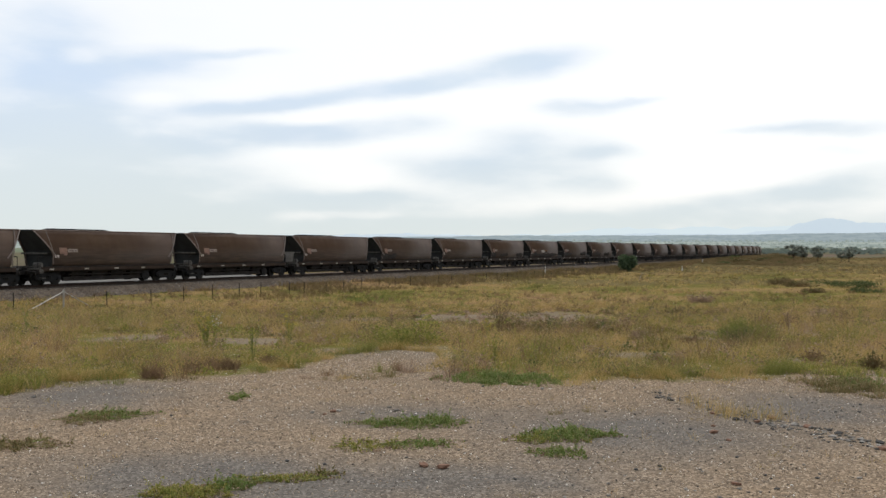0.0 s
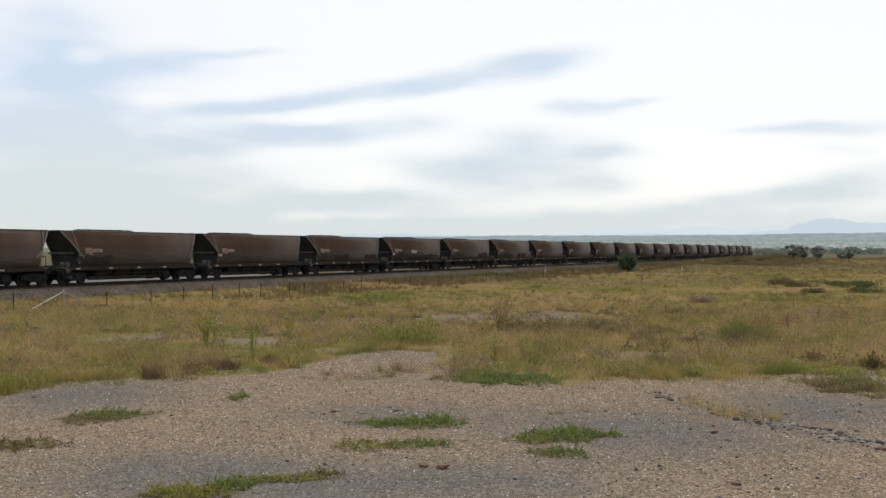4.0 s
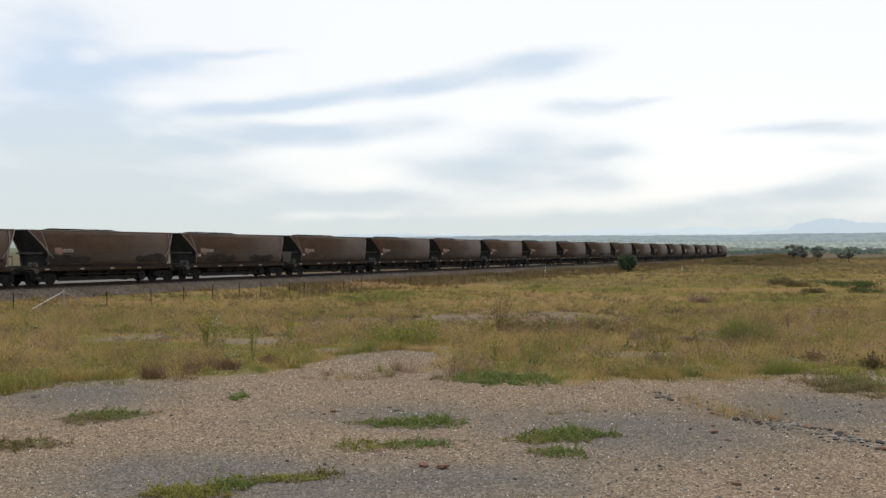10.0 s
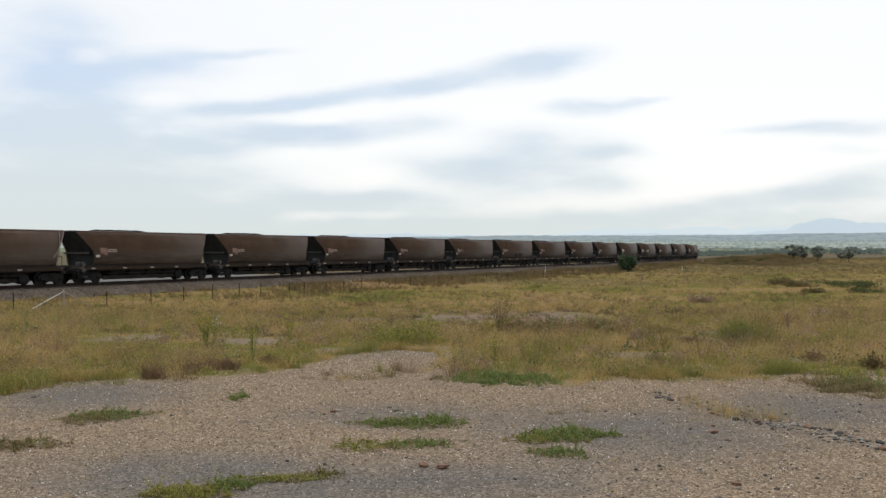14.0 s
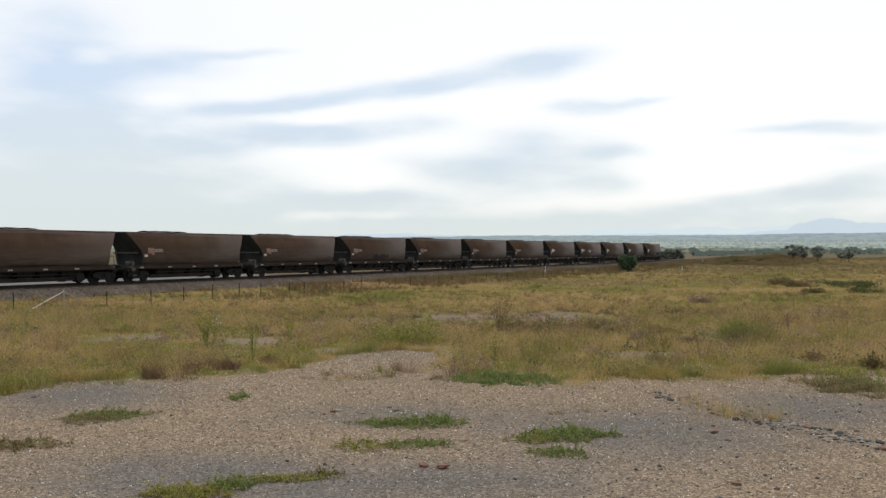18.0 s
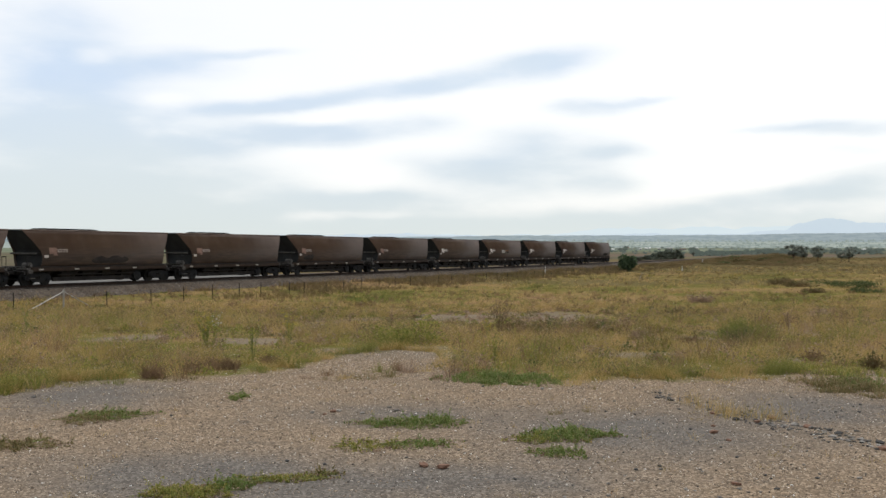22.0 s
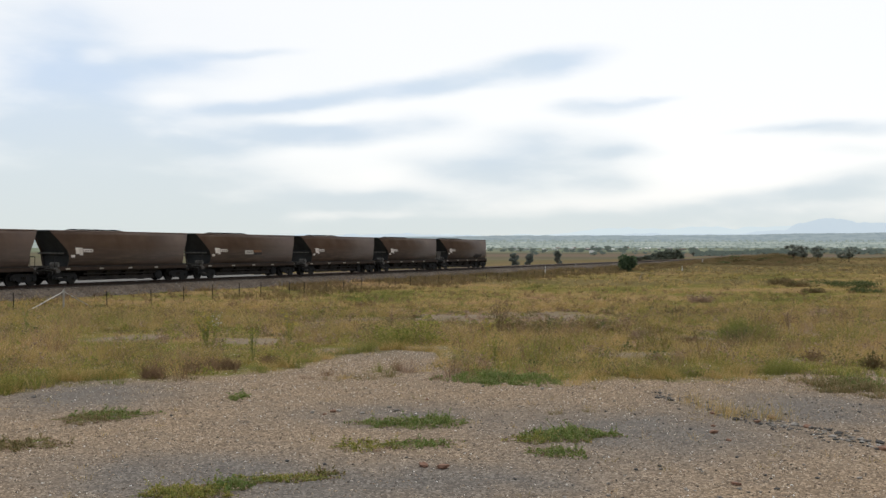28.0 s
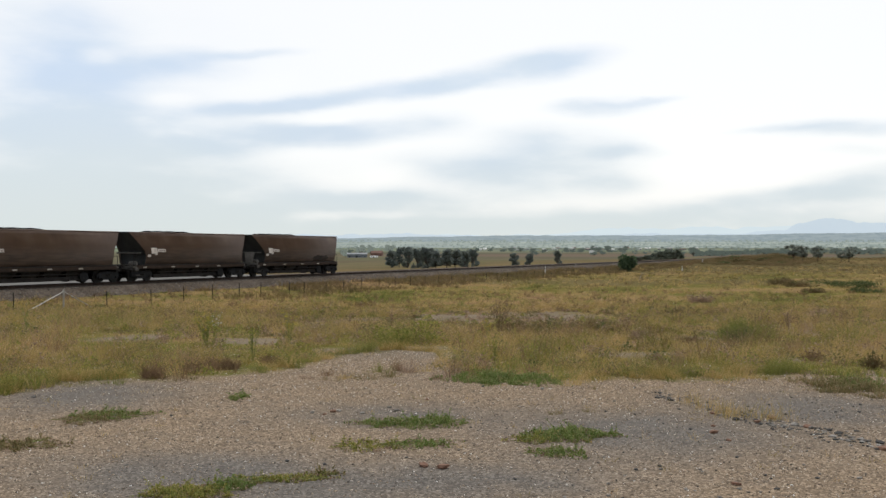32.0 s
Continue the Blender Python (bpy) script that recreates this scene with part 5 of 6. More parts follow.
def shrub(x, y, w, h, leaves, leaf_mat, stem_mat, name, label, category, seed, size=0.035, flat=0.0, group="", dome=0.55, long=1.6):
    """A rounded bush: several stems and a ragged crown of leaves down to the ground."""
    rng = np.random.default_rng(seed)
    t = new(name)
    t.matrix_basis = pose(x, y, float(land(x, y)))
    b = bms()
    for i in range(9):
        a, r = rng.uniform(0, 6.283), rng.uniform(0.2, 0.8) * w / 2
        rod(b, (0.1 * r * math.cos(a), 0.1 * r * math.sin(a), -0.02), (r * math.cos(a), r * math.sin(a), h * rng.uniform(0.5, 0.95)), 0.012 * h + 0.004, 5, 0.004)
    stuffed("stem", b, stem_mat, t)
    n = leaves
    lob = rng.normal(size=(7, 3)) * np.array([w * 0.22, w * 0.22, h * 0.14]) + np.array([0, 0, h * 0.5])
    pick = rng.integers(0, 7, n)
    d = rng.normal(size=(n, 3))
    d /= np.linalg.norm(d, axis=1)[:, None]
    d *= rng.random((n, 1)) ** dome
    c = lob[pick] + d * np.array([w * 0.3, w * 0.3, h * 0.42])
    c[:, 2] = np.clip(c[:, 2], 0.02, h * 1.05)
    stuffed("foliage", leaf_cloud("foliage", c, rng.uniform(0.6, 1.3, n) * size, leaf_mat, rng, flat, long), leaf_mat, t)
    return tagged(t, label, category, group)


shrub(31.03, 169.11, 3.1, 3.0, 1700, M_BUSH, M_BARK, "round_bush", "round dense dark green bush beside the track", "bush", 21, 0.14)
splayed_clump(6.38, 21.03, 1.35, 0.72, 1500, M_GREENGRASS, "paddock_shrub", "rounded olive shrub with dark base in the grass", 22, "paddock shrubs", 0.005)
# smaller, darker clump at the foot of the same shrub
splayed_clump(6.12, 20.38, 0.8, 0.5, 800, M_SHRUB, "paddock_shrub", "dark lower growth of a paddock shrub", 25, "paddock shrubs", 0.005)
shrub(-0.76, 19.38, 1.2, 0.4, 1100, M_WEED_YELLOW, M_STEM, "paddock_shrub", "bushy brown and olive weed clump in the dry grass", "bush", 26, 0.014, 0.0, "paddock shrubs", long=2.4)
splayed_clump(-0.78, 19.13, 1.2, 0.52, 520, M_GREENGRASS, "paddock_shrub", "bushy olive green weed clump in the dry grass", 23, "paddock shrubs", 0.005)
splayed_clump(-0.48, 20.28, 0.9, 0.5, 380, M_GREENGRASS, "paddock_shrub", "bushy dark green weed clump in the dry grass", 24, "paddock shrubs", 0.005)
for i, (x, y, w, h) in enumerate([(37.51, 109.86, 3.12, 1.06), (37.05, 103.86, 2.71, 0.77), (33.23, 89.16, 2.03, 0.51)]):
    splayed_clump(x, y, w, h, 620, M_SCRUB, "thorn_bush", "brown leafless thorny thicket in the paddock", 30 + i, "brown thickets", 0.03)
for i, (x, y, w, h) in enumerate([(42.06, 104.86, 4.17, 0.66), (43.02, 100.16, 3.98, 0.74), (37.09, 88.11, 2.50, 0.35)]):
    shrub(x, y, w, h, 1100, M_SHRUB, M_STEM, "low_bush", "low dark green spreading bush in the paddock", "bush", 40 + i, 0.05, group="low green bushes")
for i in range(16):
    y = 235 + 5.6 * i + _r.uniform(-6, 6)
    shrub(_r.uniform(0.272, 0.35) * y, y, _r.uniform(1.6, 3.4), _r.uniform(0.5, 1.0), 260, M_SCRUB if i % 2 else M_SHRUB, M_STEM, "bank_bush", "low dark bush on the grassy bank", "bush", 660 + i, 0.1, group="bushes on the bank")
for i, (x, y, w, h) in enumerate([(1.72, 27.33, 0.78, 0.28), (2.34, 26.38, 0.84, 0.30), (3.21, 28.13, 0.80, 0.29), (4.12, 29.48, 0.84, 0.27), (4.58, 27.68, 0.57, 0.22), (5.99, 13.83, 0.35, 0.31), (5.72, 15.33, 0.35, 0.21), (4.41, 22.43, 0.51, 0.33), (4.06, 23.73, 0.46, 0.32), (2.83, 28.33, 0.97, 0.32), (3.66, 29.18, 0.73, 0.27), (2.15, 27.83, 0.63, 0.35), (5.18, 20.68, 0.59, 0.19), (19.21, 74.16, 1.94, 0.84), (11.84, 50.06, 1.71, 0.57), (-5.36, 65.46, 1.26, 0.52), (17.60, 45.82, 1.56, 0.57)]):
    splayed_clump(x, y, w, h, 380, (M_BROWNGRASS, M_DRYLEAF, M_SCRUB)[i % 3], "dry_weed_clump", "dead brown weed clump standing in dry grass", 50 + i, "dry weed clumps", 0.002 + 0.0003 * y)
for i, (x, y, w, h) in enumerate([(-3.68, 12.63, 0.30, 0.22), (-3.35, 13.33, 0.20, 0.17), (-3.15, 13.73, 0.34, 0.19), (-2.96, 13.83, 0.24, 0.17), (-2.57, 14.78, 0.25, 0.15), (-0.95, 12.48, 0.28, 0.18), (-0.47, 13.38, 0.26, 0.32), (-0.68, 12.78, 0.22, 0.19), (0.08, 12.78, 0.29, 0.26), (0.31, 13.08, 0.25, 0.24), (-0.09, 12.48, 0.16, 0.10), (6.28, 14.33, 0.33, 0.36)]):
    splayed_clump(x, y, w * (1.35 if i < 5 else 1.7), h * (1.3 if i < 5 else 1.15), 680 if i < 5 else 110, M_WEED_DULL if i in (5, 7) else M_BROWNGRASS if i < 5 or i % 2 else M_DRYLEAF, "dry_weed_tuft", "pinkish brown dried weed tuft at the gravel edge", 80 + i, "dry tufts along the gravel edge", 0.0035 if i < 5 else 0.0026)

# the dark weedy lip of the ditch
_d = random.Random(17)
for i in range(22):
    u = 0.056 + 0.122 * i / 21 + _d.uniform(-0.004, 0.004)
    y = 25.4 + _d.uniform(-0.5, 1.4)
    splayed_clump(u * y, y, _d.uniform(0.5, 0.95), _d.uniform(0.2, 0.42), 420, (M_SCRUB, M_BROWNGRASS, M_SHRUB, M_BROWNGRASS)[i % 4], "ditch_weed", "dead brown weeds on the lip of a ditch", 600 + i, "weeds along the ditch", 0.0075)
# wispy weeds where the gravel runs into the grass
for i, (x, y, w, h) in enumerate([(-1.5, 12.9, 0.34, 0.16), (-1.25, 12.6, 0.3, 0.12), (-1.72, 12.5, 0.26, 0.1), (-0.85, 13.4, 0.4, 0.24), (-0.62, 13.6, 0.3, 0.3), (-0.25, 13.5, 0.4, 0.2), (0.2, 13.4, 0.36, 0.3), (0.42, 13.3, 0.3, 0.34), (0.62, 13.5, 0.36, 0.3), (-0.05, 14.2, 0.4, 0.26), (0.5, 14.4, 0.5, 0.36), (0.95, 14.0, 0.5, 0.34), (1.2, 13.3, 0.4, 0.3)]):
    splayed_clump(x, y, w, h, 90, (M_BROWNGRASS, M_GRASS, M_DRYLEAF, M_GREENGRASS)[i % 4], "wispy_weed", "thin wispy dry weed at the gravel edge", 640 + i, "wispy weeds at the gravel edge", 0.0028, M_SEED if i % 2 else None)


def tall_weed(x, y, h, stems, spread, leaf_mat, stem_mat, name, label, seed, flower=None, leaves=120, group="tall weeds"):
    """Upright branching stalks with small leaves and flower heads."""
    rng = np.random.default_rng(seed)
    t = new(name)
    t.matrix_basis = pose(x, y, float(land(x, y)))
    cs, heads = [], []
    for i in range(stems):
        b = bms()
        a, r = rng.uniform(0, 6.283), spread * rng.uniform(0.2, 1)
        tip = Vector((math.cos(a) * r, math.sin(a) * r, h * rng.uniform(0.7, 1.0)))
        mid = Vector((tip.x * 0.35, tip.y * 0.35, tip.z * 0.5))
        rod(b, (tip.x * 0.1, tip.y * 0.1, -0.02), mid, 0.007, 5, 0.005)
        rod(b, mid, tip, 0.005, 5, 0.003)
        heads.append(tip)
        for k in range(4):
            p = mid.lerp(tip, rng.uniform(-0.4, 0.9))
            q = p + Vector((rng.uniform(-0.09, 0.09), rng.uniform(-0.09, 0.09), rng.uniform(0.05, 0.14))) * (h / 0.6)
            rod(b, p, q, 0.0035, 4, 0.002)
            heads.append(q)
        part("stalk", b, stem_mat, t)
        for k in range(leaves // stems):
            cs.append(np.array(mid.lerp(tip, rng.uniform(-0.9, 0.9))) + rng.normal(size=3) * 0.028 * (h / 0.6))
    stuffed("foliage", leaf_cloud("foliage", np.array(cs), rng.uniform(0.005, 0.013, len(cs)), leaf_mat, rng), leaf_mat, t)
    if flower:
        c = np.repeat(np.array([tuple(p) for p in heads]), 4, 0) + rng.normal(size=(len(heads) * 4, 3)) * 0.012
        stuffed("flower_head", leaf_cloud("flower_head", c, rng.uniform(0.008, 0.016, len(c)), flower, rng, 0, 1.0), flower, t)
    return tagged(t, label, "weed", group)


YEL = "tall green weed with small yellow flowers in the grass"
tall_weed(-4.35, 18.28, 0.6, 8, 0.26, M_WEED_YELLOW, M_GSTEM, "flowering_weed", YEL, 101, M_PETAL, 300)
tall_weed(-4.31, 18.78, 0.55, 2, 0.16, M_WEED_YELLOW, M_GSTEM, "flowering_weed", "tall weed with white seed heads in the grass", 102, M_WHITEPETAL, 160)
tall_weed(-2.88, 15.03, 0.62, 4, 0.15, M_WEED_YELLOW, M_GSTEM, "tall_weed", "single tall green branching weed by the gravel", 103, None, 160)
tall_weed(-2.88, 18.63, 0.62, 5, 0.25, M_WEED_YELLOW, M_GSTEM, "flowering_weed", YEL, 104, M_PETAL, 140)
tall_weed(1.29, 22.63, 1.0, 9, 0.36, M_WEED_DULL, M_STEM, "dry_stalks", "tall dry branching stalks with dark heads in the grass", 105, M_DRYHEAD, 260)
tall_weed(0.97, 21.83, 0.4, 4, 0.16, M_WEED_YELLOW, M_GSTEM, "flowering_weed", YEL, 106, M_PETAL, 90)
tall_weed(0.74, 14.23, 0.5, 3, 0.07, M_WEED_YELLOW, M_GSTEM, "tall_weed", "slender green weed growing in dry grass", 107, None, 110)
tall_weed(-9.74, 23.28, 0.6, 4, 0.14, M_WEED, M_GSTEM, "tall_weed", "slender green weed growing in dry grass", 108, None, 110)
tall_weed(-2.71, 29.13, 0.5, 4, 0.2, M_DRYLEAF, M_STEM, "dry_stalks", "tall dry branching stalks standing in the grass", 109, M_DRYLEAF, 60)
tall_weed(-1.28, 23.88, 0.6, 3, 0.1, M_DRYLEAF, M_STEM, "dry_stalks", "tall dry branching stalks standing in the grass", 110, M_DRYLEAF, 60)
tall_weed(4.18, 22.58, 0.5, 5, 0.2, M_WEED_DULL, M_STEM, "dry_stalks", "tall dry branching stalks standing in the grass", 111, M_DRYLEAF, 60)
tall_weed(8.40, 24.18, 0.6, 4, 0.2, M_DRYLEAF, M_STEM, "dry_stalks", "tall dry branching stalks standing in the grass", 112, M_DRYLEAF, 60)
tall_weed(16.62, 39.62, 0.7, 3, 0.1, M_WEED, M_GSTEM, "tall_weed", "slender green weed growing in dry grass", 113, None, 110)
tall_weed(14.03, 49.27, 0.7, 4, 0.2, M_DRYLEAF, M_STEM, "dry_stalks", "tall dry branching stalks standing in the grass", 114, M_DRYLEAF, 60)
for i, (x, y) in enumerate([(1.06, 9.63), (1.13, 9.68), (1.44, 9.78), (1.74, 11.43), (-1.48, 12.43), (-1.28, 12.23)]):
    splayed_clump(x, y, 0.16, 0.10, 45, M_WEED_DULL, "small_dry_weed", "small thin dry weed in the gravel", 120 + i, "small weeds in the gravel", 0.002)


def lumps(x, y, s, seed):
    """Cheap smooth noise for arrays, 0 to 1."""
    r = np.random.default_rng(seed)
    out = np.zeros_like(x)
    for k in range(7):
        a, f, p = r.random() * 6.283, (0.6 + 1.2 * r.random()) / s, r.random() * 6.283
        out += np.sin((x * np.cos(a) + y * np.sin(a)) * f * 6.283 + p + 1.5 * np.sin((x * np.sin(a) - y * np.cos(a)) * f * 4 + p))
    return np.clip(0.5 + out / 7, 0, 1)


def mat_blades(name, c, ln, width, rng, material):
    """Short arching blades from the points c."""
    n = len(c)
    a, s = rng.random(n) * 6.283, rng.random(n) * 6.283
    way = np.stack([np.cos(a), np.sin(a), 0 * a], 1) * (ln * rng.uniform(0.3, 1.1, n))[:, None]
    side = np.stack([np.cos(s), np.sin(s), 0 * s], 1) * (width * rng.uniform(0.6, 1.4, n))[:, None]
    z = np.array([0, 0, 1.0])
    mid, tip = c + way * 0.4 + z * (ln * 0.7)[:, None], c + way + z * (ln * rng.uniform(0.45, 1.0, n))[:, None]
    v = np.stack([c - side, c + side, mid - side, mid + side, tip], 1)
    k = (np.arange(n) * 5)[:, None]
    f = np.concatenate([k + np.array([[0, 1, 3]]), k + np.array([[0, 3, 2]]), k + np.array([[2, 3, 4]])], 0)
    return tri_mesh(name, v.reshape(-1, 3), f, material)


def weed_patch(x, y, w, d, h, n, material, label, seed, size=0.011, group="weed mats in the gravel"):
    """A low dense mat of fine blades with a drying fringe and creeping runners."""
    rng = np.random.default_rng(seed)
    t = new("weed_mat")
    t.matrix_basis = pose(x, y, float(land(x, y)))
    m = 4 * n
    a = rng.random(m) * 6.283
    rim = 0.78 + 0.16 * np.sin(2 * a + seed) + 0.14 * np.sin(5 * a + 2 * seed)
    r = rng.random(m) ** 0.5 * 1.25
    c = np.stack([np.cos(a) * r * rim * w * 0.6, np.sin(a) * r * rim * d * 0.6, np.full(m, -0.003)], 1)
    lump = lumps(c[:, 0], c[:, 1] * w / d, max(0.16, w * 0.3), seed) * 0.6 + lumps(c[:, 0], c[:, 1] * w / d, max(0.06, w * 0.1), seed + 50) * 0.4
    lump = np.clip((lump - 0.28) / 0.44, 0, 1)
    keep = np.nonzero(lump + 0.3 * (rng.random(m) - 0.3) > 0.2 + 0.55 * r ** 1.8)[0][:int(n * 0.5)]
    c, r, lump = c[keep], r[keep], lump[keep]
    n = len(keep)
    tall = 0.85 * h * np.maximum(0.25, 1.1 - 0.6 * r) * (0.12 + 1.3 * lump ** 1.6) * rng.uniform(0.5, 1.1, n)
    dry = lumps(c[:, 0], c[:, 1] * w / d, max(0.1, w * 0.22), seed + 9) + 0.5 * (rng.random(n) - 0.5) > (0.74 if material == M_WEED else 0.6)
    stuffed("foliage", mat_blades("foliage", c[~dry], tall[~dry], size * 0.5, rng, material), material, t)
    stuffed("dry_foliage", mat_blades("dry_foliage", c[dry], tall[dry] * 0.7, size * 0.45, rng, M_WEED_DULL), M_WEED_DULL, t)
    k = (rng.random(n) < 0.4) & ~dry
    cc = c[k] + np.stack([0 * tall[k], 0 * tall[k], tall[k] * rng.random(int(k.sum())) + 0.004], 1)
    stuffed("leaf", leaf_cloud("leaf", cc, rng.uniform(0.5, 1.2, len(cc)) * size, material, rng, 0.35, 2.0), material, t)
    # sprigs that stand over the mat
    b, cs = bms(), []
    for j in rng.integers(0, n, 9 + n // 160):
        p = Vector(c[j])
        q = p + Vector((rng.normal() * 0.4, rng.normal() * 0.4, 1.0)) * h * rng.uniform(0.7, 1.5)
        rod(b, p, q, 0.0022, 4, 0.001)
        for i in range(16):
            cs.append(np.array(p.lerp(q, 0.25 + 0.75 * rng.random())) + rng.normal(size=3) * 0.007)
    stuffed("sprig", b, M_GSTEM, t)
    stuffed("sprig_leaf", leaf_cloud("sprig_leaf", np.array(cs), rng.uniform(0.5, 1.2, len(cs)) * size, material, rng, 0.0, 1.8), material, t)
    e = n // 6
    a = rng.random(e) * 6.283
    rim = 0.72 + 0.2 * np.sin(2 * a + seed) + 0.13 * np.sin(5 * a + 2 * seed)
    q = rng.uniform(0.85, 1.2, e) * rim
    c = np.stack([np.cos(a) * q * w * 0.62, np.sin(a) * q * d * 0.62, np.full(e, -0.002)], 1)
    stuffed("dry_fringe", mat_blades("dry_fringe", c, np.full(e, 0.022) * rng.uniform(0.5, 1.5, e), size * 0.5, rng, M_DRYLEAF), M_DRYLEAF, t)
    b = bms()
    for i in range(16):
        g, q = rng.uniform(0, 6.283), rng.uniform(0.8, 1.35)
        rod(b, (math.cos(g) * 0.2 * w, math.sin(g) * 0.2 * d, 0.004), (math.cos(g) * q * 0.5 * w, math.sin(g) * q * 0.5 * d, 0.012), 0.003, 4, 0.0015)
    stuffed("runner", b, M_GSTEM, t)
    return tagged(t, label, "weed", group)


MAT_G, MAT_B, MAT_Y = "low mat of bright green weed spreading on gravel", "low mat of brownish weed drying on gravel", "yellow-green creeping weed on the gravel edge"
MATS = [
        ((-3.30, 9.43, 0.33, 0.25), 0.045, 3200, M_WEED_DULL, MAT_B), ((-3.21, 9.58, 0.36, 0.20), 0.06, 2400, M_WEED, MAT_G), ((-3.53, 8.18, 0.33, 0.25), 0.05, 3600, M_WEED_DULL, MAT_B),
        ((-2.20, 10.73, 0.10, 0.22), 0.05, 900, M_WEED, MAT_G), ((-0.44, 9.13, 0.33, 0.20), 0.06, 3200, M_WEED, MAT_G), ((-0.08, 9.23, 0.29, 0.20), 0.07, 2800, M_WEED, MAT_G),
        ((-0.62, 8.18, 0.31, 0.18), 0.04, 2200, M_WEED_YELLOW, MAT_Y), ((-0.18, 8.23, 0.28, 0.17), 0.04, 2000, M_WEED, MAT_G), ((1.05, 8.58, 0.32, 0.28), 0.085, 5000, M_WEED, MAT_G), ((0.77, 8.43, 0.20, 0.17), 0.05, 1600, M_WEED_YELLOW, MAT_Y), ((1.33, 8.63, 0.21, 0.10), 0.04, 900, M_WEED, MAT_G),
        ]
MATS_EDGE = [
        ((0.92, 7.88, 0.22, 0.15), 0.05, 1900, M_WEED, MAT_G), ((-1.71, 6.63, 0.32, 0.15), 0.07, 4200, M_WEED_YELLOW, MAT_Y), ((-1.47, 6.83, 0.19, 0.13), 0.06, 2400, M_WEED, MAT_G), ((-1.14, 7.03, 0.32, 0.10), 0.045, 2400, M_WEED_YELLOW, MAT_Y), ((-0.88, 7.18, 0.12, 0.08), 0.04, 800, M_WEED_DULL, MAT_B),
        ((0.74, 12.33, 0.60, 0.62), 0.12, 11000, M_WEED, MAT_G), ((5.29, 13.08, 0.74, 0.92), 0.12, 6000, M_WEED_YELLOW, MAT_Y), ((4.73, 11.43, 0.55, 0.62), 0.14, 6000, M_WEED_DULL, MAT_B), ((4.95, 11.75, 0.34, 0.36), 0.10, 3600, M_WEED, MAT_G), ((-5.00, 11.43, 0.32, 0.62), 0.20, 4000, M_WEED_YELLOW, MAT_Y)]
for i, (g, h, n, m, lab) in enumerate(MATS + MATS_EDGE):
    weed_patch(g[0], g[1], g[2] * 2, max(g[3] * 2.2, 0.16), h, n, m, lab, 200 + i, 0.0042 + 0.00015 * g[1])

# ---------------------------------------------------------------- the grass


def sample(n, y0, y1, rng, power=1.0):
    """Places in the wedge of paddock before the yard, even over the ground for power 1."""
    t = rng.random(n) ** power
    y = np.sqrt(y0 * y0 + (y1 * y1 - y0 * y0) * t)
    x = y * rng.uniform(-0.50, 0.50, n)
    return x, y


def keep_field(x, y, rng):
    edge = np.interp(x / y, EDGE_U, EDGE_Y) + 0.5 * (lumps(x, y, 1.3, 4) - 0.5) * 2
    p = smoothstep(-0.1, 1.0, y - edge)
    for bx, by, hw, hd in BARE:
        p = p * (1 - 0.86 * np.exp(-(((x - bx) / hw) ** 2 + ((y - by) / hd) ** 2) ** 2))
    p = p * (0.35 + 0.65 * smoothstep(0.3, 0.55, lumps(x, y, 2.6, 8)))
    v = (x - TX) * NX + (y - TY) * NY
    a = (x - TX) * UX + (y - TY) * UY
    p = p * (v - bend(a) < -3.3)
    return rng.random(len(x)) < p


def tufts(x, y, per, spread, rng):
    """Blade places round tuft centres, with the way each blade leans."""
    n = len(x)
    a, q = rng.random(n * per) * 6.283, rng.random(n * per) ** 0.7
    dx, dy = np.cos(a) * q * np.repeat(spread, per), np.sin(a) * q * np.repeat(spread, per)
    return np.repeat(x, per) + dx, np.repeat(y, per) + dy, a, q


def blades(name, x, y, height, width, rng, material, lean=0.35, way=None, out=None, per=14):
    """Bent tapering blades, one mesh."""
    n = len(x)
    z = land(x, y) - 0.02
    root = np.stack([x, y, z], 1)
    a = rng.random(n) * 6.283
    side = np.stack([np.cos(a), np.sin(a), np.zeros(n)], 1) * (width / 2)[:, None]
    b = rng.random(n) * 6.283 if way is None else way + rng.normal(size=n) * 0.5
    reach = rng.random(n) if out is None else 0.25 + out * rng.uniform(0.5, 1.3, n)
    bend_v = np.stack([np.cos(b), np.sin(b), np.zeros(n)], 1) * (height * lean * reach)[:, None]
    mid = root + bend_v * 0.35 + np.array([0, 0, 1]) * (height * 0.55)[:, None]
    tip = root + bend_v * 1.25 + np.array([0, 0, 1]) * height[:, None]
    v = np.stack([root - side, root + side, mid - side * 0.75, mid + side * 0.75, tip], 1)
    k = (np.arange(n) * 5)[:, None]
    f = np.concatenate([k + np.array([[0, 1, 3]]), k + np.array([[0, 3, 2]]), k + np.array([[2, 3, 4]])], 0)
    me = tri_mesh(name, v.reshape(-1, 3), f, material)
    tone = np.repeat(rng.random(-(-n // per)), per)[:n]
    me.attributes.new("tuft", "FLOAT", "POINT").data.foreach_set("value", np.ascontiguousarray(np.repeat(tone, 5), np.float32))
    return new(name, me), tip


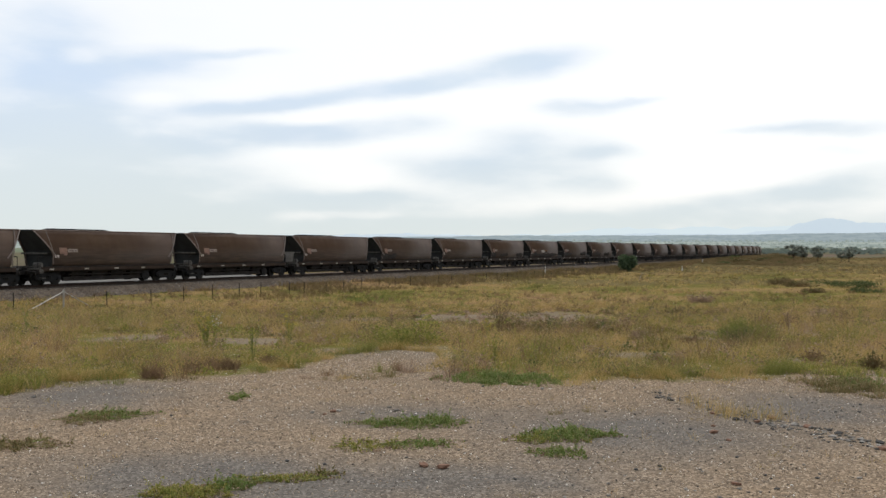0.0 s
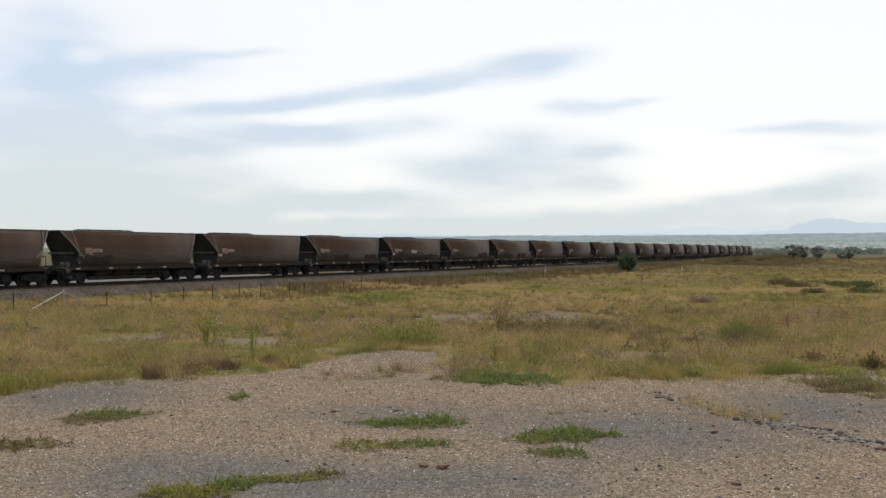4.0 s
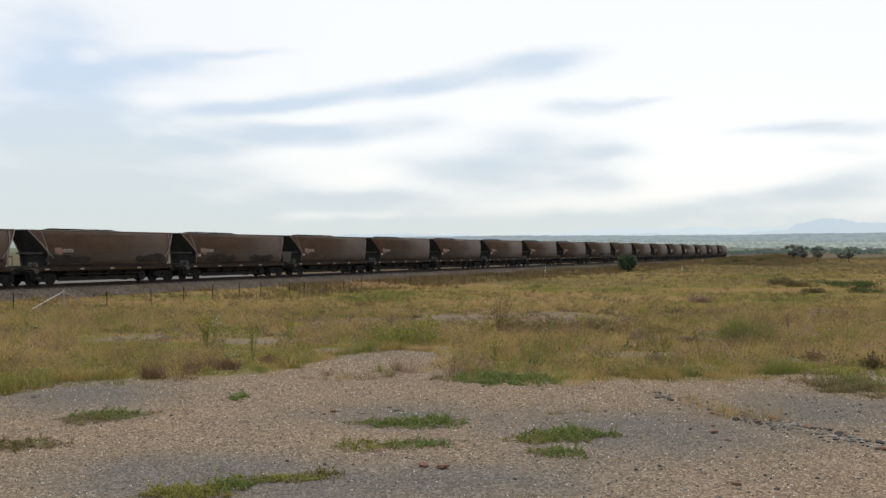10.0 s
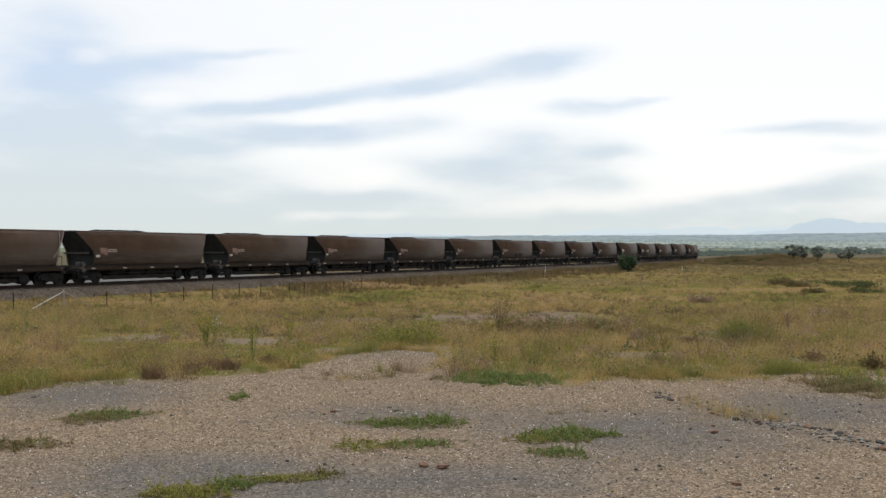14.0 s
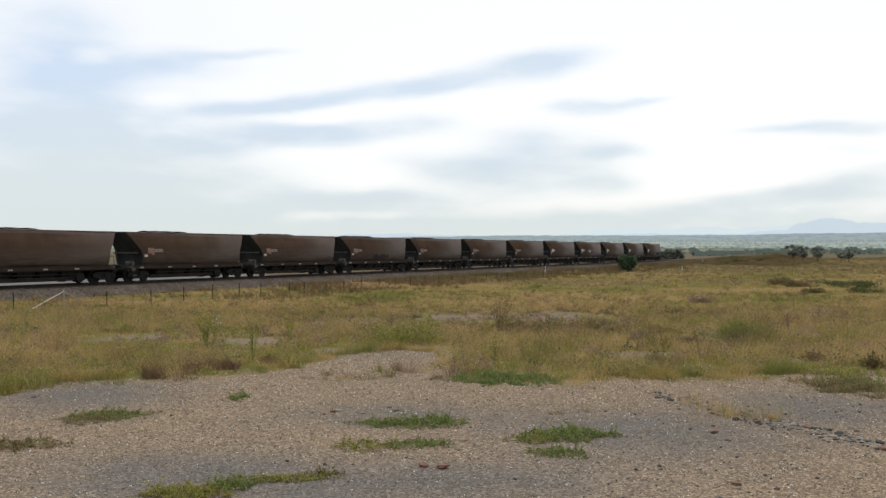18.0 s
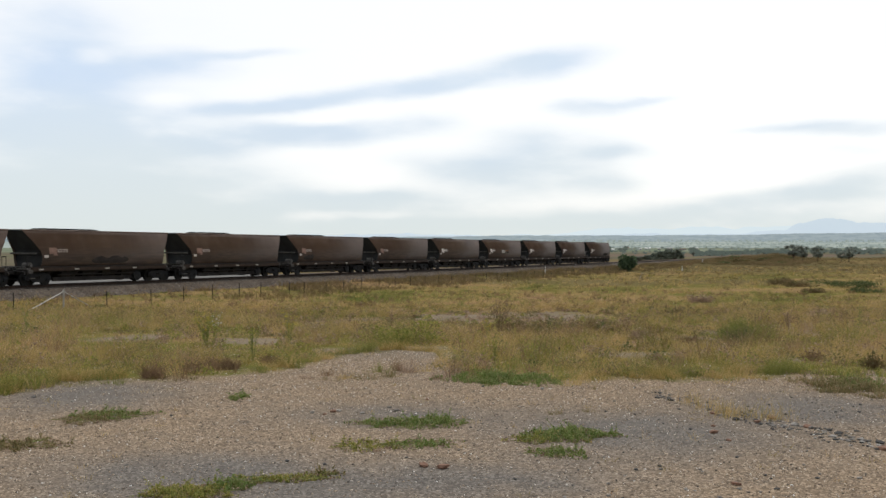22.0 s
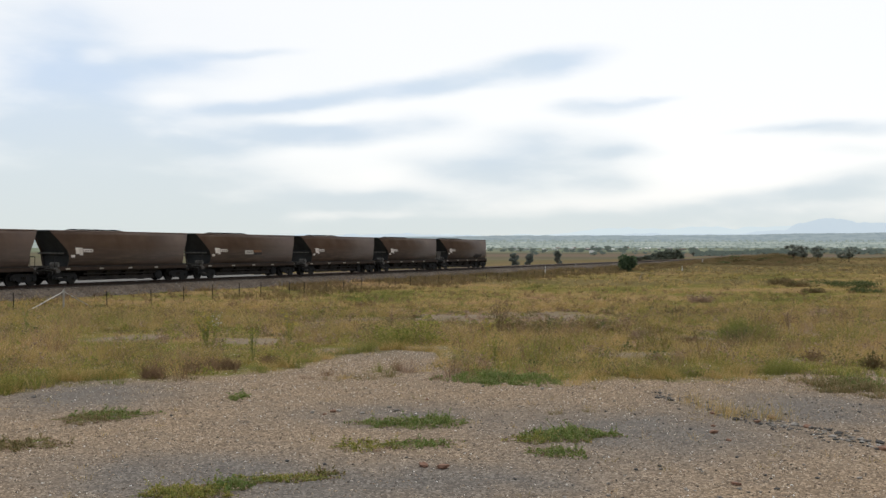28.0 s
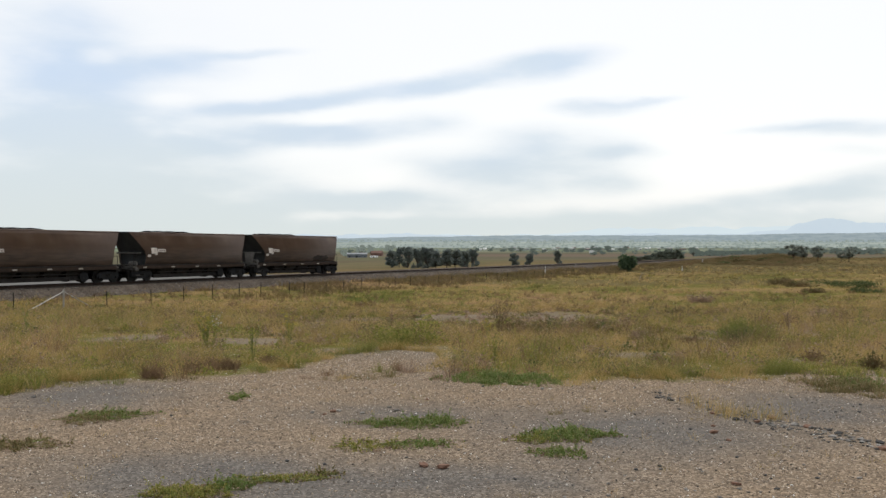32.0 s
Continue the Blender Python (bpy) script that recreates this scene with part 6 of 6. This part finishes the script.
def build_grass():
    rng = np.random.default_rng(77)
    made = []

    def zone(name, n, per, y0, y1, power, spread, h0, h1, lump, width, lean, seeds, seed_size, material=None, where=None):
        cx, cy = sample(n, y0, y1, rng, power)
        k = keep_field(cx, cy, rng)
        if where is not None:
            k = k & where(cx, cy)
        cx, cy = cx[k], cy[k]
        tall = (h0 + (h1 - h0) * lumps(cx, cy, lump, 9) ** 1.4) * rng.uniform(0.45, 1.35, len(cx))
        tall *= 0.3 + 1.15 * lumps(cx, cy, lump * 0.45, 55)
        for bx, by, hw, hd in BARE[:9]:
            tall *= 1 - 0.75 * np.exp(-(((cx - bx) / (hw * 1.2)) ** 2 + ((cy - by + hd * 0.7) / (hd * 1.5)) ** 2) ** 2)
        for u0, u1, d0, d1 in SHORT:
            u = cx / cy + 0.012 * (lumps(cx, cy, 2.5, 14) - 0.5)
            tall *= 1 - 0.55 * smoothstep(u0 - 0.01, u0 + 0.01, u) * (1 - smoothstep(u1 - 0.01, u1 + 0.01, u)) * smoothstep(d0 * 0.97, d0 * 1.03, cy) * (1 - smoothstep(d1 * 0.96, d1 * 1.04, cy))
        tall *= 0.5 + 0.5 * smoothstep(0, 3, cy - np.interp(cx / cy, EDGE_U, EDGE_Y))
        x, y, way, q = tufts(cx, cy, per, spread * rng.uniform(0.5, 1.4, len(cx)), rng)
        h = np.repeat(tall, per) * rng.uniform(0.45, 1.1, len(x))
        ob, tip = blades(name, x, y, h, width(y) * rng.uniform(0.6, 1.4, len(x)), rng, material or M_GRASS, lean, way, q, per)
        made.append(ob)
        if not seeds:
            return
        pick = rng.random(len(tip)) < seeds
        c = tip[pick] + rng.normal(size=(int(pick.sum()), 3)) * 0.006
        me = leaf_cloud(name + "_seed_heads", c, rng.uniform(0.6, 1.5, len(c)) * seed_size(c[:, 1]), M_SEED if material is None else M_DRYHEAD, rng, 0, 2.0)
        made.append(new(name + "_seed_heads", me))
    zone("near_grass", 10500, 20, 10.8, 27, 1.1, 0.10, 0.05, 0.37, 1.7, lambda y: 0.0042 + 0 * y, 0.85, 0.2, lambda y: 0.0032 + 0.00022 * y)
    zone("paddock_grass", 17000, 15, 25, 68, 1.15, 0.19, 0.08, 0.48, 3.0, lambda y: 0.005 + 0.00017 * y, 0.75, 0.10, lambda y: 0.0003 * y)
    zone("far_grass", 12000, 8, 62, 210, 1.7, 0.6, 0.12, 0.5, 9.0, lambda y: 0.0004 * y, 0.9, 0.06, lambda y: 0.00028 * y)
    zone("olive_far_grass", 11000, 8, 170, 400, 1.0, 0.8, 0.15, 0.55, 12.0, lambda y: 0.00045 * y, 0.9, 0, None, M_SCRUB)
    zone("green_weeds", 11000, 14, 11, 90, 1.7, 0.14, 0.12, 0.5, 2.0, lambda y: 0.004 + 0.0002 * y, 0.8, 0, None, M_GREENGRASS, lambda x, y: lumps(x, y, 3.4, 21) > 0.56)
    zone("brown_weeds", 13000, 14, 12, 90, 1.6, 0.14, 0.12, 0.55, 2.2, lambda y: 0.004 + 0.0002 * y, 0.7, 0, None, M_BROWNGRASS, lambda x, y: lumps(x, y, 2.8, 33) > 0.57)
    zone("dull_weeds", 10000, 10, 58, 210, 1.2, 0.35, 0.15, 0.5, 6.0, lambda y: 0.00042 * y, 0.9, 0, None, M_SCRUB, lambda x, y: lumps(x, y, 9.0, 35) > 0.45)
    zone("seeding_stalks", 2600, 3, 13, 75, 1.5, 0.12, 0.3, 0.75, 2.4, lambda y: 0.0028 + 0.00007 * y, 0.35, 0.55, lambda y: 0.005 + 0.00032 * y, M_BROWNGRASS)
    zone("straw_tussocks", 620, 80, 12.5, 62, 1.25, 0.26, 0.22, 0.5, 2.4, lambda y: 0.0042 + 0.00016 * y, 0.9, 0.12, lambda y: 0.003 + 0.00024 * y)
    zone("olive_tussocks", 420, 80, 12.5, 62, 1.25, 0.26, 0.2, 0.46, 2.4, lambda y: 0.0042 + 0.00016 * y, 0.9, 0, None, M_GREENGRASS)
    zone("brown_tussocks", 460, 80, 12.5, 62, 1.25, 0.26, 0.2, 0.48, 2.4, lambda y: 0.0042 + 0.00016 * y, 0.9, 0, None, M_BROWNGRASS)
    # ragged tufts where the grass meets the gravel
    n = 2100
    u = rng.uniform(-0.47, 0.47, n)
    cy = np.interp(u, EDGE_U, EDGE_Y) + rng.normal(size=n) * 0.28 + 0.25
    cx = u * cy
    k = (lumps(cx, cy, 0.9, 71) > 0.42) & ((u < -0.32) | (u > -0.19)) & ((u < 0.005) | (u > 0.115)) & (u < 0.36)
    cx, cy = cx[k], cy[k]
    for nm, mat, pick in (("edge_grass", M_GRASS, lumps(cx, cy, 1.6, 72) > 0.45), ("edge_weeds", M_GREENGRASS, lumps(cx, cy, 1.6, 72) <= 0.45)):
        tx, ty = cx[pick], cy[pick]
        x, y, way, q = tufts(tx, ty, 26, 0.07 * rng.uniform(0.5, 1.6, len(tx)), rng)
        h = np.repeat((0.05 + 0.24 * lumps(tx, ty, 0.7, 73) ** 1.5) * rng.uniform(0.6, 1.3, len(tx)), 26) * rng.uniform(0.4, 1.1, len(x))
        made.append(blades(nm, x, y, h, np.full(len(x), 0.004) * rng.uniform(0.6, 1.4, len(x)), rng, mat, 0.9, way, q, 26)[0])
    # low leafy clumps that break up the grass
    for nm, mat, n, y1, seed, big in (("leafy_clumps", M_WEED_DULL, 2400, 60, 61, 1.0), ("yellow_clumps", M_WEED_YELLOW, 1800, 60, 62, 0.8), ("dead_clumps", M_DRYLEAF, 1400, 60, 63, 0.9), ("dark_clumps", M_SHRUB, 260, 65, 64, 1.0)):
        cx, cy = sample(n, 12.2, y1, rng, 1.5)
        k = keep_field(cx, cy, rng) & (lumps(cx, cy, 3.0 + big, seed) > 0.47)
        cx, cy = cx[k], cy[k]
        n, per = len(cx), 46
        w = np.repeat(big * rng.uniform(0.08, 0.26, n) * (1 + cy / 90), per)
        h = np.repeat(big * rng.uniform(0.10, 0.30, n), per)
        a, q = rng.random(n * per) * 6.283, rng.random(n * per) ** 0.6
        x, y = np.repeat(cx, per) + np.cos(a) * q * w, np.repeat(cy, per) + np.sin(a) * q * w
        c = np.stack([x, y, land(x, y) + h * (1.1 - q * q) * rng.random(n * per) ** 0.7], 1)
        made.append(new(nm, leaf_cloud(nm, c, rng.uniform(0.6, 1.4, n * per) * (0.005 + 0.00035 * y), mat, rng, 0.0, 2.2)))
    # brown scrub on the bank by the cutting
    n = 5200
    u, cy = 0.307 + 0.03 * rng.normal(size=n), 222 + 112 * rng.random(n)
    cx = u * cy
    v = (cx - TX) * NX + (cy - TY) * NY - bend((cx - TX) * UX + (cy - TY) * UY)
    k = (v < -4) & (lumps(cx, cy, 30.0, 81) + 0.25 * smoothstep(250, 320, cy) > 0.42)
    cx, cy = cx[k], cy[k]
    x, y, way, q = tufts(cx, cy, 14, 0.6 * rng.uniform(0.6, 1.6, len(cx)), rng)
    h = np.repeat(rng.uniform(0.2, 0.7, len(cx)) * (1 + 0.5 * smoothstep(260, 330, cy)), 14) * rng.uniform(0.5, 1.1, len(x))
    made.append(blades("bank_scrub", x, y, h, 0.0004 * y * rng.uniform(0.6, 1.4, len(x)), rng, M_SCRUB, 0.8, way, q)[0])
    # dark scrub along the railway
    n = 5600
    a = 62 + 285 * rng.random(n)
    off = -3.7 - 9.0 * rng.random(n) ** 1.5
    cx, cy = TX + a * UX + off * NX, TY + a * UY + off * NY
    k = lumps(cx, cy, 14.0, 40) * smoothstep(55, 120, a) > 0.36
    cx, cy = cx[k], cy[k]
    x, y, way, q = tufts(cx, cy, 16, 0.35 * rng.uniform(0.6, 1.6, len(cx)), rng)
    h = np.repeat(rng.uniform(0.2, 0.75, len(cx)), 16) * rng.uniform(0.5, 1.1, len(x))
    made.append(blades("trackside_scrub", x, y, h, 0.0004 * y * rng.uniform(0.6, 1.4, len(x)), rng, M_SCRUB, 0.8, way, q)[0])
    # thin dry tufts coming through the gravel
    cx, cy = sample(150, 6.2, 15, rng)
    x, y, way, q = tufts(cx, cy, 14, np.full(150, 0.05), rng)
    made.append(blades("gravel_tufts", x, y, 0.02 + 0.06 * rng.random(len(x)), np.full(len(x), 0.0035), rng, M_GRASS, 0.9, way, q)[0])
    for o, lab in zip(made, ("tall straw-coloured grass at the gravel edge", "pale seed heads over the straw grass", "tall dry straw and olive grass in the paddock", "pale seed heads over the paddock grass", "dry grass of the far paddock", "pale seed heads over the far grass", "dull olive and brown grass of the far paddock", "green weedy tufts among the dry grass", "brown seeding tufts among the dry grass", "dull brown tufts in the middle paddock", "tall thin seeding stalks over the grass", "brown heads of the seeding stalks", "rounded straw tussocks in the paddock", "pale seed heads over the tussocks", "rounded olive green tussocks in the paddock", "rounded brown tussocks in the paddock", "ragged straw tufts along the gravel edge", "green weedy tufts along the gravel edge", "low brownish leafy weeds in the paddock", "low yellow-green weeds in the paddock", "dead brown weeds in the paddock", "dark green low weeds in the paddock", "dark olive scrub on the bank", "dark brown scrub along the railway", "small dry tufts of grass in the gravel")):
        tagged(o, lab, "grass", kind="stuff")


build_grass()


def build_gravel():
    rng = np.random.default_rng(31)
    x, y = sample(155000, 5.6, 18, rng, 1.05)
    k = rng.random(len(x)) < (0.42 + 0.58 * tan_at(x, y)) * (0.25 + 0.75 * yard_at(x, y)) * (0.35 + 0.9 * lumps(x, y, 0.8, 91))
    x, y = x[k], y[k]
    size = 0.003 + 0.0085 * rng.random(len(x)) ** 3.0
    pts = np.stack([x, y, land(x, y) + size * 0.15], 1)
    tagged(stones("yard_gravel", pts, size, M_PEBBLE, rng), "mixed tan, grey and white gravel on the yard", "gravel", kind="stuff")


build_gravel()


def chunk(x, y, size, material, name, label, seed, group=""):
    """A broken angular lump lying on the gravel."""
    rng = random.Random(seed)
    b = bms()
    bmesh.ops.create_icosphere(b, subdivisions=1, radius=size)
    for v in b.verts:
        v.co *= rng.uniform(0.7, 1.2)
        v.co.z *= 0.55
        v.co.x *= 1.2
    me = bpy.data.meshes.new(name)
    b.to_mesh(me)
    b.free()
    me.materials.append(material)
    ob = new(name, me)
    ob.matrix_basis = pose(x, y, float(land(x, y)) + size * 0.22, rng.uniform(-12, 12), rng.uniform(-12, 12), rng.uniform(0, 360))
    return tagged(ob, label, "stone", group)


def slab(x, y, size, material, seed):
    """A flat broken piece of asphalt, tilted on the gravel."""
    r = random.Random(seed)
    n = r.randint(5, 7)
    b = bms()
    ring = [(math.cos(6.283 * i / n) * size * r.uniform(0.65, 1.25) * 1.3, math.sin(6.283 * i / n) * size * r.uniform(0.65, 1.25)) for i in range(n)]
    lo = [b.verts.new((p, q, 0)) for p, q in ring]
    hi = [b.verts.new((p * 0.9, q * 0.9, size * r.uniform(0.35, 0.6))) for p, q in ring]
    b.faces.new(lo[::-1])
    b.faces.new(hi)
    for i in range(n):
        j = (i + 1) % n
        b.faces.new((lo[i], lo[j], hi[j], hi[i]))
    me = bpy.data.meshes.new("asphalt_piece")
    b.to_mesh(me)
    b.free()
    me.materials.append(material)
    ob = new("asphalt_piece", me)
    ob.matrix_basis = pose(x, y, float(land(x, y)) - 0.004, r.uniform(-9, 9), r.uniform(-9, 9), r.uniform(0, 360))
    return tagged(ob, "flat broken piece of grey asphalt on gravel", "stone", "rubble line across the yard")


ASPH = "broken lump of dark asphalt lying on gravel"
LINE = [(2.37, 11.08), (2.50, 10.58), (2.72, 9.83), (2.95, 9.33), (3.23, 8.93), (3.43, 8.53), (3.61, 8.18)]
_r = random.Random(8)
for i in range(170):
    t = _r.random() ** 0.9 * (len(LINE) - 1.001)
    k = int(t)
    (ax, ay), (bx, by) = LINE[k], LINE[k + 1]
    f = t - k
    chunk(ax + (bx - ax) * f + _r.gauss(0, 0.10), ay + (by - ay) * f + _r.gauss(0, 0.14), _r.uniform(0.008, 0.02) * (1.9 if i % 6 == 0 else 1.0), (M_CHUNK_PALE, M_CHUNK, M_DARKLUMP, M_CHUNK, M_DARKLUMP)[i % 5], "asphalt_lump", ASPH, 300 + i, "rubble line across the yard")
for i in range(34):
    t = _r.random() * (len(LINE) - 1.001)
    k = int(t)
    (ax, ay), (bx, by) = LINE[k], LINE[k + 1]
    f = t - k
    slab(ax + (bx - ax) * f + _r.gauss(0, 0.16), ay + (by - ay) * f + _r.gauss(0, 0.2), _r.uniform(0.014, 0.036), _r.choice((M_CHUNK, M_DARKLUMP, M_DARKLUMP, M_CHUNK_PALE)), 700 + i)
for i in range(110):
    y = _r.uniform(6.3, 11.8)
    u = _r.uniform(0.12, 0.46) if i % 5 else _r.uniform(-0.45, 0.1)
    chunk(u * y, y, _r.uniform(0.008, 0.02), _r.choice((M_CHUNK, M_DARKLUMP, M_DARKLUMP, M_CHUNK_PALE, M_CHUNK)), "loose_stone", "small loose stone lying on the gravel", 800 + i, "loose stones on the yard")
for i, (x, y) in enumerate([(-1.28, 9.73), (-1.08, 9.78), (-1.03, 9.83), (-0.54, 10.03), (-0.17, 10.58), (-3.89, 10.43), (-4.42, 10.73), (2.46, 9.03), (1.14, 11.43), (-0.47, 9.83), (-1.15, 9.63), (-0.79, 9.68)]):
    chunk(x, y, _r.uniform(0.018, 0.036), (M_CHUNK, M_BRICK, M_CHUNK_PALE)[i % 3], "loose_stone", "loose brown-grey stone on the gravel", 400 + i, "loose stones on the yard")
for i, (x, y, s) in enumerate([(3.56, 8.03, 0.05), (2.03, 6.88, 0.035), (2.38, 8.73, 0.045), (-0.14, 7.43, 0.045), (0.00, 7.38, 0.05), (3.29, 8.98, 0.04), (3.12, 9.43, 0.04), (2.63, 9.68, 0.03), (2.92, 9.23, 0.035), (2.41, 8.38, 0.025)]):
    chunk(x, y, s, M_BRICK, "brick_fragment", "broken fragment of red brick on the gravel", 500 + i, "brick fragments")

# dry grass along the rubble line


def rubble_grass():
    rng = np.random.default_rng(6)
    cs = [(2.68, 9.58), (2.79, 9.68), (2.65, 9.98), (3.06, 9.43), (3.16, 9.43), (2.59, 10.33), (2.89, 9.48), (2.72, 9.53)]
    x = np.concatenate([c[0] + rng.normal(size=95) * 0.09 for c in cs])
    y = np.concatenate([c[1] + rng.normal(size=95) * 0.11 for c in cs])
    tagged(blades("rubble_grass", x, y, 0.03 + 0.19 * rng.random(len(x)) ** 1.6, np.full(len(x), 0.0034), rng, M_GRASS, 0.8)[0], "thin dry grass along the broken asphalt", "grass", kind="stuff")


rubble_grass()

# ---------------------------------------------------------------- the fence along the railway
FENCE_OFF = -9.8
STAY_FOOT = (-23.5, 56.3)     # foot of the longer stay


def fence_point(a, up=0.0):
    x, y, z = track_point(a, FENCE_OFF)
    return Vector((x, y, float(land(x, y)) + up))


def build_fence():
    fence = tagged(new("wire_fence"), "rural wire fence with steel posts and braced strainer", "fence")
    known = [66.35, 68.77, 72.54, 76.17, 80.26, 83.62, 86.79, 90.02, 92.79, 96.80, 98.98, 102.46, 105.42, 108.66]
    rest = [known[-1] + 3.3 * (i + 1) for i in range(26)]
    me = bpy.data.meshes.new("post")
    b = bms()
    box(b, -0.03, 0.03, -0.008, 0.008, -0.3, 1.08)
    box(b, -0.006, 0.006, -0.04, 0.008, -0.3, 1.08)
    b.to_mesh(me)
    b.free()
    me.materials.append(M_POST)
    strainer = known[2]
    for i, a in enumerate(known + rest):
        if a == strainer:
            continue
        part("post", me, M_POST, fence, at=Matrix.Translation(fence_point(a, -0.012 * min(20, max(0, i - 8)))) @ pose(0, 0, 0, _r.uniform(-2, 2), _r.uniform(-2, 2), 64))
    p = fence_point(strainer)
    part("strainer_post", rod(bms(), p - Vector((0, 0, 0.3)), p + Vector((0, 0, 1.22)), 0.055, 12), M_GALV, fence, "pale galvanised strainer post")
    for d in (-2.9, 2.3):
        foot = fence_point(strainer + d, 0.12) if d > 0 else Vector((STAY_FOOT[0], STAY_FOOT[1], float(land(*STAY_FOOT)) + 0.12))
        part("stay", rod(bms(), foot, p + Vector((0, 0, 1.1)), 0.027, 8), M_GALV, fence, "pale galvanised diagonal stay")
    posts = known + rest
    for up_z in (0.2, 0.42, 0.64, 0.85, 1.03):
        b = bms()
        for a0, a1 in zip(posts, posts[1:]):
            rod(b, fence_point(a0, up_z), fence_point(a1, up_z), 0.004, 4)
        part("wire", b, M_WIRE, fence)


build_fence()


def marker(x, y, h, r, mat, label):
    b = bms()
    rod(b, (0, 0, -0.2), (0, 0, h), r, 10, r * 0.9)
    rod(b, (0, 0, h), (0, 0, h + r), r * 0.9, 10, r * 0.3)
    ob = new("marker_post")
    ob.matrix_basis = pose(x, y, float(land(x, y)))
    part("shaft", b, mat, ob)
    part("band", rod(bms(), (0, 0, h * 0.75), (0, 0, h * 0.86), r * 1.12, 10), M_POST, ob)
    return tagged(ob, label, "post", "marker posts by the railway")


for x, y, h in ((15.00, 145.91, 1.1), (23.9, 179.0, 0.7), (42.8, 178.0, 0.85), (58.41, 224.06, 1.0)):
    marker(x, y, h, 0.08, M_WHITE, "short white marker post beside the railway")
stick = new("leaning_stake")
stick.matrix_basis = pose(24.4, 124.0, float(land(24.4, 124.0)), 0, 24, 0)
part("shaft", rod(bms(), (0, 0, -0.2), (0, 0, 1.05), 0.035, 8, 0.03), M_GALV, stick)
part("cap", rod(bms(), (0, 0, 1.05), (0, 0, 1.09), 0.045, 8, 0.03), M_GALV, stick)
tagged(stick, "grey stake leaning in the dry grass", "stake")

# ---------------------------------------------------------------- farm buildings on the plain


def building(name, x, y, w, d, h, rise, wall, roof, label, windows=3, turn=0.0):
    """A gabled building with wall, roof, door and windows."""
    t = new(name)
    t.matrix_basis = pose(x, y, float(land(x, y)) - 0.1, 0, 0, turn)
    part("wall", box(bms(), -w / 2, w / 2, -d / 2, d / 2, 0, h), wall, t)
    o = 0.4
    v = [(-w / 2 - o, -d / 2 - o, h - 0.05), (w / 2 + o, -d / 2 - o, h - 0.05), (w / 2 + o, 0, h + rise), (-w / 2 - o, 0, h + rise), (-w / 2 - o, d / 2 + o, h - 0.05), (w / 2 + o, d / 2 + o, h - 0.05)]
    part("roof", mesh_of("roof", v, [(0, 1, 2, 3), (3, 2, 5, 4), (0, 3, 4), (1, 5, 2), (0, 4, 5, 1)], [roof]), roof, t)
    part("door", box(bms(), -w * 0.08, w * 0.02, -d / 2 - 0.05, -d / 2 + 0.02, 0, 2.1), M_GLASSY, t)
    for i in range(windows):
        c = -w * 0.38 + w * 0.76 * i / max(1, windows - 1)
        if abs(c + w * 0.03) > w * 0.1:
            part("window", box(bms(), c - 0.7, c + 0.7, -d / 2 - 0.04, -d / 2 + 0.02, 1.0, 2.1), M_GLASSY, t)
    return tagged(t, label, "building", "farm buildings")


building("farm_shed", -116.53, 1350.00, 27, 12, 4.6, 2.0, M_SHED, M_SHED, "long blue-grey metal farm shed among trees", 4, 6)
building("farmhouse", -99.67, 1500.00, 17, 10, 4.6, 3.4, M_TILE, M_TILE, "red-brown farmhouse among trees", 4, -8)
building("small_shed", -92.15, 1330.00, 10, 4, 1.9, 0.6, M_WHITE, M_WHITE, "low white shed in the paddock", 2, 0)
for x, y, w in ((83.59, 2300.00, 11), (102.96, 2450.00, 8), (284.86, 1900.00, 9), (288.60, 2200.00, 8), (393.15, 2300.00, 8), (677.38, 2100.00, 10), (974.39, 2300.00, 12), (221.00, 2150.00, 9), (975.19, 2700.00, 14)):
    building("far_house", x, y, w, 7, 3.0, 1.4, M_WHITE, M_WHITE, "far white-walled farmhouse on the plain", 3, 10)
for i in range(30):
    y = _r.uniform(2250, 2880)
    x = _r.gauss(0.145, 0.05) * y
    building("village_house", x, y, _r.uniform(7, 17), 7, 2.6, 1.3, _r.choice((M_LIGHT, M_LIGHT, M_SHED)), _r.choice((M_WHITE, M_LIGHT, M_SHED, M_TILE)), "pale house of a village far across the plain", 3, _r.uniform(-20, 20))
for x, y, w, h in [(-136.85, 1400.83, 11.14, 11.14), (-128.76, 1574.33, 23.25, 16.09), (-125.45, 1712.34, 19.45, 15.56), (-100.30, 1878.84, 32.01, 14.94), (-159.97, 1582.33, 8.99, 10.78)]:
    tree(x, y, w, h, _r.randrange(3), M_FARBELT, FAR, "trees round the farm", _r.uniform(0, 360))

# ---------------------------------------------------------------- what moves


def motions():
    for k, w in enumerate(train):
        walk(w, [(float(t), wagon_pose(tail_at(t) - HALF + 0.75 - PITCH * k)) for t in range(0, 33, 2)])
    walk(cloud_layer, [(0.0, pose(0, 0, 0, 0, 0, 0)), (32.0, pose(0, 0, 0, 0, 0, -0.9))])


motions()
